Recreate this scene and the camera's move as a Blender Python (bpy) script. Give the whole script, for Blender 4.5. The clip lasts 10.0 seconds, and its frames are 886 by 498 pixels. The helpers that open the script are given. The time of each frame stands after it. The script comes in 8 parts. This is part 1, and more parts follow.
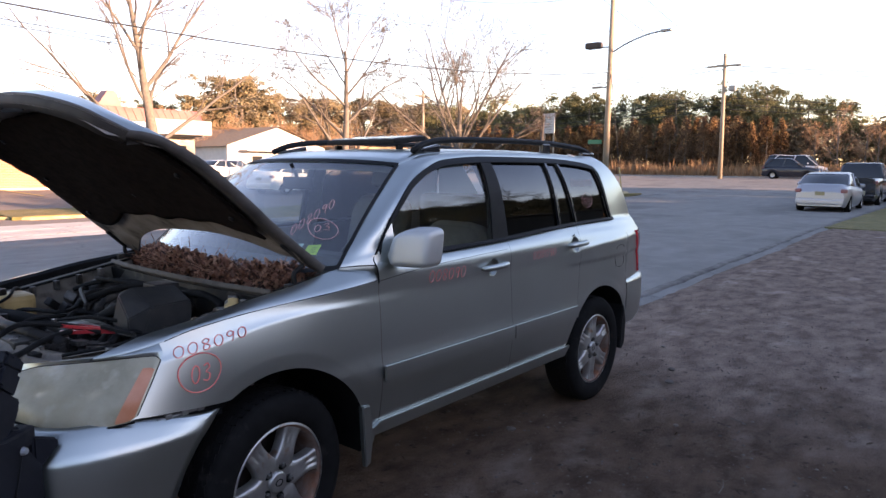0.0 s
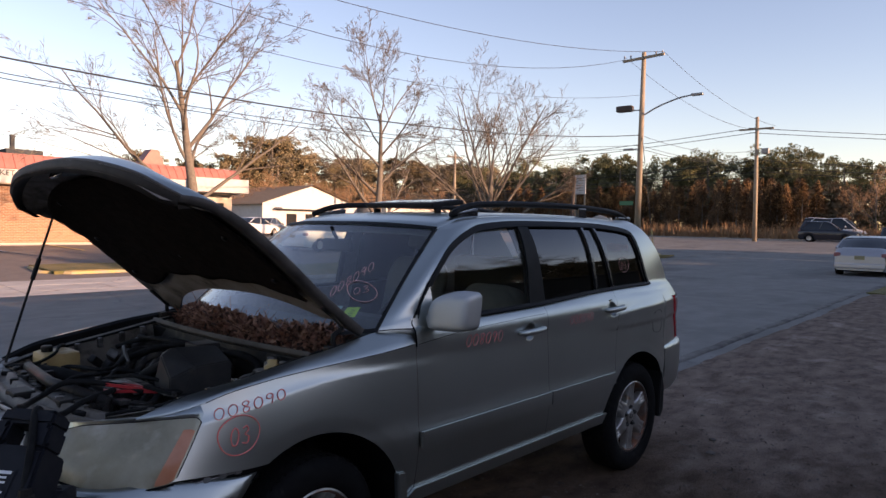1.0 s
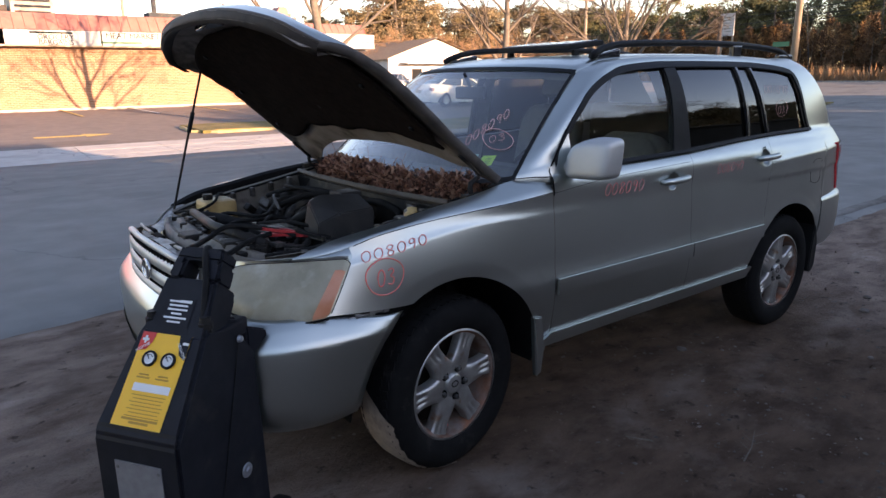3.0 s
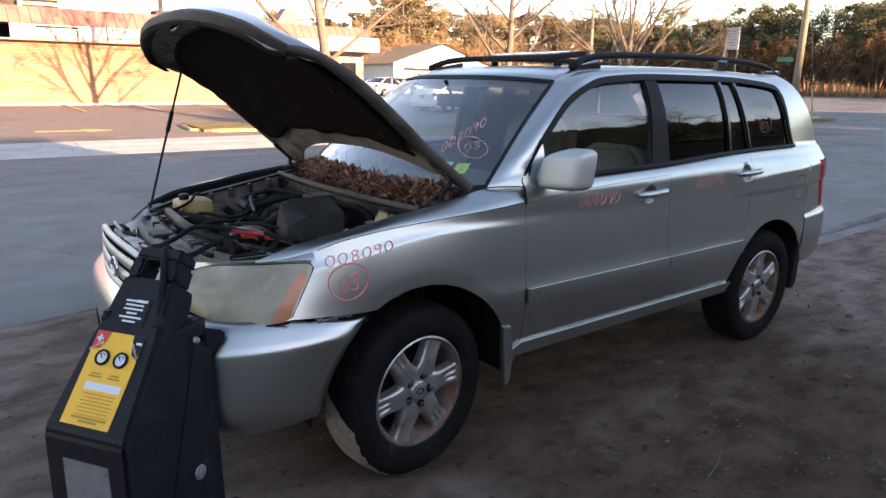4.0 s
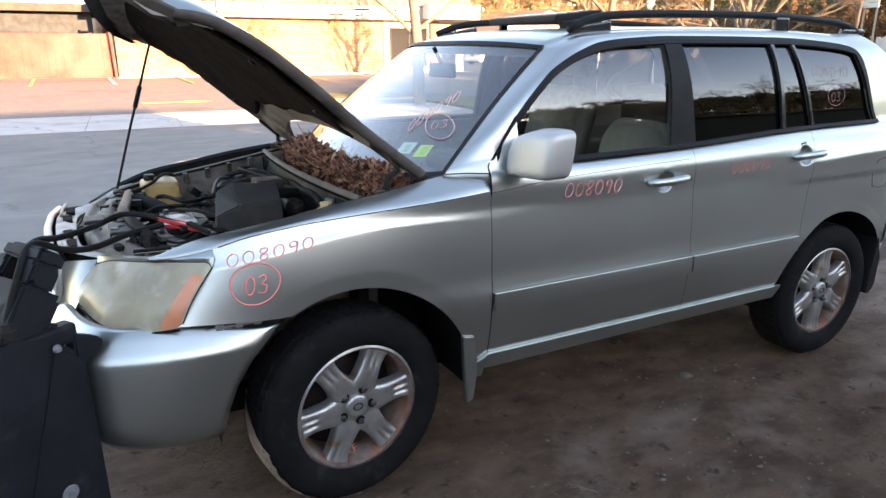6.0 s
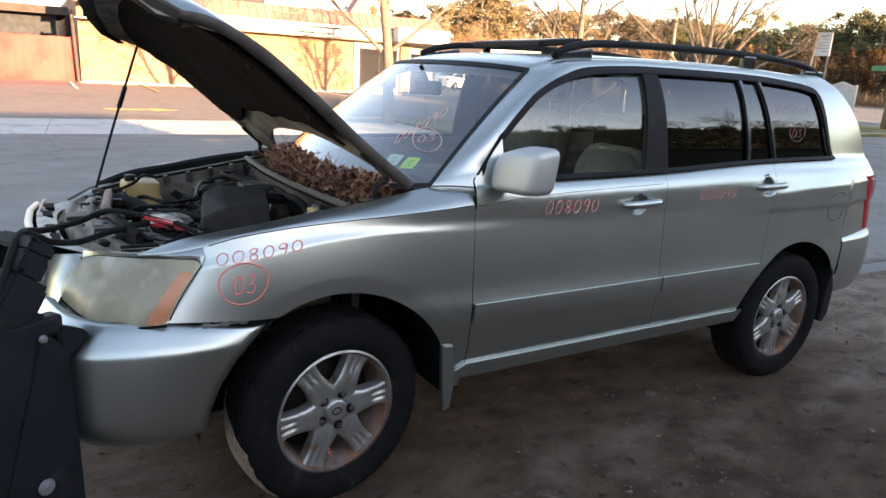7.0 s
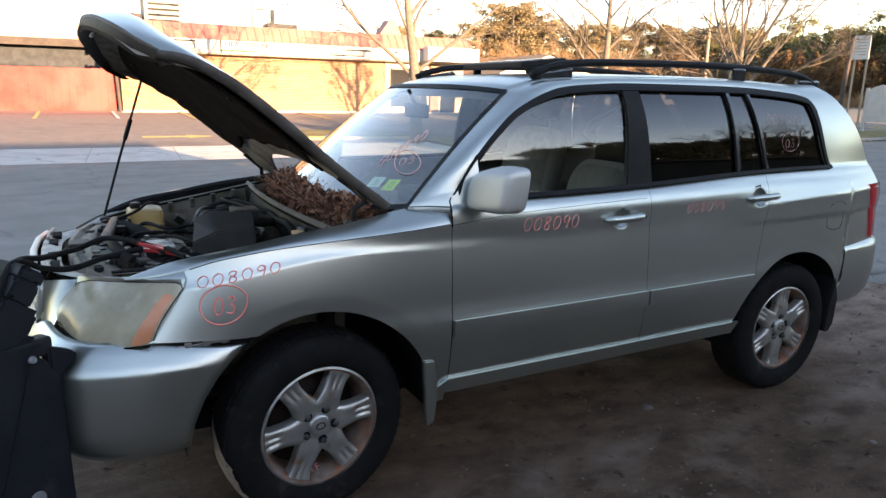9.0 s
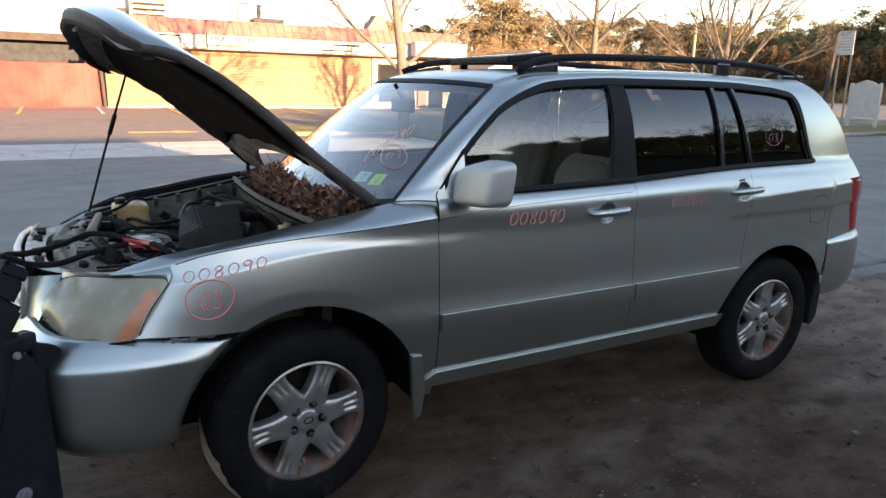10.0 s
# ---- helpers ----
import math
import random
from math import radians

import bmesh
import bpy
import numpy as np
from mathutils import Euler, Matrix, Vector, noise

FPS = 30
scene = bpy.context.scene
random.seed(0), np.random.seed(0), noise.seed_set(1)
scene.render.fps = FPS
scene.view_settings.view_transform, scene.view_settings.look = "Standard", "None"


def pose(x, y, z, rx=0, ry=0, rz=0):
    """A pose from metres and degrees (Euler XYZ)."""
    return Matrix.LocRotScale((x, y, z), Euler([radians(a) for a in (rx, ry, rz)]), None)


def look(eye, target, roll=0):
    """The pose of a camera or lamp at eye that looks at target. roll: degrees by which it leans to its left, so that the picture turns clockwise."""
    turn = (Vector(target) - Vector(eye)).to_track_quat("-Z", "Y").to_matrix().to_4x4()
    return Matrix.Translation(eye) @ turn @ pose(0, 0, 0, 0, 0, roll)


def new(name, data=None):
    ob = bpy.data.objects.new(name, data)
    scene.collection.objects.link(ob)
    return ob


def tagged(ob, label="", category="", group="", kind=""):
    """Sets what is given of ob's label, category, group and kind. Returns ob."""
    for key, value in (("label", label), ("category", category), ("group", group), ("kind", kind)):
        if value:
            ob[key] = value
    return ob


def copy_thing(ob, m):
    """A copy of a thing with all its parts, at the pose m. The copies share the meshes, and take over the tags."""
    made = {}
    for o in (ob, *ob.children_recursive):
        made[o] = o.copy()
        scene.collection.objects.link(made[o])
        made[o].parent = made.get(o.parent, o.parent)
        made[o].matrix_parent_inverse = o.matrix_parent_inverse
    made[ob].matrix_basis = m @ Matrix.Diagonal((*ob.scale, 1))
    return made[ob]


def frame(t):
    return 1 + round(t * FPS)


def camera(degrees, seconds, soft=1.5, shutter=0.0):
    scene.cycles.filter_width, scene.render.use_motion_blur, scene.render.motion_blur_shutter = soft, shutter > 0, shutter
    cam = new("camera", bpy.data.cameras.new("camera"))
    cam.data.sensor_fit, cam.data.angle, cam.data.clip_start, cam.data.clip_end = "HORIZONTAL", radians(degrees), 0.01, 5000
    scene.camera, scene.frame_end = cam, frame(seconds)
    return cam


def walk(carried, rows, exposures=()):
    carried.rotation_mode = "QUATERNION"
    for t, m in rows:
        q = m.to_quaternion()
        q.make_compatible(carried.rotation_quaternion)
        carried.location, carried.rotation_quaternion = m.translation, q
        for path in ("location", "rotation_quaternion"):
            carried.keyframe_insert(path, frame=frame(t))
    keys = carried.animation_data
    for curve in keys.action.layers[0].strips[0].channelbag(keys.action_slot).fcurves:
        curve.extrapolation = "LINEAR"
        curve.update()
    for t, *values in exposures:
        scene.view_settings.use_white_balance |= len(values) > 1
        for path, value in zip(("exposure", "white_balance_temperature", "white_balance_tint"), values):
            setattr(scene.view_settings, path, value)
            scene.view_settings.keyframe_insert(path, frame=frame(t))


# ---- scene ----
cam = camera(66.0, 10.0)
PATH = [
    (0, (-1.598, -2.107, 1.636), (-0.063, -0.847, 1.393), 0.4),
    (0.5, (-1.641, -2.099, 1.666), (-0.108, -0.816, 1.626), 0.9),
    (1, (-1.633, -2.083, 1.662), (-0.146, -0.747, 1.589), 1.0),
    (1.5, (-1.666, -2.049, 1.632), (-0.303, -0.601, 1.42), 1.5),
    (2, (-1.671, -2.03, 1.63), (-0.456, -0.478, 1.294), -0.9),
    (2.5, (-1.653, -2.033, 1.622), (-0.443, -0.494, 1.214), -1.4),
    (2.7, (-1.648, -2.025, 1.623), (-0.464, -0.485, 1.146), -1.4),
    (3.8, (-1.574, -2.069, 1.615), (-0.394, -0.527, 1.136), 1.3),
    (4, (-1.531, -2.104, 1.629), (-0.352, -0.559, 1.154), 0.9),
    (4.5, (-1.385, -2.127, 1.597), (-0.119, -0.67, 1.071), 1.0),
    (5, (-1.193, -1.98, 1.607), (0.018, -0.491, 1.047), 1.0),
    (5.5, (-0.967, -2.039, 1.588), (0.174, -0.481, 1.069), 0.4),
    (6, (-0.78, -2.083, 1.632), (0.124, -0.39, 1.07), 0.0),
    (7.3, (-0.914, -2.127, 1.596), (0.116, -0.477, 1.132), 3.6),
    (7.5, (-0.896, -2.178, 1.602), (0.099, -0.499, 1.164), 3.5),
    (8, (-0.803, -2.268, 1.608), (0.187, -0.605, 1.103), 4.1),
    (8.5, (-0.744, -2.293, 1.626), (0.093, -0.55, 1.115), 1.9),
    (9, (-0.731, -2.289, 1.637), (0.19, -0.572, 1.185), 1.2),
    (9.5, (-0.742, -2.308, 1.631), (0.184, -0.596, 1.171), 1.2),
    (10, (-0.729, -2.301, 1.634), (0.22, -0.603, 1.17), 1.2),
]


def white_balance(t):
    """The film's white balance drifts warmer, then eases back a little."""
    return 6950 + 1050 * max(0.0, min(1.0, (t - 2.5) / 3.5)) - 450 * max(0.0, min(1.0, (t - 7.3) / 1.5))


walk(cam, [(t, look(eye, target, roll)) for t, eye, target, roll in PATH],
     [(t, stops + 0.37, white_balance(t), tint + 5) for t, stops, tint in ((0.0, 2.0, 30), (0.3, 1.6, 30), (0.7, 1.03, 30), (1.4, 0.9, 30), (2.5, 1.55, 28), (4.0, 2.2, 24), (5.0, 2.88, 23), (5.5, 3.05, 22), (7.5, 2.35, 19), (8.0, 2.3, 18), (8.5, 2.55, 20), (9.0, 2.3, 18), (10.0, 2.15, 18))])


# ---- world, sun ----
SUN_DIR = Vector((0.23, -0.965, 0.157)).normalized()      # towards the sun, low behind the walk
world = bpy.data.worlds.new("sky")
scene.world = world
world.use_nodes = True
sky = world.node_tree.nodes.new("ShaderNodeTexSky")
sky.sky_type, sky.sun_disc = "NISHITA", False
sky.sun_elevation = math.asin(SUN_DIR.z)
sky.sun_rotation = math.atan2(SUN_DIR.x, SUN_DIR.y)
sky.air_density, sky.dust_density, sky.ozone_density = 0.95, 0.2, 1.15
world.node_tree.nodes["Background"].inputs[1].default_value = 0.118
world.node_tree.links.new(sky.outputs[0], world.node_tree.nodes["Background"].inputs[0])
sun_data = bpy.data.lights.new("sun", "SUN")
sun_data.energy, sun_data.angle, sun_data.color = 5.0, radians(0.5), (1.0, 0.70, 0.42)
sun = new("sun", sun_data)
sun.matrix_world = look(SUN_DIR * 100, (0, 0, 0))


# ---- helpers of the scene ----
def part(name, bm, material, parent=None, label="", smooth=False, kind=""):
    """Links a bmesh as one mesh object under a thing or a part."""
    me = bpy.data.meshes.new(name)
    bm.normal_update()
    bm.to_mesh(me)
    bm.free()
    if smooth:
        me.polygons.foreach_set("use_smooth", [True] * len(me.polygons))
    me.materials.append(material)
    ob = new(name, me)
    if parent is not None:
        ob.parent = parent
    return tagged(ob, label, kind=kind)


def thing(name, label, category, group="", at=None):
    ob = new(name)
    if at is not None:
        ob.matrix_basis = at
    return tagged(ob, label, category, group)


def structure(name, bm, material, label="", smooth=False):
    return part(name, bm, material, None, label, smooth, "structure")


def lerp(a, b, f):
    return a + (b - a) * f


def ease(x):
    x = max(0.0, min(1.0, x))
    return x * x * (3 - 2 * x)


def curve_at(points, x):
    """A smooth curve through (x, value) points."""
    xs = [p[0] for p in points]
    if x <= xs[0]:
        return points[0][1]
    if x >= xs[-1]:
        return points[-1][1]
    i = max(k for k in range(len(xs) - 1) if xs[k] <= x)
    x0, y0 = points[i]
    x1, y1 = points[i + 1]
    m0 = (y1 - points[i - 1][1]) / (x1 - points[i - 1][0]) if i else (y1 - y0) / (x1 - x0)
    m1 = (points[i + 2][1] - y0) / (points[i + 2][0] - x0) if i + 2 < len(xs) else (y1 - y0) / (x1 - x0)
    h = x1 - x0
    f = (x - x0) / h
    return ((2 * f ** 3 - 3 * f ** 2 + 1) * y0 + (f ** 3 - 2 * f ** 2 + f) * h * m0
            + (3 * f ** 2 - 2 * f ** 3) * y1 + (f ** 3 - f ** 2) * h * m1)


def along(points, n):
    """n + 1 points at even steps along a polyline, smoothed."""
    pts = [Vector(p) for p in points]
    d = [0.0]
    for a, b in zip(pts, pts[1:]):
        d.append(d[-1] + (b - a).length)
    dims = [[(s, p[k]) for s, p in zip(d, pts)] for k in range(len(pts[0]))]
    return [Vector([curve_at(q, d[-1] * i / n) for q in dims]) for i in range(n + 1)]


def grid(rows, bm=None, closed=False):
    """A sheet of quads over rows of points."""
    bm = bm or bmesh.new()
    vs = [[bm.verts.new(p) for p in row] for row in rows]
    n = len(vs[0])
    for a, b in zip(vs, vs[1:]):
        for i in range(n if closed else n - 1):
            j = (i + 1) % n
            quad = []
            for v in (a[i], a[j], b[j], b[i]):
                if all((v.co - w.co).length > 1e-6 for w in quad):
                    quad.append(v)
            if len(quad) > 2:
                bm.faces.new(quad)
    return bm


def thick(bm, t):
    """Gives a sheet a back and rims, t metres against its normals."""
    bm.normal_update()
    way = {v: v.normal.copy() for v in bm.verts}
    at = {tuple(v.co): n for v, n in way.items()}
    made = bmesh.ops.extrude_face_region(bm, geom=bm.faces[:], use_keep_orig=True)
    for v in made["geom"]:
        if isinstance(v, bmesh.types.BMVert):
            v.co -= at[tuple(v.co)] * t
    return bm


def box(x0, y0, z0, x1, y1, z1, bm=None, bevel=0.0, m=None):
    own = bmesh.new()
    bmesh.ops.create_cube(own, size=1)
    for v in own.verts:
        v.co = (lerp(x0, x1, v.co.x + 0.5), lerp(y0, y1, v.co.y + 0.5), lerp(z0, z1, v.co.z + 0.5))
    if bevel:
        bmesh.ops.bevel(own, geom=own.edges[:], offset=bevel, segments=2, affect="EDGES", profile=0.6)
    if m is not None:
        own.transform(m)
    if bm is None:
        return own
    return join(bm, own)


def join(bm, other):
    me = bpy.data.meshes.new("join")
    other.to_mesh(me)
    other.free()
    bm.from_mesh(me)
    bpy.data.meshes.remove(me)
    return bm


def tube(points, radii, n=8, bm=None, caps=True):
    """A tube along points; radii: one number or one for each point."""
    bm = bm or bmesh.new()
    pts = [Vector(p) for p in points]
    if not hasattr(radii, "__len__"):
        radii = [radii] * len(pts)
    rings = []
    up = Vector((0, 0, 1))
    for i, p in enumerate(pts):
        d = (pts[min(i + 1, len(pts) - 1)] - pts[max(i - 1, 0)]).normalized()
        if i == 0:
            up = Vector((0, 0, 1)) if abs(d.z) < 0.9 else Vector((1, 0, 0))
        u = d.cross(up).normalized()
        w = u.cross(d).normalized()
        up = w
        rings.append([bm.verts.new(p + (u * math.cos(6.2832 * k / n) + w * math.sin(6.2832 * k / n)) * radii[i]) for k in range(n)])
    for a, b in zip(rings, rings[1:]):
        for k in range(n):
            bm.faces.new((a[k], a[(k + 1) % n], b[(k + 1) % n], b[k]))
    if caps:
        bm.faces.new(rings[0][::-1])
        bm.faces.new(rings[-1])
    return bm


def lathe(profile, n=32, bm=None, m=None):
    """Turns (radius, height) round the z axis."""
    rows = [[(r * math.cos(6.28318 * k / n), r * math.sin(6.28318 * k / n), h) for k in range(n)] for r, h in profile]
    own = grid(rows, None, True)
    if m is not None:
        own.transform(m)
    return join(bm, own) if bm else own


def poly(points, depth=None, bm=None):
    """A flat face, or a slab when depth is a vector."""
    bm = bm or bmesh.new()
    f = bm.faces.new([bm.verts.new(p) for p in points])
    if depth is not None:
        d = bmesh.ops.extrude_face_region(bm, geom=[f])
        bmesh.ops.translate(bm, verts=[v for v in d["geom"] if isinstance(v, bmesh.types.BMVert)], vec=depth)
        bmesh.ops.recalc_face_normals(bm, faces=bm.faces[:])
    return bm


def words(text, size, m, material, parent, depth=0.001):
    """Raised lettering in the built-in font, each letter a mesh of its own."""
    cu = bpy.data.curves.new("lettering", "FONT")
    cu.body, cu.size, cu.extrude, cu.align_x, cu.align_y, cu.resolution_u = text, size, depth, "CENTER", "CENTER", 2
    tmp = new("lettering_source", cu)
    me = bpy.data.meshes.new_from_object(tmp.evaluated_get(bpy.context.evaluated_depsgraph_get()))
    bpy.data.objects.remove(tmp)
    whole = bmesh.new()
    whole.from_mesh(me)
    bpy.data.meshes.remove(me)
    left = set(whole.faces)
    while left:
        f = left.pop()
        island, edge = [f], [f]
        while edge:
            for e in edge.pop().edges:
                for g in e.link_faces:
                    if g in left:
                        left.discard(g)
                        island.append(g)
                        edge.append(g)
        letter, at = bmesh.new(), {}
        for f in island:
            for v in f.verts:
                if v not in at:
                    at[v] = letter.verts.new(m @ v.co)
            letter.faces.new([at[v] for v in f.verts])
        part("letter", letter, material, parent)
    whole.free()


# ---- materials ----
def mat(name, col, rough=0.6, metal=0.0, col2=None, scale=6.0, col3=None, scale3=0.8, cover=0.5, bump=0.0, bscale=60.0,
        coat=0.0, spec=0.5, random_tint=0.0, rough2=None, detail=6.0, trans=0.0, ior=1.45, emit=None, stretch=None):
    """A procedural surface: two colours mixed by grain, a third in wide stains, fine relief."""
    m = bpy.data.materials.new(name)
    m.use_nodes = True
    nt = m.node_tree
    N, L = nt.nodes, nt.links
    b = N["Principled BSDF"]
    b.inputs["Base Color"].default_value = (*col, 1)
    b.inputs["Roughness"].default_value = rough
    b.inputs["Metallic"].default_value = metal
    b.inputs["Coat Weight"].default_value = coat
    b.inputs["Coat Roughness"].default_value = 0.06
    b.inputs["Specular IOR Level"].default_value = spec
    b.inputs["Transmission Weight"].default_value = trans
    b.inputs["IOR"].default_value = ior
    if emit:
        b.inputs["Emission Color"].default_value = (*emit[:3], 1)
        b.inputs["Emission Strength"].default_value = emit[3]
    where = N.new("ShaderNodeTexCoord").outputs["Object"]
    if stretch:
        mp = N.new("ShaderNodeMapping")
        mp.inputs["Scale"].default_value = stretch
        L.new(where, mp.inputs[0])
        where = mp.outputs[0]

    def noisy(s, d=detail, r=0.6):
        n = N.new("ShaderNodeTexNoise")
        n.inputs["Scale"].default_value, n.inputs["Detail"].default_value, n.inputs["Roughness"].default_value = s, d, r
        L.new(where, n.inputs["Vector"])
        return n.outputs["Fac"]

    def span(fac, lo, hi, a=0.0, z=1.0):
        n = N.new("ShaderNodeMapRange")
        for k, v in zip(("From Min", "From Max", "To Min", "To Max"), (lo, hi, a, z)):
            n.inputs[k].default_value = v
        L.new(fac, n.inputs["Value"])
        return n.outputs[0]

    def blend(fac, a, z):
        n = N.new("ShaderNodeMix")
        n.data_type = "RGBA"
        L.new(fac, n.inputs[0])
        for sock, val in ((n.inputs[6], a), (n.inputs[7], z)):
            if isinstance(val, tuple):
                sock.default_value = (*val, 1)
            else:
                L.new(val, sock)
        return n.outputs[2]
    out = col
    if col2:
        out = blend(span(noisy(scale), 0.36, 0.64), col, col2)
    if col3:
        out = blend(span(noisy(scale3, 4), 0.62 - 0.22 * cover, 0.78 - 0.22 * cover), out, col3)
    if random_tint:
        oi = N.new("ShaderNodeObjectInfo")
        h = N.new("ShaderNodeHueSaturation")
        L.new(span(oi.outputs["Random"], 0, 1, 1 - random_tint, 1 + random_tint), h.inputs["Value"])
        if isinstance(out, tuple):
            h.inputs["Color"].default_value = (*out, 1)
        else:
            L.new(out, h.inputs["Color"])
        out = h.outputs[0]
    if not isinstance(out, tuple):
        L.new(out, b.inputs["Base Color"])
    if rough2 is not None:
        L.new(span(noisy(scale * 1.7), 0.35, 0.65, rough, rough2), b.inputs["Roughness"])
    if bump:
        n = N.new("ShaderNodeBump")
        n.inputs["Strength"].default_value, n.inputs["Distance"].default_value = min(1.0, bump * 60), bump
        L.new(noisy(bscale, 8, 0.65), n.inputs["Height"])
        L.new(n.outputs[0], b.inputs["Normal"])
    return m


def glass(name, tint, rough=0.0, clear=1.0):
    """A thin tinted pane: a mirror by its gloss over a tinted clear sheet."""
    m = bpy.data.materials.new(name)
    m.use_nodes = True
    N, L = m.node_tree.nodes, m.node_tree.links
    N.remove(N["Principled BSDF"])
    t, g, mix, f = (N.new("ShaderNodeBsdfTransparent"), N.new("ShaderNodeBsdfGlossy"), N.new("ShaderNodeMixShader"), N.new("ShaderNodeLayerWeight"))
    t.inputs[0].default_value = (*tint, 1)
    g.inputs["Roughness"].default_value = rough
    f.inputs[0].default_value = 0.5
    power = N.new("ShaderNodeMath")
    power.operation = "POWER"
    power.inputs[1].default_value = 4.0
    boost = N.new("ShaderNodeMath")
    boost.operation, boost.use_clamp = "MULTIPLY_ADD", True
    boost.inputs[1].default_value, boost.inputs[2].default_value = 0.9, 0.085 * clear
    L.new(f.outputs["Facing"], power.inputs[0])
    L.new(power.outputs[0], boost.inputs[0])
    L.new(boost.outputs[0], mix.inputs[0])
    L.new(t.outputs[0], mix.inputs[1])
    L.new(g.outputs[0], mix.inputs[2])
    L.new(mix.outputs[0], N["Material Output"].inputs[0])
    return m


def leafy(name, tones, rough=0.8):
    """Dead leaves: each loose piece takes a tone of its own."""
    m = mat(name, tones[0], rough)
    N, L = m.node_tree.nodes, m.node_tree.links
    geo, ramp = N.new("ShaderNodeNewGeometry"), N.new("ShaderNodeValToRGB")
    el = ramp.color_ramp.elements
    for k, c in enumerate(tones):
        e = el[k] if k < 2 else el.new(0.5)
        e.color = (*c, 1)
    for k, e in enumerate(el):
        e.position = k / (len(tones) - 1)
    L.new(geo.outputs["Random Per Island"], ramp.inputs[0])
    L.new(ramp.outputs[0], N["Principled BSDF"].inputs["Base Color"])
    return m


PAINT = mat("silver_paint", (0.432, 0.464, 0.444), 0.295, 0.94, (0.408, 0.44, 0.42), 2.0, coat=0.2, detail=1.0)
PAINT.node_tree.nodes["Principled BSDF"].inputs["Coat Roughness"].default_value = 0.08
PAINT_FAR = mat("far_silver_paint", (0.4, 0.41, 0.43), 0.35, 0.6, coat=0.3)
MIRROR_PAINT = mat("dull_silver_paint", (0.46, 0.465, 0.45), 0.46, 0.65, (0.42, 0.425, 0.41), 6)
BLACK_PAINT = mat("black_car_paint", (0.012, 0.013, 0.016), 0.25, coat=0.6)
NAVY_PAINT = mat("navy_car_paint", (0.012, 0.016, 0.026), 0.25, coat=0.6)
WHITE_PAINT = mat("white_car_paint", (0.72, 0.72, 0.7), 0.35, coat=0.4)
RED_PAINT = mat("dark_red_car_paint", (0.25, 0.02, 0.02), 0.3, coat=0.5)
TRIM = mat("black_trim", (0.007, 0.007, 0.0075), 0.55, 0, (0.011, 0.011, 0.0115), 9, bump=0.0004, bscale=500, spec=0.16)
DARK = mat("unlit_plastic", (0.005, 0.005, 0.005), 0.85, 0, (0.008, 0.008, 0.008), 12, spec=0.12)
LINER = mat("hood_insulation", (0.0105, 0.0075, 0.0062), 0.95, 0, (0.019, 0.013, 0.0108), 30, bump=0.002, bscale=220, spec=0.05)
UNDER = mat("dusty_inner_paint", (0.105, 0.09, 0.076), 0.75, 0.1, (0.075, 0.063, 0.052), 9, (0.045, 0.036, 0.028), 5, 0.5)
RUBBER = mat("tyre_rubber", (0.0065, 0.0062, 0.0062), 0.85, 0, (0.01, 0.0096, 0.0094), 14, (0.03, 0.026, 0.024), 9, 0.14, bump=0.0006, bscale=300, spec=0.1)
DUSTY = mat("dusty_tread", (0.36, 0.275, 0.21), 0.95, 0, (0.24, 0.18, 0.14), 24, bump=0.002, bscale=90)
ALLOY = mat("worn_alloy", (0.42, 0.42, 0.4), 0.36, 0.8, (0.33, 0.32, 0.3), 14, (0.27, 0.14, 0.075), 13, 0.12)
RUST = mat("rusty_rim", (0.11, 0.05, 0.03), 0.8, 0.3, (0.19, 0.15, 0.13), 16, (0.3, 0.1, 0.04), 5, 0.3)
BRAKE = mat("brake_dust_steel", (0.014, 0.011, 0.01), 0.85, 0.3, (0.035, 0.02, 0.015), 11)
CHROME = mat("chrome", (0.6, 0.6, 0.6), 0.14, 1.0)
CAST = mat("dull_cast_metal", (0.15, 0.145, 0.138), 0.5, 0.7, (0.04, 0.037, 0.034), 22, (0.03, 0.025, 0.02), 7, 0.5)
GREY_METAL = mat("dull_aluminium", (0.3, 0.3, 0.3), 0.5, 0.8, (0.2, 0.2, 0.2), 15)


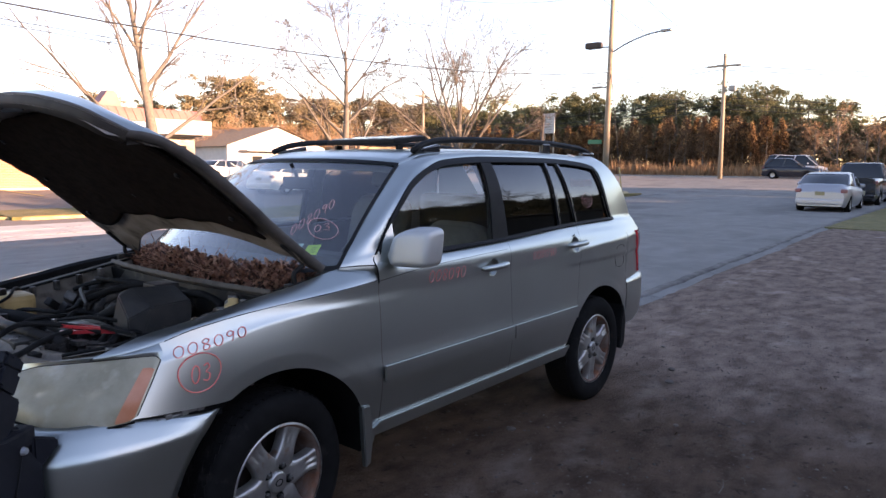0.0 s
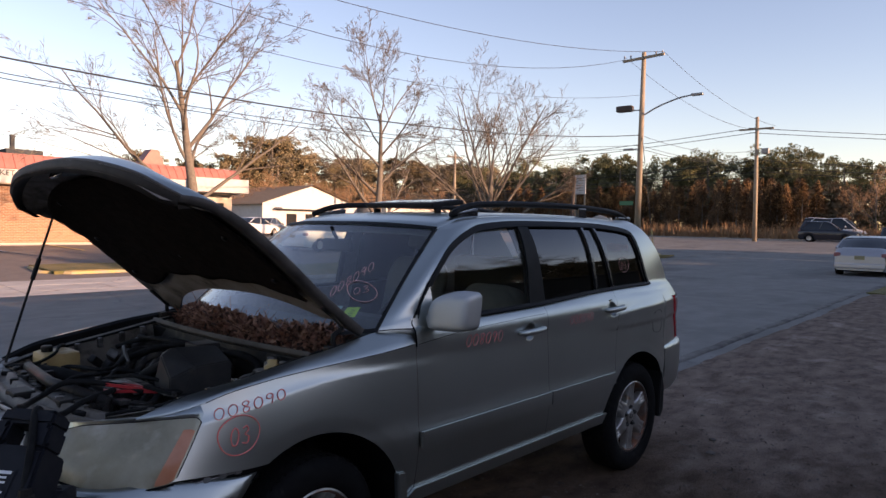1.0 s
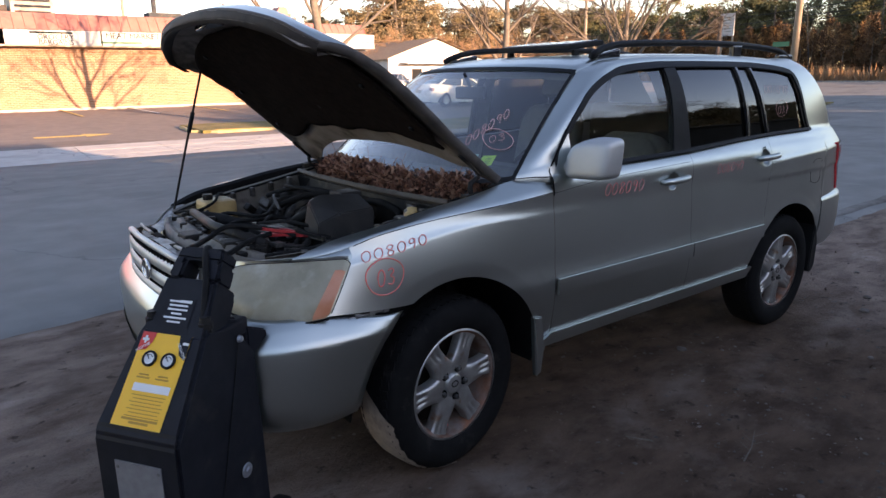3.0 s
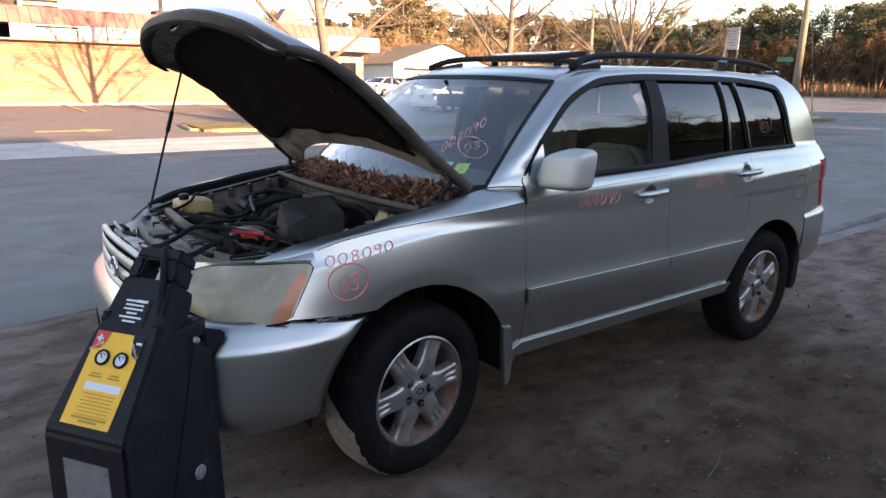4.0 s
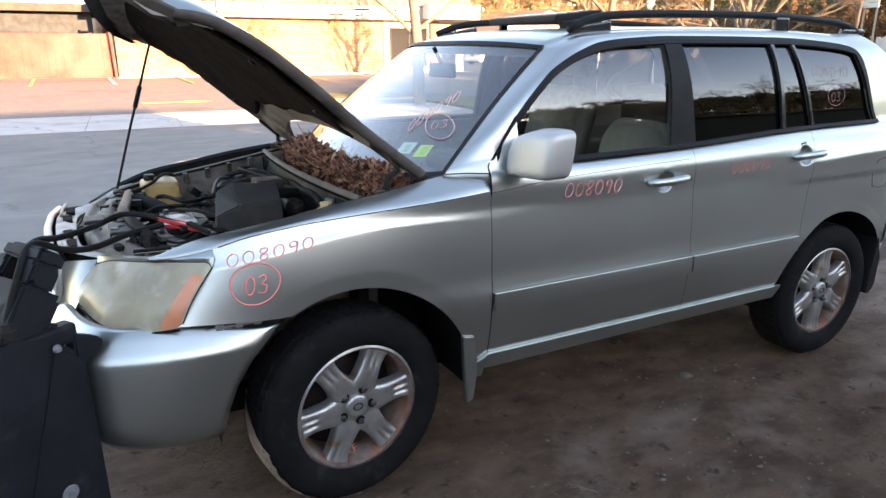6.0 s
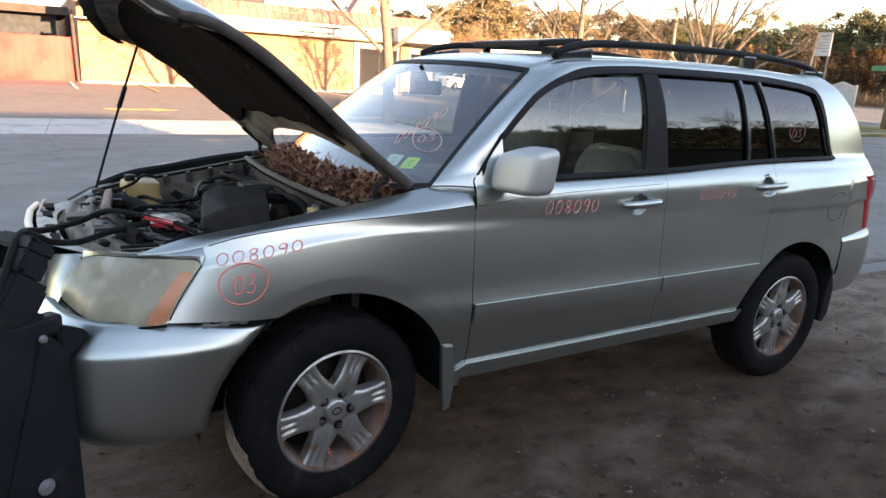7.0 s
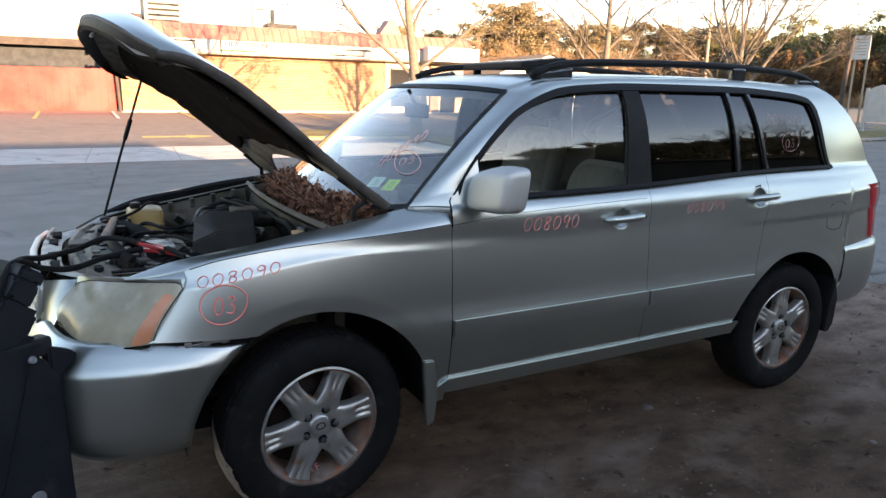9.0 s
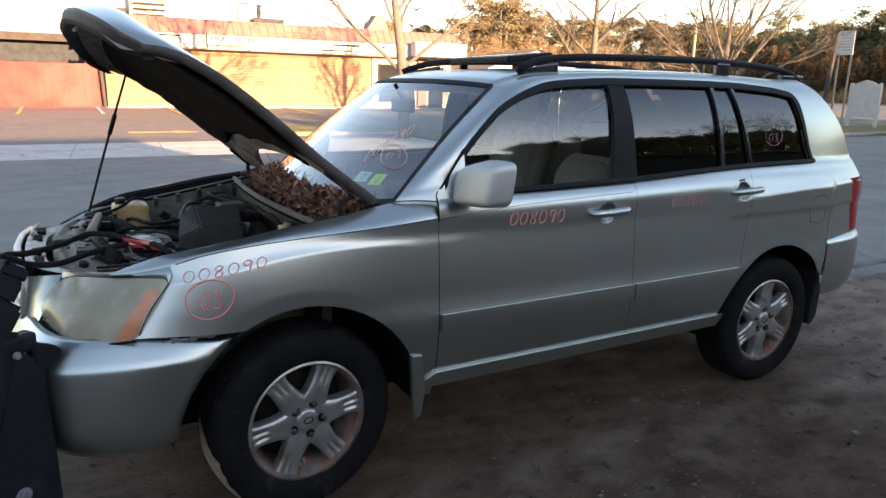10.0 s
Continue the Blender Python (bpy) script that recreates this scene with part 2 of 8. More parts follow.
# ---- ground and roads ----
DIRT = mat("muddy_dirt", (0.05, 0.031, 0.021), 0.95, 0, (0.108, 0.071, 0.05), 4.0, (0.15, 0.112, 0.088), 1.5, 0.22, bump=0.02, bscale=36, detail=14, spec=0.12, stretch=(0.7, 1.25, 1))
def pale_ends(m):
    """Soil grows paler and greyer away from x = 1.4, along a noisy border."""
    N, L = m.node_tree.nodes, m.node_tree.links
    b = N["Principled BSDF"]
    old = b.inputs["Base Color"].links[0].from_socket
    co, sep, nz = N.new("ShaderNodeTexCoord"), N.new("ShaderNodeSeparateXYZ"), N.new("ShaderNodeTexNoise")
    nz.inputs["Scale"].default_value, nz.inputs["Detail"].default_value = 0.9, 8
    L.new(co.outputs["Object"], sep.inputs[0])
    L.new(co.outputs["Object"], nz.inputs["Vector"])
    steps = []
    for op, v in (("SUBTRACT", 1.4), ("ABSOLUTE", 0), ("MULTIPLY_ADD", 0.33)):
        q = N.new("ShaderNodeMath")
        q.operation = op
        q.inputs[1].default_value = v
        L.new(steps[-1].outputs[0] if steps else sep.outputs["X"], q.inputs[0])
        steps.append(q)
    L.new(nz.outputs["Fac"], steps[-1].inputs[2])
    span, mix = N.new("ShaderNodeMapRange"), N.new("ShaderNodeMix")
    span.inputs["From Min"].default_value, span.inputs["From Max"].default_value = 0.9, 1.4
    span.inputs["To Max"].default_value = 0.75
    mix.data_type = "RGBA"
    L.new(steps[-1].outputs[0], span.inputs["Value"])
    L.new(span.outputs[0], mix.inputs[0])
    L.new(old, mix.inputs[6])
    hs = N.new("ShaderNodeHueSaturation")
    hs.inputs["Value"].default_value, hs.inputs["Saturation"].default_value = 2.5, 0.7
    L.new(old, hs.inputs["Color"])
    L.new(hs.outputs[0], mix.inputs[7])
    out = mix.outputs[2]
    # crusts of pale dried mud and dark clods
    for scale, lo, hi, most, col in ((1.6, 0.55, 0.72, 0.5, (0.2, 0.162, 0.135, 1)), (9.0, 0.585, 0.66, 0.75, (0.014, 0.01, 0.007, 1)), (30.0, 0.62, 0.7, 0.8, (0.22, 0.175, 0.14, 1))):
        n2, m2, x2 = N.new("ShaderNodeTexNoise"), N.new("ShaderNodeMapRange"), N.new("ShaderNodeMix")
        n2.inputs["Scale"].default_value, n2.inputs["Detail"].default_value, n2.inputs["Roughness"].default_value = scale, 10, 0.7
        L.new(co.outputs["Object"], n2.inputs["Vector"])
        m2.inputs["From Min"].default_value, m2.inputs["From Max"].default_value, m2.inputs["To Max"].default_value = lo, hi, most
        L.new(n2.outputs["Fac"], m2.inputs["Value"])
        x2.data_type = "RGBA"
        x2.inputs[7].default_value = col
        L.new(m2.outputs[0], x2.inputs[0])
        L.new(out, x2.inputs[6])
        out = x2.outputs[2]
    L.new(out, b.inputs["Base Color"])


pale_ends(DIRT)
ASPHALT = mat("worn_asphalt", (0.17, 0.166, 0.153), 0.85, 0, (0.204, 0.199, 0.184), 2.0, (0.134, 0.131, 0.121), 0.35, 0.5, bump=0.006, bscale=120, spec=0.2)


def crazed(m, scale, dark, width, pale):
    """Hairline cracks and pale drifts of grit over an asphalt."""
    N, L = m.node_tree.nodes, m.node_tree.links
    b = N["Principled BSDF"]
    out = b.inputs["Base Color"].links[0].from_socket
    co, warp, add = N.new("ShaderNodeTexCoord"), N.new("ShaderNodeTexNoise"), N.new("ShaderNodeVectorMath")
    warp.inputs["Scale"].default_value, warp.inputs["Detail"].default_value = 1.3, 6
    add.operation = "ADD"
    L.new(co.outputs["Object"], warp.inputs["Vector"])
    L.new(co.outputs["Object"], add.inputs[0])
    L.new(warp.outputs["Color"], add.inputs[1])
    v, r, mask, x = N.new("ShaderNodeTexVoronoi"), N.new("ShaderNodeMapRange"), N.new("ShaderNodeTexNoise"), N.new("ShaderNodeMix")
    v.feature = "DISTANCE_TO_EDGE"
    v.inputs["Scale"].default_value = scale
    L.new(add.outputs[0], v.inputs["Vector"])
    for k, val in zip(("From Min", "From Max", "To Min", "To Max"), (0.0, width, 0.75, 0.0)):
        r.inputs[k].default_value = val
    L.new(v.outputs["Distance"], r.inputs["Value"])
    x.data_type = "RGBA"
    x.inputs[7].default_value = (*dark, 1)
    L.new(r.outputs[0], x.inputs[0])
    L.new(out, x.inputs[6])
    mask.inputs["Scale"].default_value, mask.inputs["Detail"].default_value, mask.inputs["Roughness"].default_value = 0.9, 9, 0.7
    mp, r2, x2 = N.new("ShaderNodeMapping"), N.new("ShaderNodeMapRange"), N.new("ShaderNodeMix")
    mp.inputs["Scale"].default_value = (0.35, 1.3, 1)
    L.new(co.outputs["Object"], mp.inputs[0])
    L.new(mp.outputs[0], mask.inputs["Vector"])
    for k, val in zip(("From Min", "From Max", "To Min", "To Max"), (0.52, 0.72, 0.0, 0.6)):
        r2.inputs[k].default_value = val
    L.new(mask.outputs["Fac"], r2.inputs["Value"])
    x2.data_type = "RGBA"
    x2.inputs[7].default_value = (*pale, 1)
    L.new(r2.outputs[0], x2.inputs[0])
    L.new(x.outputs[2], x2.inputs[6])
    L.new(x2.outputs[2], b.inputs["Base Color"])


crazed(ASPHALT, 0.17, (0.11, 0.11, 0.107), 0.005, (0.25, 0.245, 0.235))
LOT_ASPHALT = mat("lot_asphalt", (0.15, 0.125, 0.108), 0.85, 0, (0.19, 0.158, 0.135), 3, (0.07, 0.06, 0.053), 0.16, 0.35, bump=0.005, bscale=90)
CONCRETE = mat("pavement_concrete", (0.5, 0.47, 0.43), 0.88, 0, (0.42, 0.39, 0.36), 2.2, (0.34, 0.31, 0.28), 0.6, 0.4, bump=0.003, bscale=80)
crazed(CONCRETE, 0.3, (0.12, 0.11, 0.1), 0.008, (0.4, 0.385, 0.36))
KERB = mat("kerb_concrete", (0.28, 0.27, 0.25), 0.85, 0, (0.2, 0.195, 0.185), 6, bump=0.004, bscale=60)
OLD_EDGE = mat("old_street_edge", (0.17, 0.162, 0.15), 0.9, 0, (0.1, 0.095, 0.087), 4, (0.06, 0.055, 0.05), 1.1, 0.4, bump=0.006, bscale=50)
YELLOW_KERB = mat("faded_yellow_kerb", (0.42, 0.31, 0.1), 0.8, 0, (0.3, 0.27, 0.2), 3, (0.24, 0.22, 0.19), 1.2, 0.5)
DRY_GRASS = mat("winter_grass", (0.17, 0.14, 0.05), 0.95, 0, (0.1, 0.1, 0.035), 5, (0.22, 0.17, 0.07), 0.8, 0.5, bump=0.03, bscale=40)
FIELD = mat("dry_field", (0.17, 0.12, 0.065), 0.95, 0, (0.1, 0.075, 0.045), 1.2, bump=0.05, bscale=8)
WHITE_LINE = mat("white_line_paint", (0.6, 0.58, 0.54), 0.8, 0, (0.42, 0.4, 0.37), 9)
YELLOW_LINE = mat("yellow_line_paint", (0.6, 0.42, 0.12), 0.8, 0, (0.4, 0.29, 0.1), 9)

rng = random.Random(4)


def edge_y(x):
    """The broken edge between the dirt verge and the street."""
    base = curve_at([(-40, 2.0), (-8, 2.6), (-3, 3.1), (-1.3, 3.3), (-0.5, 3.42), (1, 3.2), (3, 2.4), (5, 1.55), (6.5, 1.36), (9, 1.44), (13.3, 1.55), (18.6, 1.74), (24, 1.75), (60, 1.8)], x)
    return base + 0.06 * noise.noise((x * 1.3, 0, 5)) + 0.03 * noise.noise((x * 4.1, 3, 5))


def far_z(x):
    """The land rises a little beyond the corner."""
    return 0.7 * max(0.0, min(1.0, (x - 36) / 26))


# far sheet
structure("ground", grid([[(x, y, -0.08) for x in (-900, -80, 120, 900)] for y in (-900, -60, 120, 900)]), FIELD, "dry brown winter field reaching to the horizon")
# street with its crown
rows = []
for i in range(110):
    x = -60 + i * 0.9
    ys = [edge_y(x) - 0.45, edge_y(x) - 0.1] + [lerp(edge_y(x), 13.7, f) for f in (0.02, 0.1, 0.3, 0.5, 0.7, 0.9, 1.0)]
    rows.append([(x, y, far_z(x) - (0.12 if y < edge_y(x) - 0.3 else 0.045 if y < edge_y(x) else 0.022) + 0.02 * math.sin(math.pi * min(1, max(0, (y - 1.4) / 11.2)))) for y in ys])
structure("road", thick(grid(rows), 0.05), ASPHALT, "worn grey asphalt street with a broken edge", True)
structure("cross_street", grid([[(x, y, far_z(x) - 0.004) for y in (-90, 0, 14, 60, 160)] for x in (36, 38, 44, 50, 56, 62, 66)]), ASPHALT, "wide asphalt cross street")
structure("far_verge", grid([[(x, y, 0.72 + 0.004 * (x - 66)) for y in (-200, 0, 60, 260)] for x in (66, 90, 200)]), FIELD, "rough ground beyond the cross street")
structure("far_kerb", box(65.8, -90, 0.6, 66.1, 160, 0.84), KERB)
# dirt verge under and before the car
rows = []
for i in range(150):
    x = -14 + i * 0.26 if i < 140 else 22.4 + (i - 139) * 2.0
    top = edge_y(x) + 0.05
    row = []
    for k in range(46):
        f = k / 45
        y = lerp(-9, top, f ** 0.8)
        z = 0.02 * noise.noise((x * 0.7, y * 0.7, 0)) + 0.012 * noise.noise((x * 2.6, y * 2.6, 2)) + 0.006 * noise.noise((x * 8, y * 8, 7))
        near = max(0, 1 - min(abs(x - 0), abs(x - 2.715)) / 0.6) * max(0, 1 - abs(y - 0.15) / 0.5)
        row.append((x, y, z * (1 - 0.8 * near) - 0.055 * ease((y - top + 0.35) / 0.35)))
    rows.append(row)
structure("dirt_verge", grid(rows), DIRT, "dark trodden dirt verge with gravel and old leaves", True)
rows = []
for i in range(90):
    x = 5.2 + i * 0.35
    y = edge_y(x)
    top = 0.035 + 0.008 * noise.noise((x * 2, 0, 0))
    rows.append([(x, y - 0.07, -0.02), (x, y - 0.06, top - 0.01), (x, y - 0.03, top), (x, y + 0.05, top), (x, y + 0.07, -0.02)])
structure("street_edge", grid(rows), OLD_EDGE, "low broken concrete edge of the street", True)
structure("back_yard", box(-60, -60, -0.1, 42, -8.9, -0.01), DIRT, "bare dirt yard")
structure("grass_verge", thick(grid([[(x, y, 0.03 + 0.03 * noise.noise((x, y, 0))) for y in np.linspace(-8, edge_y(x) - 0.12, 12)] for x in np.linspace(19.5, 38, 30)]), -0.05), DRY_GRASS, "short worn winter grass")
# far side: apron of slabs, island, lot
APRON = [(-16, 13.1), (-2, 13.2), (2.5, 13.6), (5, 13.1), (9, 13.4)]
pavement = structure("pavement", poly([(-16, 13.1, 0.0), (-2, 13.2, 0.0), (2.5, 13.6, 0.0), (5, 13.1, 0.0), (9, 13.4, 0.02), (9, 17.2, 0.03), (-16, 17.6, 0.03)][::-1], Vector((0, 0, -0.14))), KERB, "pale cracked concrete pavement apron")
for i in range(13):
    for k in range(3):
        x0, x1 = -16 + i * 1.92, -16 + (i + 1) * 1.92 - 0.02
        ya = lambda x: curve_at(APRON, x)
        f0, f1 = k / 3, (k + 1) / 3 - 0.006
        sk = 0.25
        quad = [(x + sk * f, lerp(ya(x), 17.3, f), 0.012 + 0.03 * f + 0.0015 * noise.noise((i * 3.1, k * 5.7, 0))) for x, f in ((x0, f0), (x1, f0), (x1, f1), (x0, f1))]
        part("slab", poly(quad[::-1], Vector((0, 0, -0.05))), CONCRETE, pavement)

# grit washed along the far edge of the street
GRIT = mat("washed_grit", (0.045, 0.042, 0.038), 0.95, 0, (0.25, 0.238, 0.22), 2.2, (0.07, 0.066, 0.061), 0.7, 0.5, bump=0.006, bscale=70, spec=0.15, stretch=(0.35, 1.6, 1))
rows = []
for i in range(100):
    x = -16 + i * 0.25
    y1 = curve_at(APRON, x) + 0.02
    y0 = y1 - 1.1 - 0.35 * noise.noise((x * 0.6, 1, 3)) - 0.12 * noise.noise((x * 3, 4, 1))
    rows.append([(x, lerp(y0, y1, f), 0.002 + 0.012 * math.sin(math.pi * f)) for f in (0, 0.3, 0.7, 1)])
structure("gutter", grid(rows), GRIT, "grit and sand washed along the street edge", True)


def lot_z(y):
    return 0.03 + 0.42 * max(0, min(1, (y - 17) / 13))


structure("lot", grid([[(x, y, lot_z(y)) for y in (17.15, 20, 24, 28, 32.5, 70)] for x in (-60, -20, 4, 10, 26, 60)]), LOT_ASPHALT, "dark worn parking lot asphalt")
structure("grass_strip", thick(grid([[(x, y, 0.1 + 0.03 * noise.noise((x * 0.8, y * 0.8, 0))) for y in np.linspace(13.9 + 0.02 * (x - 9), 18.6, 8)] for x in np.linspace(9.1, 37, 40)]), -0.15), DRY_GRASS, "strip of yellow winter grass")
structure("kerb", tube([(9.0, 13.5, 0.03), (9.3, 13.75, 0.04), (20, 13.95, 0.04), (33.5, 14.6, 0.04)], 0.1, 6), KERB, "worn kerb")
structure("yellow_kerb", tube([(33.5, 14.6, 0.06), (36, 14.9, 0.06), (37.2, 15.6, 0.08), (37.6, 17, 0.1), (37.8, 30, 0.1)], 0.13, 6), YELLOW_KERB, "kerb with faded yellow paint")
structure("island", thick(grid([[(x, y, lot_z(y) + 0.09 + 0.02 * noise.noise((x, y, 3))) for y in (18.5, 19, 19.8, 20.6)] for x in np.linspace(5.2, 9.2, 9)]), -0.12), DRY_GRASS, "small raised grass island in the lot")
structure("island_kerb", tube([(9.3, 18.4, 0.09), (5.6, 18.4, 0.09), (5.0, 19.0, 0.11), (5.2, 20.5, 0.16)], 0.07, 6), YELLOW_KERB, "yellow painted island kerb")
# painted marks in the lot
for i in range(9):
    x = -7.5 + i * 2.75
    structure("stall_line", box(-0.06, 0, 0, 0.06, 4.6, 0.004, m=Matrix.Translation((x, 26.6, 0.37)) @ Matrix.Rotation(0.021, 4, "X")), WHITE_LINE if i % 2 else YELLOW_LINE, "painted parking stall line")
for x, y in ((1.9, 19.8), (-4.5, 20.3)):
    m = Matrix.Translation((x, y, lot_z(y) + 0.012)) @ Matrix.Rotation(0.032, 4, "X")
    bm = poly([(-0.9, -0.14, 0), (0.35, -0.14, 0), (0.35, -0.4, 0), (1.1, 0, 0), (0.35, 0.4, 0), (0.35, 0.14, 0), (-0.9, 0.14, 0)], Vector((0, 0, 0.004)))
    bm.transform(m)
    structure("painted_arrow", bm, YELLOW_LINE, "faded yellow painted arrow")


# ---- store across the lot ----
def brick_mat(name, a, b, mortar):
    m = mat(name, a, 0.9, 0, bump=0.002, bscale=50)
    N, L = m.node_tree.nodes, m.node_tree.links
    t = N.new("ShaderNodeTexBrick")
    t.inputs["Color1"].default_value, t.inputs["Color2"].default_value, t.inputs["Mortar"].default_value = (*a, 1), (*b, 1), (*mortar, 1)
    for k, v in (("Scale", 1.0), ("Mortar Size", 0.008), ("Brick Width", 0.21), ("Row Height", 0.072), ("Bias", 0.0)):
        t.inputs[k].default_value = v
    c, mp = N.new("ShaderNodeTexCoord"), N.new("ShaderNodeMapping")
    mp.inputs["Rotation"].default_value = (radians(90), 0, 0)
    L.new(c.outputs["Object"], mp.inputs[0])
    L.new(mp.outputs[0], t.inputs["Vector"])
    L.new(t.outputs["Color"], N["Principled BSDF"].inputs["Base Color"])
    return m


BRICK = brick_mat("tan_brick", (0.3, 0.155, 0.085), (0.21, 0.1, 0.055), (0.36, 0.29, 0.22))
ROOF_RED = mat("red_roof_panels", (0.36, 0.15, 0.125), 0.6, 0, (0.3, 0.12, 0.1), 2)
SIGN_WHITE = mat("white_sign_board", (0.42, 0.42, 0.41), 0.6, 0, (0.36, 0.36, 0.35), 3)
FENCE_RED = mat("red_fence", (0.52, 0.085, 0.08), 0.85, 0, (0.38, 0.05, 0.046), 0.7, spec=0.12)
INK = mat("dark_sign_lettering", (0.012, 0.02, 0.018), 0.85, spec=0.2)
GREEN_INK = mat("green_sign_bar", (0.04, 0.12, 0.07), 0.6)
STUCCO = mat("cream_stucco", (0.5, 0.45, 0.37), 0.85, 0, (0.43, 0.38, 0.31), 4)
# grey darkened so the colour stands for shade on the shed wall
GREY_SHEET = mat("shade_grey_metal_sheet", (0.055, 0.062, 0.07), 0.9, 0, (0.036, 0.042, 0.048), 3, spec=0.15)
DARK_GLASS_FAR = mat("dark_shop_glass", (0.02, 0.022, 0.025), 0.1, spec=0.6)
DARK_ROOF = mat("dark_roof_felt", (0.05, 0.042, 0.04), 0.9, 0, (0.07, 0.06, 0.055), 5)

store = thing("store_building", "low brick grocery store with red roof band and white sign board", "building")
part("brick_wall", box(1.25, 32.0, 0.3, 13.9, 32.3, 3.08), BRICK, store)
part("plinth", box(1.25, 31.9, 0.3, 13.9, 32.0, 0.5), STUCCO, store)
part("stucco_wall", box(13.95, 32.0, 0.3, 18.7, 32.3, 3.08), STUCCO, store, "cream wall")
part("side_wall", box(18.5, 32.3, 0.3, 18.8, 55, 3.6), STUCCO, store)
part("side_wall", box(1.25, 32.3, 0.3, 1.5, 55, 4.2), BRICK, store)
part("flat_roof", box(1.5, 32.3, 3.7, 18.5, 55, 3.8), DARK_ROOF, store)
part("pilaster", box(16.6, 31.85, 0.3, 17.1, 32.0, 3.08), BRICK, store)
shop = part("shop_window", box(14.3, 31.97, 0.75, 16.4, 32.0, 2.7), DARK_GLASS_FAR, store)
for x in (14.28, 15.33, 16.36):
    part("window_post", box(x, 31.93, 0.7, x + 0.07, 31.97, 2.75), GREY_SHEET, shop)
part("shop_door", box(17.3, 31.97, 0.45, 18.2, 32.0, 2.6), DARK_GLASS_FAR, store)
bm = grid([[(x, y, z) for y, z in ((31.35, 3.72), (31.7, 4.2), (31.9, 4.42), (32.4, 4.42))] for x in np.linspace(1.1, 18.9, 45)])
roof = part("roof_band", bm, ROOF_RED, store, "red sloped roof band")
for i in range(45):
    x = 1.1 + 17.8 * i / 44
    part("roof_rib", tube([(x, 31.34, 3.73), (x, 31.69, 4.21), (x, 31.89, 4.43)], 0.018, 4), ROOF_RED, roof)
sign = part("sign_board", box(1.9, 31.3, 3.1, 18.75, 31.42, 3.7, bevel=0.01), SIGN_WHITE, store, "long white sign board with lettering")
part("soffit", box(1.1, 31.42, 3.06, 18.9, 32.0, 3.12), STUCCO, store)
face = lambda x, z: Matrix.Translation((x, 31.297, z)) @ Matrix.Rotation(radians(90), 4, "X")
for text, size, x, z in (("GROCERY", 0.3, 3.75, 3.42), ("BARGAINS", 0.28, 3.75, 3.21), ("MEAT MARKET", 0.34, 6.8, 3.52), ("COLD CUTS", 0.25, 8.5, 3.24), ("CATERING", 0.27, 9.6, 3.52)):
    words(text, size, face(x, z), INK, sign)
for x, z, w, h, m in ((3.6, 3.6, 1.6, 0.07, INK), (6.3, 3.24, 1.7, 0.09, GREEN_INK), (12.2, 3.52, 1.4, 0.08, INK), (11.6, 3.25, 1.8, 0.06, INK), (14.3, 3.52, 0.16, 0.1, INK), (14.3, 3.25, 0.16, 0.1, INK), (16.3, 3.52, 0.16, 0.1, INK), (16.3, 3.25, 0.16, 0.1, INK)):
    part("lettering_bar", box(x - w / 2, 31.294, z - h / 2, x + w / 2, 31.3, z + h / 2), m, sign)
part("sign_divider", box(5.47, 31.29, 3.1, 5.53, 31.3, 3.7), INK, sign)
part("projecting_sign", box(15.8, 30.6, 3.12, 18.9, 31.2, 3.85, bevel=0.02), SIGN_WHITE, store, "white boxed end sign")
part("brick_skirt", box(1.15, 31.2, 0.3, 18.9, 32.0, 0.46), CONCRETE, store, "raised concrete walk along the wall")
# roof gear
hv = thing("rooftop_unit", "cream rooftop air unit on the store roof", "air unit")
part("housing", box(2.6, 34, 3.8, 4.3, 36, 6.0, bevel=0.04), STUCCO, hv)
part("fan_box", box(1.9, 34.3, 3.8, 2.5, 35.5, 4.9, bevel=0.03), DARK_ROOF, hv)
for k in range(5):
    part("louvre", box(2.75, 33.97, 4.3 + k * 0.25, 4.15, 34.0, 4.4 + k * 0.25), GREY_SHEET, hv)
cap = thing("roof_peak", "red peaked roof ornament on the store", "roof ornament")
part("peak", poly([(14.1, 33.2, 4.4), (15.5, 33.2, 4.4), (15.1, 33.2, 5.3), (14.75, 33.2, 5.3)], Vector((0, 0.8, 0))), ROOF_RED, cap)
vent = thing("roof_vent", "grey vents on the flat store roof", "vent")
part("duct", box(8.6, 35, 3.8, 10.2, 36, 4.9, bevel=0.03), GREY_SHEET, vent)
part("stack", tube([(9.0, 35.5, 4.8), (9.0, 35.5, 5.6)], 0.12, 8), GREY_SHEET, vent)
# yard left of the store
fence = thing("board_fence", "tall red painted board fence beside the store", "fence")
for i in range(28):
    x = 0.98 - i * 0.3
    part("board", box(x - 0.295, 31.95, 0.4, x, 31.98, 2.26 + 0.01 * (i % 3)), FENCE_RED, fence)
for i in range(4):
    part("post", box(0.9 - i * 2.4, 31.98, 0.4, 1.0 - i * 2.4, 32.08, 2.3), FENCE_RED, fence)
part("rail", box(-7.4, 31.985, 0.9, 0.98, 32.03, 1.0), FENCE_RED, fence)
part("rail", box(-7.4, 31.985, 1.8, 0.98, 32.03, 1.9), FENCE_RED, fence)
post = thing("steel_post", "dark rusty steel post at the store corner", "post")
part("shaft", tube([(1.12, 31.7, 0.4), (1.02, 31.7, 3.2)], 0.07, 8), DARK_ROOF, post)
shed = thing("storage_shed", "low grey shed with a dark flat roof behind the fence", "building")
part("wall", box(-20, 36, 0.3, 0.6, 42, 3.3), GREY_SHEET, shed)
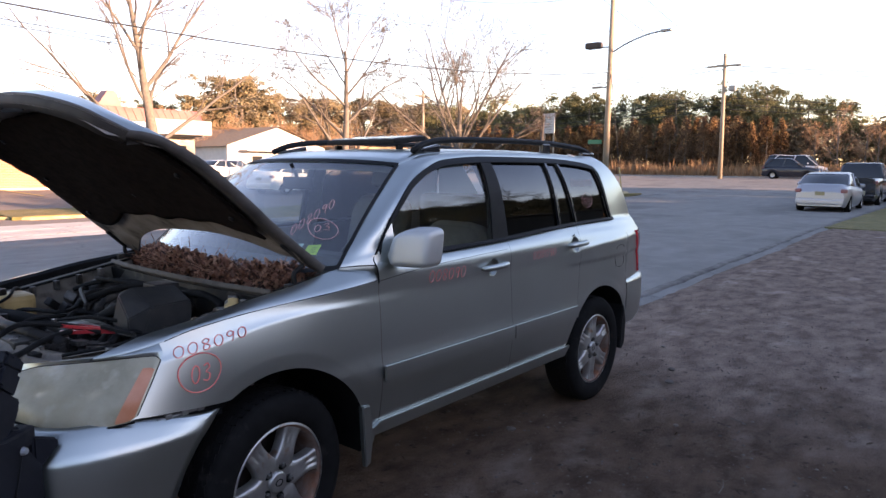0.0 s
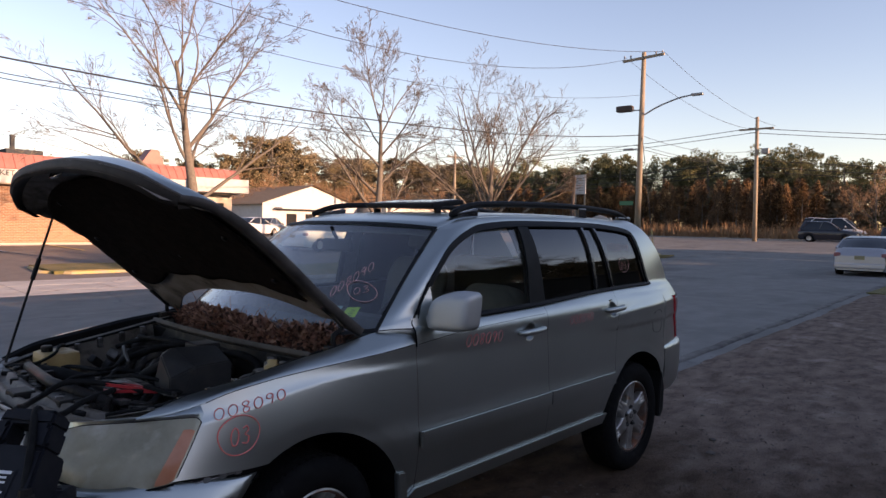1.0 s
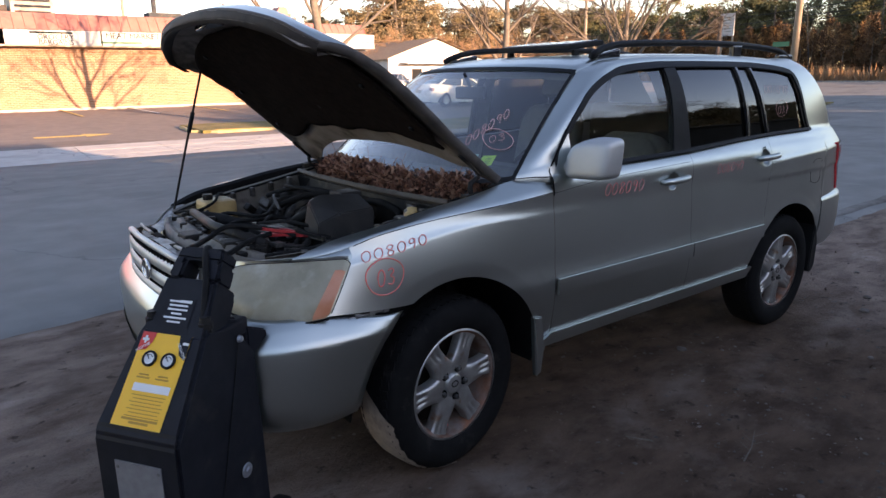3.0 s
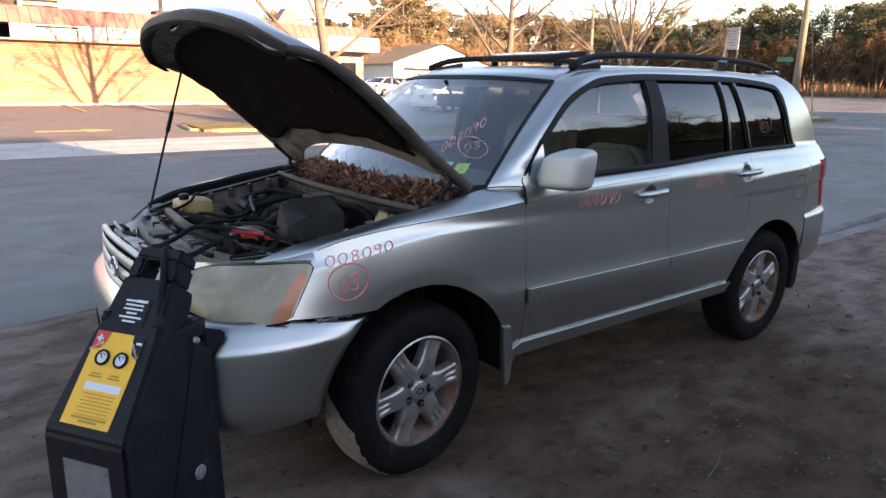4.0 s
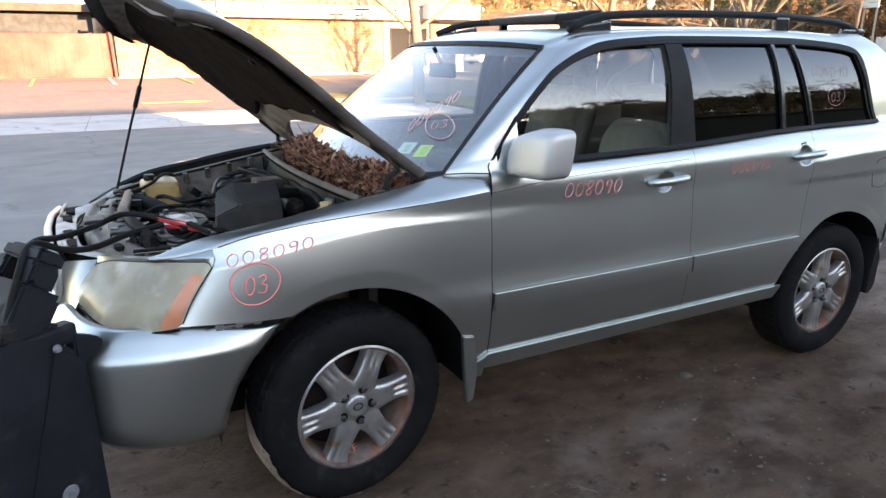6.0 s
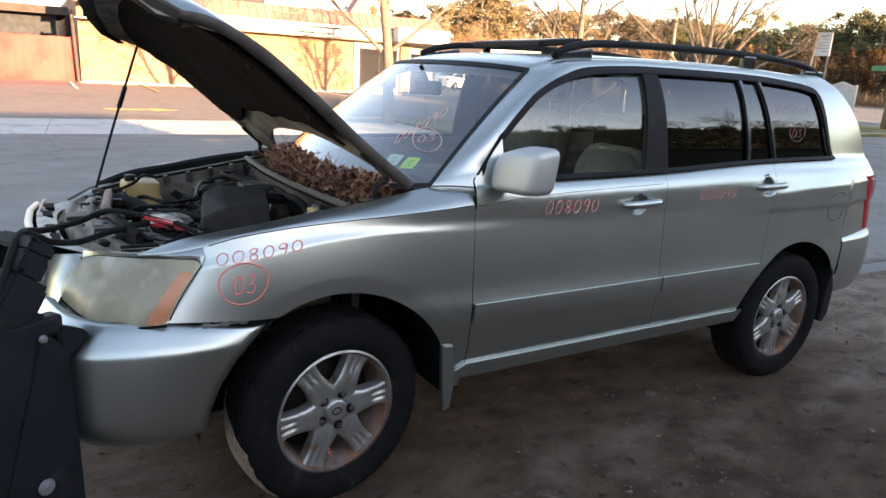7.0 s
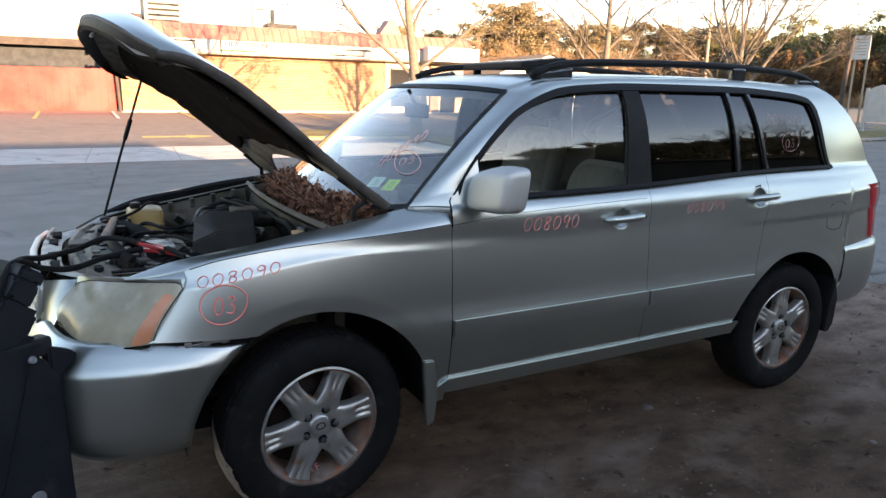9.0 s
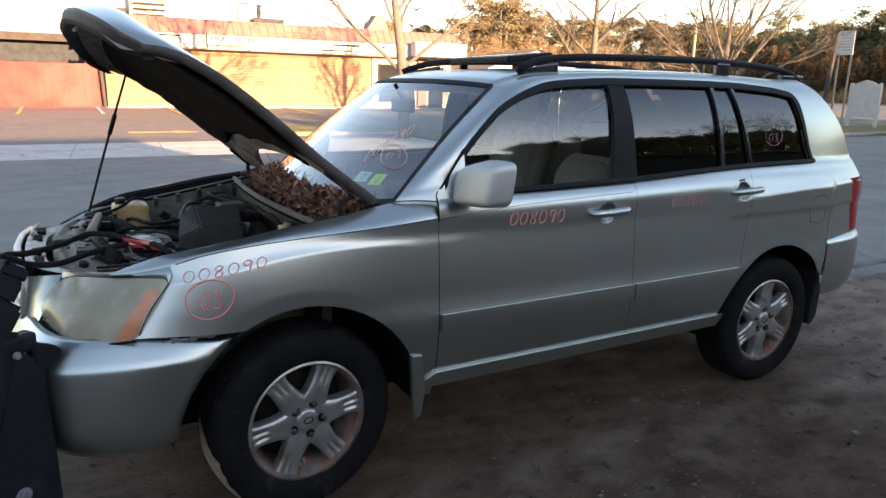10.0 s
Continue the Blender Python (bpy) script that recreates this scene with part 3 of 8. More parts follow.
for i in range(30):
    part("sheet_rib", box(-20 + i * 0.68, 35.97, 0.3, -19.94 + i * 0.68, 36.0, 3.3), GREY_SHEET, shed)
part("roof", box(-20.5, 35.3, 3.3, 1.1, 42.5, 3.65), DARK_ROOF, shed)
part("upper_wall", box(-22, 44, 0.3, 0, 50, 5.2), STUCCO, shed)


# ---- trees, woods, poles and wires ----
BARK = mat("grey_brown_bark", (0.165, 0.143, 0.118), 0.95, 0, (0.11, 0.094, 0.078), 14, bump=0.01, bscale=50)
TWIG = mat("winter_twigs", (0.135, 0.112, 0.088), 0.95, 0, (0.095, 0.08, 0.064), 6)
PINE = mat("pine_needles", (0.1, 0.09, 0.05), 0.9, 0, (0.22, 0.165, 0.09), 1.5, random_tint=0.2)
GREEN_PINE = mat("green_pine_needles", (0.06, 0.07, 0.032), 0.9, 0, (0.13, 0.125, 0.055), 1.5, random_tint=0.2)
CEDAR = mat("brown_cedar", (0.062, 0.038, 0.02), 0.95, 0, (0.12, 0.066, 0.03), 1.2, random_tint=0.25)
CEDAR_LIT = mat("sunlit_cedar_tone", (0.26, 0.15, 0.062), 0.95, 0, (0.36, 0.22, 0.1), 1.2, random_tint=0.2)
BRUSH = mat("dry_brush", (0.2, 0.115, 0.06), 0.95, 0, (0.3, 0.185, 0.1), 0.6)
THICKET = mat("brown_undergrowth", (0.1, 0.07, 0.036), 0.95, 0, (0.2, 0.13, 0.066), 0.7)
# TWIG again for far trees, with the sun's gold put into the colour
LIT_TWIG = mat("sunlit_far_twigs", (0.34, 0.21, 0.115), 0.95, 0, (0.25, 0.15, 0.085), 3)
POLE_WOOD = mat("weathered_pole", (0.3, 0.25, 0.19), 0.9, 0, (0.22, 0.18, 0.13), 8, stretch=(6, 6, 0.6))
CABLE = mat("cable", (0.02, 0.02, 0.02), 0.7)
POST_GREEN = mat("street_sign_green", (0.03, 0.16, 0.08), 0.5)


def bare_tree(seed, height, fork, limbs, label, at, levels=5, top=0.62, rad=0.0195, flop=0.0, twigs=None):
    """A leafless tree: trunk and main limbs in one mesh, the fine twigs in another.
    limbs: height, direction in degrees, rise, length of each main limb."""
    r = random.Random(seed)
    wood, fine = bmesh.new(), bmesh.new()

    def grow(p, d, length, rad, level, rise=0.1):
        n = 7 if level < 2 else (4 if level < 4 else 3)
        pts, radii = [p], [rad]
        for i in range(n):
            bend = 0.17 if level else 0.06
            d = (d + Vector((r.uniform(-1, 1), r.uniform(-1, 1), r.uniform(-0.7, 0.7))) * bend + Vector((0, 0, rise))).normalized()
            p = p + d * (length / n)
            pts.append(p)
            radii.append(max(0.004, rad * (1 - 0.75 * (i + 1) / n)))
        tube(pts, radii, (10, 7, 5, 3, 3, 3)[level], wood if level < 2 else fine, caps=False)
        if level >= levels:
            return
        kids = [(0, 0, 0, 0)] * (0, 8, 6, 4, 3)[level]
        if level == 0:
            kids = list(limbs)
        for k, (hz, az, up, ln) in enumerate(kids):
            f = r.uniform(0.22, 0.98) if level else min(0.99, hz / length)
            q = f * n
            i = min(n - 1, int(q))
            start = pts[i].lerp(pts[i + 1], q - i)
            axis = (pts[i + 1] - pts[i]).normalized()
            here = lerp(radii[i], radii[i + 1], q - i)
            if level == 0:
                nd = Vector((math.cos(radians(az)), math.sin(radians(az)), up)).normalized()
                grow(start, nd, ln * 0.86, max(0.025, here * r.uniform(0.42, 0.6)), 1, 0.015)
            else:
                side = axis.orthogonal().normalized()
                side.rotate(Matrix.Rotation(r.uniform(0, 6.283), 3, axis))
                nd = (axis + side * r.uniform(0.5, 0.95)).normalized()
                grow(start, nd, length * r.uniform(0.34, 0.55) * (1.15 - 0.4 * f), max(0.006, here * r.uniform(0.45, 0.65)), level + 1, 0.03 - flop)
    grow(Vector((0, 0, -0.15)), Vector((0.0, 0, 1)).normalized(), height * top, height * rad, 0, 0.05)
    t = thing("bare_tree", label, "tree", at=at)
    part("trunk", wood, BARK, t, smooth=True)
    part("crown", fine, twigs or TWIG, t, "fine bare twigs")
    return t


# directions: 152 is towards the left as the walk sees it, 332 towards the right
bare_tree(3, 10.4, 0.3, [(2.0, 150, 1.0, 6.6), (2.2, 335, 0.75, 4.6), (3.0, 60, 1.1, 4.2), (3.3, 160, 1.5, 4.6), (3.8, 330, 1.6, 4.6), (4.3, 250, 1.6, 4.0), (4.8, 150, 1.9, 4.6),
                         (5.2, 320, 2.4, 4.4), (5.6, 20, 2.8, 4.6), (6.0, 170, 3.5, 4.4), (6.3, 300, 3.0, 4.2)], "tall leafless street tree on the grass strip", pose(8.6, 17.0, 0.1))
bare_tree(8, 9.4, 0.24, [(1.5, 330, 1.2, 3.2), (1.9, 140, 1.3, 3.6), (2.7, 130, 0.9, 4.0), (3.2, 330, 0.8, 3.4), (3.8, 150, 0.9, 3.8), (4.2, 310, 1.0, 3.0), (4.6, 120, 1.4, 3.6), (5.0, 330, 1.7, 3.2),
                         (5.3, 135, 2.2, 4.0), (5.6, 140, 1.7, 3.6), (5.7, 20, 2.5, 3.4)], "slender leafless street tree", pose(15.93, 17.0, 0.1))
bare_tree(14, 10.6, 0.16, [(0.9, 125, 0.7, 5.2), (1.1, 305, 0.65, 5.6), (1.4, 150, 1.0, 6.0), (1.6, 320, 1.0, 6.0), (1.9, 60, 1.2, 5.0), (2.1, 240, 1.2, 5.0), (2.3, 130, 1.7, 6.4), (2.6, 310, 1.7, 6.2),
                           (2.9, 170, 2.4, 6.2), (3.2, 340, 2.6, 6.0), (3.6, 20, 3.0, 5.6), (4.0, 200, 3.2, 5.2)], "broad leafless street tree with a low fork", pose(24.0, 18.0, 0.1), top=0.45, rad=0.023)


def clump(bm, c, size, n, r, flat=0.7, fine=1.0):
    for _ in range(n):
        v = Vector((r.gauss(0, 1), r.gauss(0, 1), r.gauss(0, 1))).normalized() * size * r.uniform(0.3, 1)
        v.z *= flat
        a = Vector((r.uniform(-1, 1), r.uniform(-1, 1), r.uniform(-1, 1))).normalized()
        b = a.orthogonal().normalized()
        s = size * fine * r.uniform(0.16, 0.3)
        p = c + v
        bm.faces.new([bm.verts.new(p + q) for q in (a * s, b * s * 0.6, -a * s, -b * s * 0.6)])


def pine(seed, h, needles=PINE, label="brownish pine at the edge of the woods"):
    r = random.Random(seed)
    t = thing("pine_tree", label, "tree", "pines of the woods")
    part("trunk", tube([(0, 0, -0.3), (0.1, 0, h * 0.5), (0, 0.1, h * 0.92)], [h * 0.022, h * 0.016, h * 0.006], 6), BARK, t)
    bm = bmesh.new()
    for k in range(64):
        f = r.uniform(0.14, 1.0)
        w = h * 0.27 * math.sin(math.pi * min(1, 0.25 + (1 - f) * 0.95)) * r.uniform(0.3, 1.0) + 0.1
        a = r.uniform(0, 6.283)
        clump(bm, Vector((w * math.cos(a), w * math.sin(a), h * f)), h * r.uniform(0.055, 0.1), 84, r, 0.6, 0.7)
    part("crown", bm, needles, t)
    return t


def cedar(seed, h):
    r = random.Random(seed)
    t = thing("cedar_tree", "narrow brownish cedar in a row", "tree", "row of cedars")
    part("trunk", tube([(0, 0, -0.3), (0, 0, h * 0.8)], [0.12, 0.03], 6), BARK, t)
    bm = bmesh.new()
    for k in range(60):
        f = r.random() ** 0.8
        w = h * 0.19 * (1 - f) ** 0.7 * r.uniform(0.6, 1.05)
        a = r.uniform(0, 6.283)
        clump(bm, Vector((w * math.cos(a), w * math.sin(a), h * (0.03 + 0.95 * f))), h * 0.07, 34, r, 1.5)
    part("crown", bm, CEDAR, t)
    # upper clumps painted gold for low sun on the crown tops
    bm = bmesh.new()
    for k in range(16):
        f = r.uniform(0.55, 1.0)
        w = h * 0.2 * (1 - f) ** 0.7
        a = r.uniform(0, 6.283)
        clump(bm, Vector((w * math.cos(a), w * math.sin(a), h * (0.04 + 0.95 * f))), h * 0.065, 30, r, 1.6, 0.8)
    part("crown", bm, CEDAR_LIT, t, "crown top coloured as if sunlit")
    return t


rng = random.Random(11)
pines = [pine(s, 10) for s in (1, 2, 3, 4)]
for i, p in enumerate(pines):
    p.matrix_basis = pose(52 + i * 6, 84, 0.4)
green_pines = [pine(s, 10, GREEN_PINE, "dark green pine behind the cedar row") for s in (21, 22, 23)]
for i, p in enumerate(green_pines):
    p.matrix_basis = pose(86, 30 + i * 7, 0.5)
for i in range(150):
    if i < 70:                                 # woods behind the lot and house
        x, y = 40 + i * 1.25 + rng.uniform(-1, 1), 82 + rng.uniform(-4, 10)
        x, y = x, y + max(0, 52 - x) * 0.3
        h = lerp(0.95, 1.3, rng.random()) * (0.8 if x < 50 else 1.0)
    else:                                      # woods beyond the cross street
        k = i - 70
        x, y = 84 + rng.uniform(-3, 14), -34 + k * 1.35 + rng.uniform(-1, 1)
        h = rng.uniform(0.85, 1.15) * lerp(0.6, 1.0, ease((y - 4) / 20))
    copy_thing(pines[i % 4] if i < 70 else green_pines[i % 3], pose(x, y, 0.5, 0, 0, rng.uniform(0, 360)) @ Matrix.Diagonal((h * rng.uniform(0.9, 1.3), h * rng.uniform(0.9, 1.3), h, 1)))
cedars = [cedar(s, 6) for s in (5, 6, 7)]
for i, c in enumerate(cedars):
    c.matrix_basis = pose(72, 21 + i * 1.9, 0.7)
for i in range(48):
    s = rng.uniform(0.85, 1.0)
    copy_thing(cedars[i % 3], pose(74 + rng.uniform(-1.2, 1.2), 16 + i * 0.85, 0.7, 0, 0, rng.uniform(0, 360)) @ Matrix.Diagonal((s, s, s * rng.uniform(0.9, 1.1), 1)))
def wild(seed):
    r = random.Random(seed)
    return [(lerp(1.2, 5.0, i / 8), r.uniform(0, 360), r.uniform(0.8, 2.2), r.uniform(2.2, 3.6)) for i in range(9)]


bares = [bare_tree(30 + k, 8.5, 0.25, wild(k), "leafless tree at the edge of the woods", pose(50 + 9 * k, 74, 0.4), 4, 0.75, 0.012, twigs=LIT_TWIG) for k in range(3)]
for b in bares:
    tagged(b, group="leafless trees of the woods")
for i in range(84):
    x, y = (36 + i * 1.25 + rng.uniform(-1, 1), 70 + rng.uniform(-6, 6)) if i < 44 else ((77 if (i - 44) * 1.7 < 44 else 83) + rng.uniform(-4, 4), -30 + (i - 44) * 1.7 + rng.uniform(-1, 1))
    s = rng.uniform(0.75, 1.1)
    copy_thing(bares[i % 3], pose(x, y, 0.4, 0, 0, rng.uniform(0, 360)) @ Matrix.Diagonal((s, s, s, 1)))
# dry brush beyond the cross street
bm = bmesh.new()
for i in range(30000):
    x, y = rng.uniform(67, 74), rng.uniform(-30, 75)
    h = rng.uniform(0.3, 1.5) * (1.0 + 0.8 * noise.noise((x * 0.25, y * 0.25, 0)) + 0.5 * noise.noise((x * 1.1, y * 1.1, 3)))
    if y < 8:
        h *= 0.6
    a = rng.uniform(0, 6.283)
    d = Vector((math.cos(a), math.sin(a), 0)) * rng.uniform(0.03, 0.13)
    lean = Vector((rng.uniform(-0.5, 0.5), rng.uniform(-0.5, 0.5), 0))
    b = Vector((x, y, 0.7))
    bm.faces.new([bm.verts.new(q) for q in (b - d, b + d, b + lean + Vector((0, 0, h)))])
tagged(part("brush", bm, BRUSH, kind="stuff"), "tall dry brown brush and reeds")

bm = bmesh.new()
for x0, x1, y0, y1, n in ((79, 92, -34, 70, 3600), (36, 125, 80, 96, 2200), (18, 53, -25, -21.5, 2000)):
    for i in range(n):
        x, y = rng.uniform(x0, x1), rng.uniform(y0, y1)
        clump(bm, Vector((x, y, rng.uniform(0.6, 6.5) if y > -20 or x0 > 50 else rng.uniform(0.4, 3.9))), rng.uniform(0.7, 1.3), 16, rng, 0.9)
tagged(part("thicket", bm, THICKET, kind="stuff"), "dark undergrowth between the trunks of the woods")

# poles
def wire(a, b, sag, r, name="overhead_wire", label="thin black overhead wire between poles"):
    a, b = Vector(a), Vector(b)
    pts = [a.lerp(b, f) - Vector((0, 0, sag * 4 * f * (1 - f))) for f in np.linspace(0, 1, 17)]
    return tagged(part(name, tube(pts, r, 4), CABLE), label, "wire")


pole = thing("utility_pole", "tall wooden utility pole with street lamps and crossarm", "utility pole")
part("shaft", tube([(37.0, 16.85, 0), (36.8, 16.6, 12.1)], [0.2, 0.13], 10), POLE_WOOD, pole, smooth=True)
part("crossarm", box(-0.06, -1.3, -0.07, 0.06, 1.3, 0.07, m=Matrix.Translation((36.7, 16.6, 11.75)) @ Matrix.Rotation(radians(-2), 4, "X")), POLE_WOOD, pole)
for y in (15.4, 15.8, 17.4, 17.8):
    part("insulator", lathe([(0.001, 0.22), (0.04, 0.2), (0.06, 0.12), (0.03, 0.1), (0.05, 0.05), (0.03, 0)], 8, m=Matrix.Translation((36.7, y, 11.82))), GREY_METAL, pole)
arm = part("lamp_arm", tube(along([(36.85, 16.5, 8.4), (36.8, 15.6, 8.8), (36.8, 14.4, 9.15), (36.8, 13.6, 9.25)], 12), 0.045, 6), GREY_METAL, pole, smooth=True)
part("lamp_head", box(36.68, 13.0, 9.18, 36.92, 13.65, 9.32, bevel=0.04), GREY_METAL, arm)
arm = part("lamp_arm", tube([(36.9, 16.8, 8.7), (36.9, 17.4, 8.75)], 0.04, 6), GREY_METAL, pole)
part("flood_lamp", box(36.65, 17.3, 8.68, 37.15, 18.3, 9.05, bevel=0.1), DARK_ROOF, arm)
arm = part("lamp_arm", tube([(36.95, 16.75, 6.3), (36.95, 17.3, 6.4)], 0.03, 6), GREY_METAL, pole)
part("lamp_head", box(36.8, 17.2, 6.33, 37.05, 17.8, 6.45, bevel=0.03), GREY_METAL, arm)
part("guy_wire", tube([(36.85, 16.65, 7.5), (36.0, 15.25, 0.0)], 0.02, 4), CABLE, pole)
part("guy_guard", tube([(36.18, 15.54, 1.6), (36.0, 15.25, 0.05)], 0.05, 6), YELLOW_KERB, pole, "yellow guy guard")
part("street_sign", box(36.7, 17.0, 3.0, 36.73, 17.9, 3.25), POST_GREEN, pole, "small green street name sign")
pole2 = thing("utility_pole", "distant wooden utility pole with one crossarm", "utility pole")
part("shaft", tube([(60, 17.25, 0.5), (60, 17.35, 11.3)], [0.2, 0.14], 8), POLE_WOOD, pole2, smooth=True)
part("crossarm", box(59.93, 16.0, 10.2, 60.07, 18.8, 10.35), POLE_WOOD, pole2)
part("flood_lamp", box(59.8, 16.3, 8.1, 60.2, 16.9, 8.6, bevel=0.1), GREY_METAL, pole2)
pole3 = thing("utility_pole", "utility pole standing among the trees", "utility pole")
part("shaft", tube([(52.4, 45, 0.3), (52.4, 45, 9.3)], [0.17, 0.12], 8), POLE_WOOD, pole3, smooth=True)
part("crossarm", box(51.2, 44.9, 8.6, 53.6, 45.1, 8.75), POLE_WOOD, pole3)
pole4 = thing("utility_pole", "wooden utility pole behind the store", "utility pole")
part("shaft", tube([(14, 62, 0.3), (14, 62, 9.0)], [0.17, 0.12], 8), POLE_WOOD, pole4, smooth=True)
part("crossarm", box(13, 61.9, 8.3, 15, 62.1, 8.45), POLE_WOOD, pole4)
wire((36.7, 15.4, 11.95), (6.0, 16.7, 9.2), 0.9, 0.012)
wire((36.7, 17.8, 11.8), (-4.0, 16.7, 9.6), 2.4, 0.012)
wire((36.8, 16.7, 9.6), (-2.0, 16.7, 7.7), 1.5, 0.009)
for dz in (0, -0.24, -0.32):
    wire((36.8, 16.7, 7.2 + dz * 2.5), (-16.0, 16.7, 7.0 + dz), 1.75, 0.012 if dz else 0.022)
    wire((60, 17.3, 8.5 + dz * 2.0), (36.8, 16.7, 7.2 + dz * 2.5), 0.6, 0.014)
for y in (15.4, 17.8):
    wire((36.7, y, 12.0), (60, 17 + (y - 16.6), 10.4), 0.7, 0.014)
for z in (10.4, 10.0, 7.6, 7.0, 6.6):
    wire((60, 17.3 + (z - 8) * 0.3, z), (110, -60, z + 0.5), 1.6, 0.025)
    wire((60, 17.3, z), (56, 120, z), 2.2, 0.025)
wire((52.4, 45, 8.7), (14, 62, 8.4), 1.0, 0.02)

# signs at the corner
board = thing("notice_sign", "tall white notice board on two posts", "sign")
part("panel", box(35.97, 19.85, 3.68, 36.03, 20.72, 4.9), SIGN_WHITE, board)
for y in (19.95, 20.6):
    part("post", box(36.03, y - 0.04, 0.0, 36.1, y + 0.04, 4.85), POLE_WOOD, board)
for k in range(6):
    part("lettering_bar", box(35.962, 20.0, 4.65 - k * 0.15, 35.97, 20.5 - 0.08 * (k % 2), 4.7 - k * 0.15), GREY_METAL, board)
dark_post = thing("leaning_post", "dark slightly leaning wooden post", "post")
part("shaft", tube([(30, 17.25, 0), (30, 17.05, 4.3)], 0.09, 8), DARK_ROOF, dark_post)
mon = thing("white_sign", "low white sign board with an arched top", "sign")
bm = poly([(34, 18.45, 0.55), (34, 17.05, 0.55), (34, 17.05, 2.0), (34, 17.3, 2.2), (34, 17.75, 2.35), (34, 18.2, 2.2), (34, 18.45, 2.0)], Vector((0.12, 0, 0)))
part("panel", bm, SIGN_WHITE, mon)
for y in (18.45, 17.05):
    part("post", box(33.98, y - 0.06, 0, 34.12, y + 0.06, 2.2), SIGN_WHITE, mon)
hyd = thing("hydrant", "small white hydrant on the grass", "hydrant")
part("barrel", lathe([(0.14, 0), (0.14, 0.05), (0.1, 0.06), (0.1, 0.55), (0.13, 0.56), (0.11, 0.68), (0.04, 0.76), (0.001, 0.77)], 14, m=Matrix.Translation((33, 18.6, 0.1))), SIGN_WHITE, hyd, smooth=True)
part("nozzle", tube([(33, 18.4, 0.5), (33, 18.8, 0.5)], 0.06, 8), SIGN_WHITE, hyd)

# house beyond the lot
ROOF_TAN = mat("tan_shingles", (0.3, 0.2, 0.12), 0.9, 0, (0.24, 0.16, 0.1), 3)
SIDING = mat("pale_siding", (0.5, 0.5, 0.49), 0.8, 0, (0.44, 0.44, 0.43), 2)
house = thing("low_house", "low pale house with a tan gable roof beyond the lot", "building")
part("front_wall", box(39, 60, 0.3, 52, 60.3, 3.6), SIDING, house)
part("gable", poly([(39, 60.15, 3.6), (52, 60.15, 3.6), (45.4, 60.15, 5.6)], Vector((0, 0.2, 0))), SIDING, house)
part("side_wall", box(51.8, 60.3, 0.3, 52.1, 80, 3.6), SIDING, house)
part("side_wall", box(39, 60.3, 0.3, 39.2, 80, 3.6), SIDING, house)
part("roof", grid([[(38.4, y, 3.45), (45.4, y, 5.75), (52.6, y, 3.4)] for y in (59.6, 80)]), ROOF_TAN, house)
part("porch_roof", box(40.5, 58.6, 3.0, 50, 60, 3.15), SIDING, house)
for x in (42, 44.5, 47):
    w = part("window", box(x, 59.96, 1.2, x + 1.3, 60, 2.5), DARK_GLASS_FAR, house)
    part("window_frame", box(x - 0.08, 59.93, 1.1, x + 1.38, 59.96, 1.2), SIGN_WHITE, w)
part("door", box(49, 59.96, 0.4, 50, 60, 2.5), DARK_GLASS_FAR, house)
wing = thing("long_building", "long low pale building beside the house", "building")
part("wall", box(53, 56, 0.3, 66, 62, 3.5), SIDING, wing)
part("roof", box(52.6, 55.5, 3.5, 66.4, 62.5, 3.75), ROOF_TAN, wing)
for i in range(5):
    part("window", box(54 + i * 2.4, 55.96, 1.2, 55.4 + i * 2.4, 56, 2.6), DARK_GLASS_FAR, wing)

# behind the walk: an added shade blocker, and trees seen in the windows
# unseen box: its heights set the shadow edge, its black darkens reflections
BLOCKER_BLACK = mat("blocker_black", (0.02, 0.018, 0.016), 0.85, 0, (0.03, 0.027, 0.024), 2)
blocker = thing("repair_shop", "unseen black block added to shade the street and car", "building")
part("wall", box(-60, -20, 0, 41.2, -16.2, 4.12), BLOCKER_BLACK, blocker)
part("upper_wall", box(9.3, -20, 4.2, 17.2, -16.4, 4.66), BLOCKER_BLACK, blocker)
part("upper_roof", box(9.3, -20.3, 4.66, 17.4, -16.1, 4.74), DARK_ROOF, blocker)
part("upper_wall", box(-60, -20, 4.2, 9.1, -16.4, 5.62), BLOCKER_BLACK, blocker)
part("upper_roof", box(-60.3, -20.3, 5.62, 9.3, -16.1, 5.7), DARK_ROOF, blocker)
part("roof", box(-60.3, -20.3, 4.12, 41.4, -16.0, 4.2), DARK_ROOF, blocker)
for i in range(9):
    d = part("roller_door", box(-30 + i * 7, -16.19, 0, -26 + i * 7, -16.15, 3.0), DARK_ROOF, blocker)
    for k in range(6):
        part("slat", box(-30 + i * 7, -16.15, 0.4 + k * 0.4, -26 + i * 7, -16.13, 0.44 + k * 0.4), DARK_ROOF, d)
for i in range(40):
    f = i / 39
    x, y = lerp(18.5, 52, f) + rng.uniform(-0.5, 0.5), -23 + rng.uniform(-1, 1)
    h = rng.uniform(0.75, 0.82) * lerp(1.0, 1.1, ease((x - 24) / 8))
    copy_thing(pines[i % 4], pose(x, y, 0, 0, 0, rng.uniform(0, 360)) @ Matrix.Diagonal((h, h, h, 1)))
for i in range(9):
    copy_thing(bares[i % 3], pose(46 + i * 4.2, -31 + 0.9 * math.sin(i * 2.3), 0, 0, 0, 40 * i) @ Matrix.Diagonal((1.35, 1.35, 1.35, 1)))


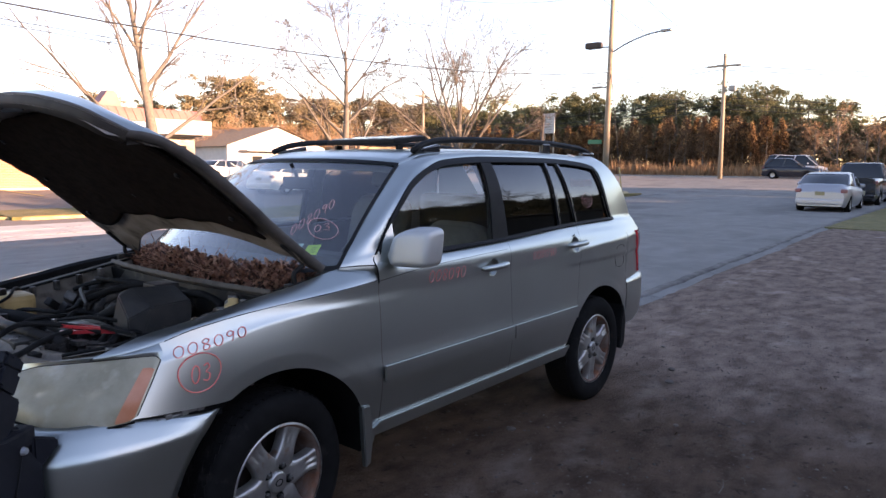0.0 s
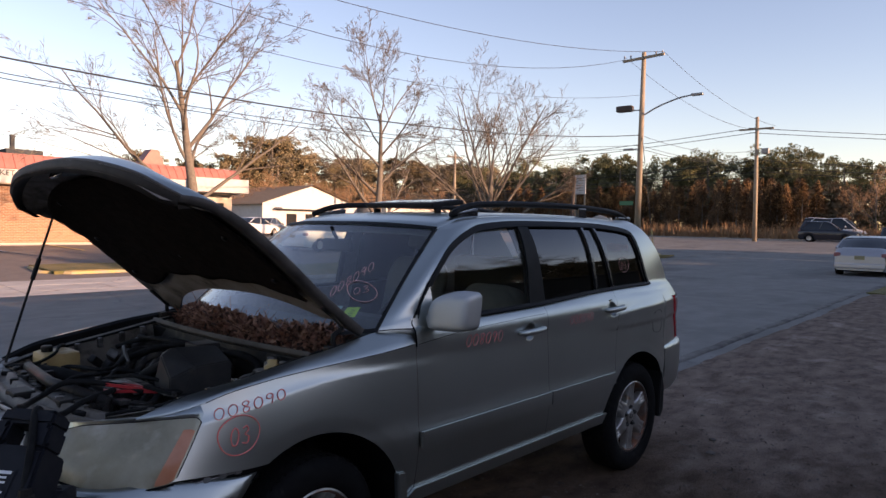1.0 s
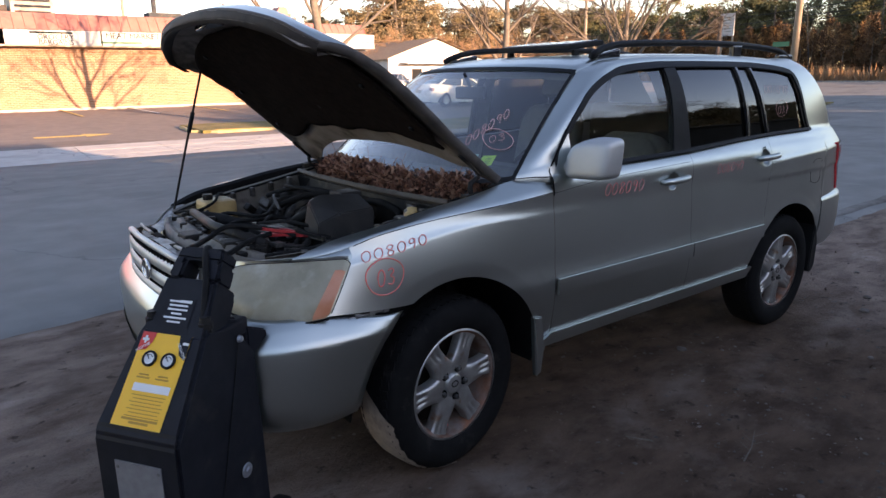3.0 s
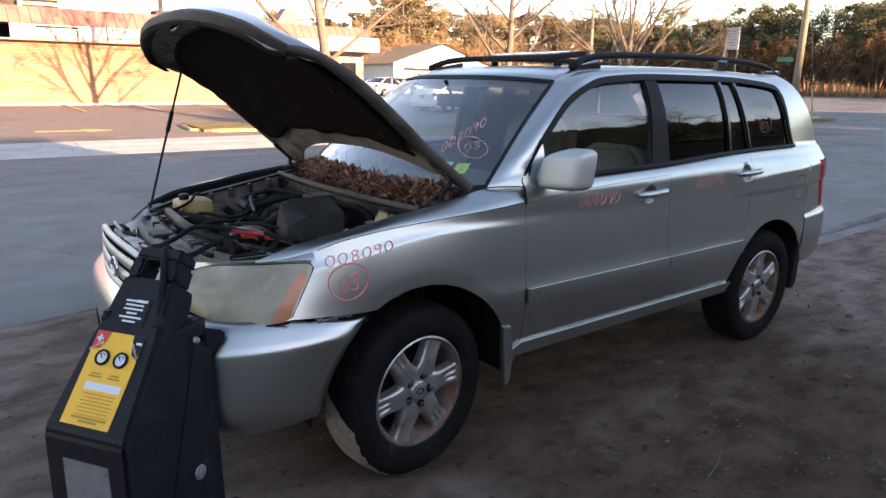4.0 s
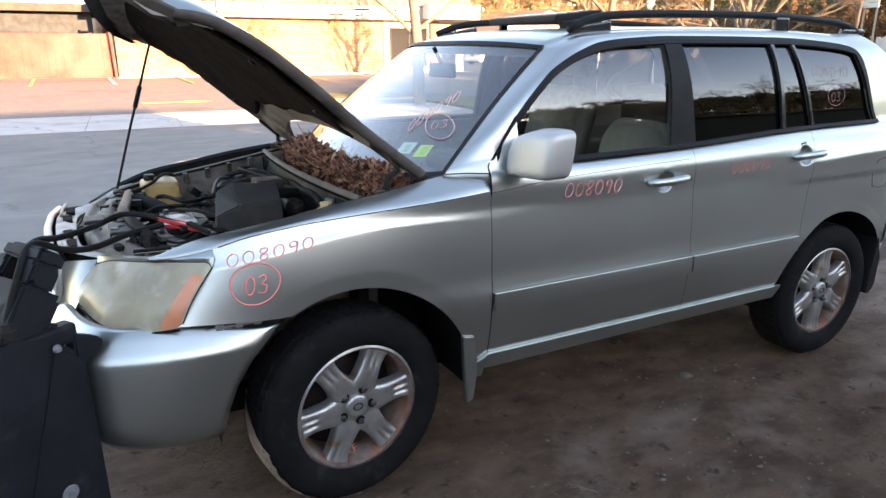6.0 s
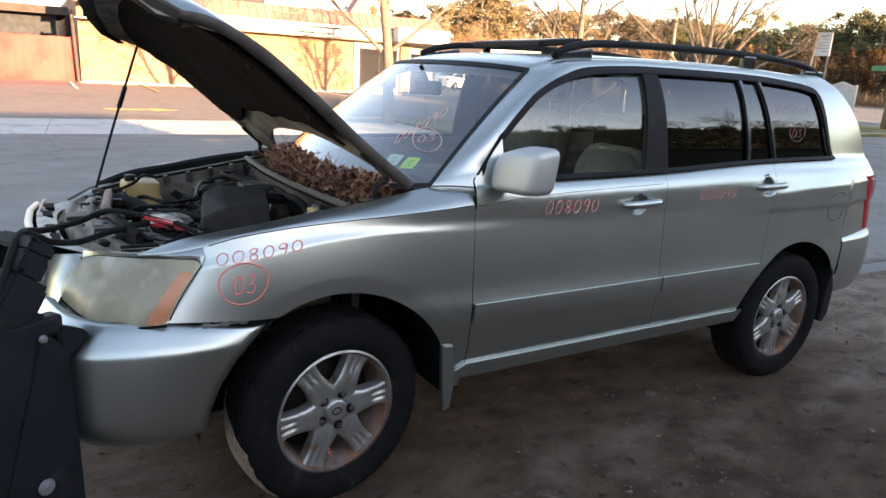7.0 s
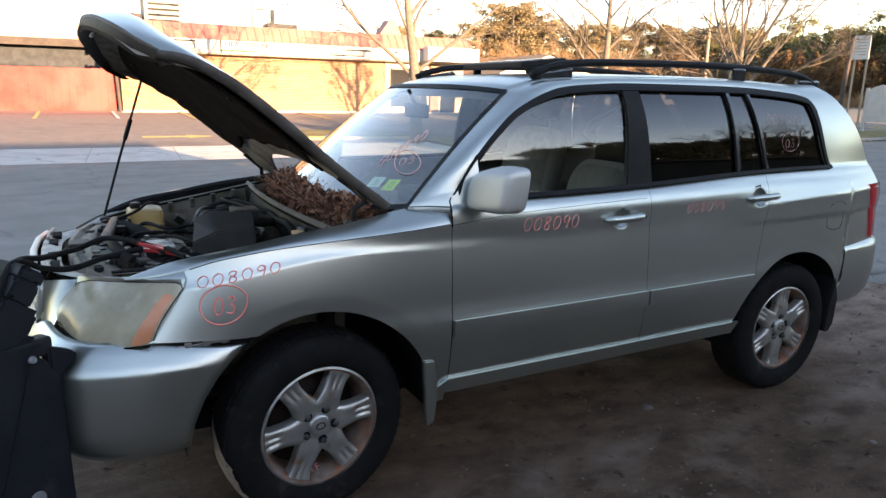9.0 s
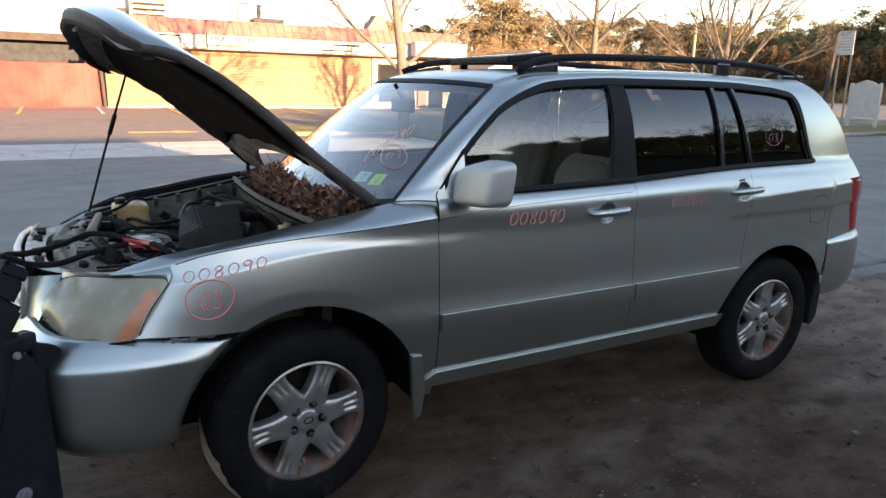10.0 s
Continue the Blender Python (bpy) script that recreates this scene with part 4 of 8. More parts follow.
bare_tree(51, 9.6, 0.2, [(2.2, 170, 0.7, 5.4), (2.6, 350, 0.6, 5.4), (3.0, 80, 0.8, 4.6), (3.3, 200, 0.9, 5.2), (3.6, 20, 0.9, 5.0), (4.0, 140, 1.2, 4.8), (4.4, 330, 1.1, 4.8), (4.9, 250, 1.5, 4.4), (5.4, 60, 1.9, 4.2)],
          "broad leafless tree out of view behind the walk", pose(43.5, -27.0, 0) @ Matrix.Diagonal((2.0, 2.0, 1.9, 1)))


# ---- the silver wagon with its open hood ----
W = 1.826
AX, RX = 0.0, 2.715            # axles
WINDSCREEN = glass("windscreen_glass", (0.84, 0.91, 0.88), clear=1.8)
SIDE_GLASS = glass("side_window_glass", (0.74, 0.79, 0.77), clear=1.55)
DARK_GLASS = glass("privacy_glass", (0.03, 0.032, 0.035), clear=1.2)
HAZE = mat("hazed_headlight_lens", (0.6, 0.54, 0.39), 0.26, 0, (0.42, 0.375, 0.26), 5, (0.7, 0.64, 0.5), 6.0, 0.5, coat=0.35)


def see_through(m, share):
    """Lets a share of the light pass straight through a hazed lens."""
    N, L = m.node_tree.nodes, m.node_tree.links
    t, x = N.new("ShaderNodeBsdfTransparent"), N.new("ShaderNodeMixShader")
    t.inputs[0].default_value = (0.95, 0.92, 0.8, 1)
    x.inputs[0].default_value = share
    L.new(N["Principled BSDF"].outputs[0], x.inputs[1])
    L.new(t.outputs[0], x.inputs[2])
    L.new(x.outputs[0], N["Material Output"].inputs[0])


LENS = mat("hazed_far_lens", (0.41, 0.375, 0.255), 0.4, coat=0.12)
see_through(HAZE, 0.38)
BOWL = mat("dull_lamp_housing", (0.3, 0.29, 0.25), 0.5, 0.4, (0.22, 0.21, 0.18), 9)
AMBER = mat("amber_lens", (0.62, 0.27, 0.16), 0.4, 0, (0.55, 0.2, 0.1), 9, coat=0.15)
RED_LENS = mat("red_tail_lens", (0.4, 0.015, 0.02), 0.2, coat=0.5)
FABRIC = mat("grey_beige_seat_cloth", (0.3, 0.28, 0.25), 0.95, 0, (0.24, 0.22, 0.2), 30, bump=0.001, bscale=400)
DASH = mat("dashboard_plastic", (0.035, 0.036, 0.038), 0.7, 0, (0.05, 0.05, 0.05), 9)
CRAYON = mat("red_crayon", (0.88, 0.2, 0.17), 0.9, 0, (0.75, 0.27, 0.24), 60)
FAINT_CRAYON = mat("faint_red_crayon", (0.85, 0.26, 0.23), 0.9, 0, (0.7, 0.36, 0.33), 40)
PALE_CRAYON = mat("pale_red_crayon", (0.92, 0.55, 0.5), 0.9, 0, (0.8, 0.4, 0.36), 60)

PROFILE = [(0.26, 0.1), (0.36, 0.062), (0.47, 0.03), (0.56, 0.013), (0.64, 0.0035), (0.7, 0.0), (0.735, 0.0005), (0.76, 0.0042), (0.785, 0.0078), (0.82, 0.0098), (0.88, 0.0118), (0.94, 0.0152), (1.0, 0.0202),
           (1.04, 0.0246), (1.1, 0.033), (1.14, 0.041), (1.17, 0.051), (1.2, 0.066), (1.22, 0.079), (1.3, 0.092), (1.4, 0.108), (1.5, 0.131), (1.6, 0.17), (1.66, 0.21), (1.7, 0.27), (1.722, 0.315)]
# lower edges of the two creased shoulders
SHOULDER = [(-0.5, 0.955), (-0.25, 0.992), (-0.046, 1.022), (0.17, 1.036), (0.535, 1.034), (1.0, 1.044)]
HAUNCH = [(2.0, 1.045), (2.2, 1.07), (2.4, 1.09), (2.8, 1.115), (3.3, 1.13), (3.6, 1.135)]


def soft(x, r):
    """max(0, x) with a rounded foot."""
    return 0.5 * (x + math.sqrt(x * x + r * r))


def side_y(x, z):
    y = curve_at(PROFILE, z)
    k = lerp(0.1, 0.6, ease((z - 0.7) / 0.34))
    y += k * max(0.0, -0.2 - x) ** 2 + 0.2 * max(0.0, x - 2.85) ** 2
    fade = ease((1.21 - z) / 0.07)
    # the fender leans in more than the doors
    if x < 0.55:
        y += 0.17 * ease((0.55 - x) / 0.75) * max(0.0, min(z, 1.1) - 0.66) ** 1.7 * fade
    # a creased shoulder over the front fender that dies out along the door
    if x < 1.0 and 0.9 < z < 1.21:
        d = soft(z - curve_at(SHOULDER, x), 0.003)
        y += 0.011 * ease((1.0 - x) / 0.45) * (1 - math.exp(-d / 0.026)) * fade
    # a second one that grows out of the rear door towards the tail lamp
    if x > 2.02 and z > 1.0:
        d = soft(z - curve_at(HAUNCH, x), 0.003)
        y += lerp(0.0, 0.026, ease((x - 2.02) / 0.6)) * (1 - math.exp(-d / 0.034)) - lerp(0.0, 0.013, ease((x - 2.02) / 0.6)) * ease((z - 0.85) / 0.2)
    # the doors stand proud of the glass and turn in under the belt strip
    if x > -0.35 and z > 1.02:
        b = belt(x)
        y -= 0.022 * ease((x + 0.35) / 1.1) * (ease((z - 1.02) / (b - 1.07)) if z <= b - 0.024 else ease(1 - (z - b + 0.024) / 0.04))
    # rolled flares round the wheel openings
    for cx, cz, r, out in ((AX, 0.36, 0.535, 0.0), (RX, 0.352, 0.525, 0.002)):
        d = math.hypot(x - cx, z - cz)
        if z < 1.0 and d < r:
            y -= out * ease((r - d) / 0.022) if out > 0 else -0.085 * (r - d)
    return y


def arch(x, cx, cz, r, low):
    d = r * r - (x - cx) ** 2
    return max(low, cz + math.sqrt(d)) if d > 0 else low


BELT = [(0.5, 1.196), (1.5, 1.212), (2.24, 1.243), (3.1, 1.255), (3.5, 1.245)]
DLO_TOP = [(0.585, 1.235), (0.7, 1.385), (0.862, 1.532), (0.96, 1.588), (1.07, 1.63), (1.18, 1.656), (1.4, 1.673), (1.623, 1.68), (2.32, 1.678), (2.6, 1.666), (2.84, 1.64), (2.905, 1.605), (2.95, 1.5), (3.035, 1.25)]
ROOF_EDGE = [(0.947, 1.64), (1.1, 1.685), (1.3, 1.705), (1.6, 1.716), (2.3, 1.722), (2.9, 1.705), (3.12, 1.68)]


def belt(x):
    return curve_at(BELT, x)


def roof_edge(x):
    z = curve_at(ROOF_EDGE, x)
    return Vector((x, curve_at([(0.94, 0.262), (1.3, 0.3), (2.3, 0.31), (3.15, 0.315)], x), z))


def flip(p, right):
    return (p[0], W - p[1], p[2]) if right else tuple(p)


def panel(xa, xb, zl, zh, nx, nz, right=False, out=0.0, t=0.0):
    """A sheet of the car's side: xa, xb are x at the bottom and top of its two ends; zl, zh give z by x."""
    rows = []
    for i in range(nx + 1):
        row = []
        for k in range(nz + 1):
            v = k / nz
            x = lerp(lerp(xa[0], xa[1], v), lerp(xb[0], xb[1], v), i / nx)
            z = lerp(zl(x), zh(x), v)
            row.append(flip((x, side_y(x, z) - out, z), right))
        rows.append(row)
    bm = grid(rows)
    if t:
        thick(bm, t if not right else -t)
    bmesh.ops.recalc_face_normals(bm, faces=bm.faces[:])
    return bm


car = thing("station_wagon", "silver sport utility wagon with its hood propped open, red crayon numbers", "car")


def car_side(right):
    """Doors, fender, quarter, windows and pillars of one side."""
    R = right
    low = lambda x: 0.475
    # fender with a curled top
    top = lambda x: curve_at([(-0.62, 0.985), (-0.5, 1.008), (-0.445, 1.022), (-0.34, 1.05), (-0.2, 1.068), (-0.038, 1.08), (0.298, 1.102), (0.543, 1.124), (0.57, 1.126)], x)
    fl = lambda x: max(arch(x, AX, 0.36, 0.475, 0.36), lerp(0.78, 0.80, min(1, max(0, (-0.267 - x) / 0.3))) if x < -0.2 else 0)
    part("fender", panel((-0.585, -0.445), (0.543, 0.55), fl, top, 56, 46, R), PAINT, car, smooth=True)
    rows = []
    inner = [(-0.63, 0.19), (-0.5, 0.165), (-0.3, 0.142), (0.0, 0.135), (0.3, 0.14), (0.42, 0.128), (0.57, 0.092)]
    crest = [(-0.63, 0.992), (-0.5, 1.037), (-0.43, 1.052), (-0.244, 1.08), (-0.043, 1.113), (0.178, 1.14), (0.35, 1.172), (0.44, 1.188), (0.57, 1.194)]
    for i in range(49):
        x = lerp(-0.63, 0.55, i / 48)
        z0 = top(x)
        y0 = side_y(x, z0) if x > -0.445 else curve_at([(-0.63, 0.188), (-0.55, 0.136), (-0.445, side_y(-0.445, 1.022))], x)
        yi, zi = max(y0 + 0.006, curve_at(inner, x)), max(z0 + 0.004, curve_at(crest, x))
        rows.append([flip((x, lerp(y0, yi, f) + 0.0025 * (f == 0), lerp(z0, zi, f) - 0.002 * (f == 0) + 0.004 * math.sin(math.pi * f)), R) for f in (0, 0.04, 0.3, 0.6, 0.95)]
                    + [flip((x, yi, zi), R)])
    bm = grid(rows)
    bmesh.ops.recalc_face_normals(bm, faces=bm.faces[:])
    part("fender_top", bm, PAINT, car, smooth=True)
    bm = grid([[r[5], (r[5][0], r[5][1] + (-0.02 if R else 0.02), r[5][2] - 0.012), (r[5][0], r[5][1] + (-0.03 if R else 0.03), r[5][2] - 0.09)] for r in rows])
    part("fender_flange", bm, TRIM, car)
    def door_skin(xa, xb, zl, hole):
        bm = panel(xa, xb, zl, belt, 72, 44, R)
        gone = [f for f in bm.faces if math.hypot(f.calc_center_median().x - hole[0], f.calc_center_median().z - hole[1]) < 0.05]
        bmesh.ops.delete(bm, geom=gone, context="FACES")
        return bm
    part("front_door", door_skin((0.548, 0.555), (1.6015, 1.6035), low, (1.428, 1.088)), PAINT, car, smooth=True)
    rl = lambda x: arch(x, RX, 0.352, 0.462, 0.475)
    part("rear_door", door_skin((1.604, 1.606), (2.36, 2.455), rl, (2.368, 1.14)), PAINT, car, smooth=True)
    ql = lambda x: arch(x, RX, 0.352, 0.462, 0.80 if x > 3.165 else (0.5 if x > 2.75 else 0.475))
    part("quarter_panel", panel((2.3625, 2.4575), (3.57, 3.55), ql, belt, 48, 34, R), PAINT, car, smooth=True)
    part("sill", panel((0.45, 0.545), (2.27, 2.3), lambda x: 0.41, lambda x: 0.4745, 24, 5, R, 0.0012, 0.012), PAINT, car, smooth=False)
    for x in (0.5475, 1.602):
        part("seam", panel((x - 0.006, x - 0.004), (x + 0.007, x + 0.008), low, belt if x > 1 else lambda x: 1.12, 1, 14, R, -0.008), DARK, car)
    part("seam", panel((2.35, 2.445), (2.375, 2.47), rl, belt, 2, 14, R, -0.008), DARK, car)
    # moulding along both doors
    for a, b in ((0.552, 1.597), (1.607, 2.34)):
        part("moulding", panel((a, a), (b, b), lambda x: 0.663, lambda x: 0.735, 16, 4, R, 0.009, 0.014), PAINT, car, smooth=False)
    # pillars and roof rail strip
    rows = []
    for i in range(31):
        f = i / 30
        a = Vector((lerp(0.40, 0.947, f), lerp(0.121, 0.268, f), lerp(1.183, 1.643, f) + 0.021 * math.sin(math.pi * f)))
        xo = curve_at([(0, 0.565), (0.35, 0.735), (0.7, 0.90), (1, 1.06)], f)
        zo = curve_at(DLO_TOP, xo)
        if f < 0.02:
            zo = 1.19
        b = Vector((xo, side_y(xo, zo), zo))
        rows.append([flip(a.lerp(b, g) + Vector((0, -0.018 * min(1, f * 5) * math.sin(math.pi * g), 0.004 * math.sin(math.pi * g))), R) for g in (0, 0.2, 0.4, 0.6, 0.8, 1)])
    for i in range(1, 41):
        x = lerp(1.06, 2.85, i / 40)
        a = roof_edge(x)
        zo = curve_at(DLO_TOP, x)
        b = Vector((x, side_y(x, zo), zo))
        rows.append([flip(a.lerp(b, g) + Vector((0, -0.02 * math.sin(math.pi * g), 0.01 * math.sin(math.pi * g))), R) for g in (0, 0.2, 0.4, 0.6, 0.8, 1)])
    rows.insert(0, [(p[0], p[1] + (-0.004 if R else 0.004), p[2] - 0.04) for p in rows[0]])
    bm = grid(rows)
    bmesh.ops.recalc_face_normals(bm, faces=bm.faces[:])
    part("roof_side", bm, PAINT, car, smooth=True)
    # rear pillar
    rows = []
    for i in range(25):
        f = i / 24
        z = lerp(1.245, 1.712, f)
        x1 = curve_at([(1.24, 3.56), (1.4, 3.44), (1.55, 3.29), (1.68, 3.13), (1.712, 3.1)], z)
        x0 = curve_at([(1.24, 3.03), (1.5, 2.945), (1.6, 2.9), (1.64, 2.84), (1.712, 2.82)], z)
        rows.append([flip((lerp(x0, x1, g), side_y(lerp(x0, x1, g), z) + 0.003, z), R) for g in (0, 0.2, 0.4, 0.6, 0.8, 1)])
    bm = grid(rows)
    bmesh.ops.recalc_face_normals(bm, faces=bm.faces[:])
    part("rear_pillar", bm, PAINT, car, smooth=True)
    # black window frames
    zt = lambda x: curve_at(DLO_TOP, x)
    zg = lambda x: max(belt(x) + 0.02, zt(x) - 0.03)
    zb = lambda x: belt(x) + 0.016
    part("window_frame", panel((0.60, 0.60), (2.925, 2.925), zg, lambda x: max(zt(x), zg(x) + 0.004), 90, 2, R, 0.002, 0.012), TRIM, car, smooth=False)
    part("belt_strip", panel((0.69, 0.69), (3.03, 3.03), lambda x: belt(x) - 0.002, zb, 40, 2, R, 0.004, 0.012), TRIM, car, smooth=False)
    for name, a, b in (("centre_pillar", (1.49, 1.522), (1.641, 1.62)), ("window_bar", (2.234, 2.214), (2.258, 2.239)), ("window_bar", (2.466, 2.376), (2.485, 2.396))):
        part(name, panel(a, b, zb, lambda x: zg(x) - 0.001, 4, 10, R, 0.002, 0.012), BLACK_PAINT if name == "window_bar" else TRIM, car, smooth=False)
    part("window_frame", panel((2.995, 2.868), (3.036, 2.925), zb, lambda x: min(1.61, zt(x)), 4, 12, R, 0.0025, 0.012), TRIM, car, smooth=False)
    for name, a, b, m in (("front_window", (0.615, 0.615), (1.495, 1.525), SIDE_GLASS), ("rear_window", (1.638, 1.617), (2.236, 2.216), DARK_GLASS),
                          ("fixed_window", (2.256, 2.237), (2.468, 2.378), DARK_GLASS), ("quarter_window", (2.483, 2.394), (3.0, 2.875), DARK_GLASS)):
        part(name, panel(a, b, zb, lambda x: zg(x) + 0.004, 28, 12, R, -0.005, 0), m, car, smooth=True)
    # sail behind the mirror
    rows = []
    for i in range(11):
        f = i / 10
        x = lerp(0.56, 0.69, f)
        z1 = max(1.165, min(zt(x) - 0.004, 1.372))
        rows.append([flip((x, lerp(side_y(0.6, 1.19), curve_at(PROFILE, 1.37), (z - 1.16) / 0.21) + lerp(0.012, -0.022, f), z), R) for z in np.linspace(belt(x) - 0.012, max(belt(x), z1), 8)])
    bm = grid(rows)
    bmesh.ops.recalc_face_normals(bm, faces=bm.faces[:])
    part("mirror_sail", bm, PAINT, car, "silver plate carrying the mirror", smooth=True)
    pts = [(0.551, 1.11), (0.553, 1.175), (0.561, 1.212), (0.585, 1.237), (0.64, 1.309), (0.7, 1.387)]
    part("door_gap", tube([flip((x, side_y(x, z) - 0.003, z), R) for x, z in [(p.x, p.y) for p in along(pts, 20)]], 0.0028, 6), DARK, car)
    part("pillar_seam", tube([flip(p, R) for p in ((0.405, 0.119, 1.188), (0.48, lerp(0.119, side_y(0.551, 1.19), 0.5) - 0.004, 1.192), (0.552, side_y(0.551, 1.19) - 0.003, 1.19))], 0.0022, 5), DARK, car)
    pts = [(x, top(x)) for x in np.linspace(-0.43, 0.54, 30)]
    part("crease_line", tube([flip((x, side_y(x, z) - 0.0008, z), R) for x, z in pts], 0.0019, 5), TRIM, car)
    pts = along([(0.557, 1.119), (0.86, 1.148), (1.2, 1.162), (1.58, 1.172)], 30)
    part("crease_line", tube([flip((p.x, side_y(p.x, p.y) - 0.0003, p.y), R) for p in pts], 0.0012, 4), TRIM, car)
    # handles over their dishes
    for x, z, cx in ((1.438, 1.09, 1.428), (2.382, 1.134, 2.368)):
        rows = []
        for r, dep in ((0.06, -0.0008), (0.053, -0.0012), (0.048, 0.004), (0.039, 0.018), (0.022, 0.025), (0.001, 0.027)):
            ring_pts = [(cx + r * math.cos(6.28318 * k / 28), z - 0.002 + 0.92 * r * math.sin(6.28318 * k / 28)) for k in range(28)]
            rows.append([flip((px, side_y(px, pz) + dep, pz), R) for px, pz in ring_pts])
        bm = grid(rows, None, True)
        bmesh.ops.recalc_face_normals(bm, faces=bm.faces[:])
        part("handle_dish", bm, PAINT, car, smooth=True)
        y = side_y(x, z)
        pts = [(x - 0.113, y + 0.002, z - 0.002), (x - 0.1, y - 0.02, z - 0.001), (x - 0.05, y - 0.031, z + 0.001), (x + 0.03, y - 0.033, z + 0.003), (x + 0.09, y - 0.025, z + 0.005), (x + 0.113, y + 0.002, z + 0.004)]
        bm = tube([flip(p, R) for p in along(pts, 16)], [0.010, 0.014, 0.016] + [0.0175] * 11 + [0.016, 0.014, 0.010], 12)
        part("door_handle", bm, PAINT, car, smooth=True)
        if cx < 2:
            part("key_hole", lathe([(0.008, 0.002), (0.007, 0.004), (0.001, 0.004)], 10, m=Matrix.Translation(flip((x + 0.098, y - 0.034, z + 0.005), R)) @ Matrix.Rotation(radians(90 if not R else -90), 4, "X")), TRIM, car)
    # mirror
    rows = []
    for i in range(17):
        v = math.pi * (i / 16 - 0.5)
        row = []
        for k in range(32):
            u = 6.28318 * k / 32
            e = lambda q, p: math.copysign(abs(q) ** p, q)
            px = e(math.cos(v), 0.27) * e(math.cos(u), 0.42)
            py = e(math.cos(v), 0.27) * e(math.sin(u), 0.42)
            pz = e(math.sin(v), 0.34)
            x, y, z = 0.70 + 0.066 * px, -0.066 + 0.094 * py, 1.27 + 0.088 * pz
            x += 0.012 * (z - 1.27) / 0.09 - 0.36 * (y + 0.066)
            y -= 0.022 * max(0.0, py) * max(0.0, pz)
            z -= 0.022 * max(0.0, py) * max(0.0, pz) + 0.014 * (px < 0) * max(0.0, pz) * abs(px)
            row.append(flip((x, y, z), R))
        rows.append(row)
    bm = grid(rows[4:], None, True)
    bmesh.ops.recalc_face_normals(bm, faces=bm.faces[:])
    mirror = part("door_mirror", bm, MIRROR_PAINT, car, "dull silver mirror housing", smooth=True)
    bm = grid([[(p[0], p[1], p[2] - 0.0015) for p in r] for r in rows[:5]], None, True)
    bmesh.ops.recalc_face_normals(bm, faces=bm.faces[:])
    part("mirror_base", bm, MIRROR_PAINT, mirror, smooth=True)
    bm = tube([flip((0.67, -0.02, 1.225), R), flip((0.665, 0.07, 1.22), R)], [0.024, 0.028], 12)
    part("mirror_arm", bm, MIRROR_PAINT, mirror, "short silver arm", smooth=True)
    # wheel wells
    for cx, cz, r in ((AX, 0.36, 0.48), (RX, 0.352, 0.467)):
        rows = []
        for k in range(25):
            a = math.pi * (-0.02 + 1.04 * k / 24)
            x, z = cx + r * math.cos(a), cz + r * math.sin(a)
            y0 = side_y(x, max(z, 0.3)) + 0.004
            rows.append([flip((x, y, z), R) for y in (y0, y0 + 0.03, y0 + 0.14, 0.5)])
        part("wheel_well", grid(rows), DARK, car, smooth=True)
        part("wheel_well_wall", poly([flip((cx + 0.5 * math.cos(math.pi * k / 24), 0.5, cz - 0.02 + 0.5 * math.sin(math.pi * k / 24)), R) for k in range(25)]), DARK, car)
    # mud flaps
    bm = poly([flip((x, 0.004, z), R) for x, z in ((0.425, 0.575), (0.474, 0.57), (0.489, 0.455), (0.49, 0.41), (0.474, 0.30), (0.445, 0.285), (0.436, 0.38), (0.43, 0.47))], Vector((0, -0.03 if R else 0.03, 0)))
    bmesh.ops.bevel(bm, geom=bm.edges[:], offset=0.005, segments=2, affect="EDGES")
    part("mud_flap", bm, PAINT, car, "silver painted mud flap")
    bm = poly([flip((x, 0.012, z), R) for x, z in ((3.1, 0.64), (3.15, 0.5), (3.14, 0.34), (3.1, 0.29), (3.06, 0.3), (3.07, 0.45))], Vector((0, -0.13 if R else 0.13, 0)))
    bmesh.ops.bevel(bm, geom=bm.edges[:], offset=0.006, segments=2, affect="EDGES")
    part("mud_flap", bm, TRIM, car, "black mud flap")
    # headlight
    lo = along([(-0.577, 0.03, 0.796), (-0.688, 0.082, 0.787), (-0.785, 0.19, 0.791), (-0.845, 0.37, 0.803)], 32)
    hi = along([(-0.447, 0.074, 0.986), (-0.55, 0.135, 0.984), (-0.665, 0.26, 0.968), (-0.77, 0.43, 0.945)], 32)
    def lens(u, g, out=0.0):
        """A point of the lens: u from the corner inwards, g upwards."""
        i = min(31, int(u))
        a, b = lo[i].lerp(lo[i + 1], u - i), hi[i].lerp(hi[i + 1], u - i)
        full = 1 - 0.1 * max(0.0, (u - 24) / 8) ** 2.5
        trim = 0.09 * max(0.0, (2.2 - u) / 2.2) ** 2
        n = Vector((-0.5 - u * 0.015, -0.8 + u * 0.015, 0)).normalized()
        return flip(a.lerp(b, lerp(trim, full - trim, g)) + n * (0.03 * math.sin(math.pi * g) + out), R)

    rows = [[lens(u, k / 10) for k in range(11)] for u in [0, 0.4, 0.8, 1.3, 1.8, 2.4] + list(range(3, 33))]
    aim = Vector((-0.93, -0.36, 0.05)).normalized()
    rim = [[flip(p + Vector((0.045, 0.06, 0.0)), R) for p in (lo[i].lerp(hi[i], 0.02), lo[i].lerp(hi[i], 0.5) + Vector((0.06, 0.06, 0)), lo[i].lerp(hi[i], 0.98))] for i in range(33)]
    housing = part("lamp_housing", grid(rim), BOWL, car, "grey lamp housing behind the lens", smooth=True)
    for i, r in ((10, 0.075), (24, 0.068)):
        c = lo[i].lerp(hi[i], 0.46) + Vector((0.05, 0.05, 0.0))
        way = Vector(flip(aim, False)) if not R else Vector((aim.x, -aim.y, aim.z))
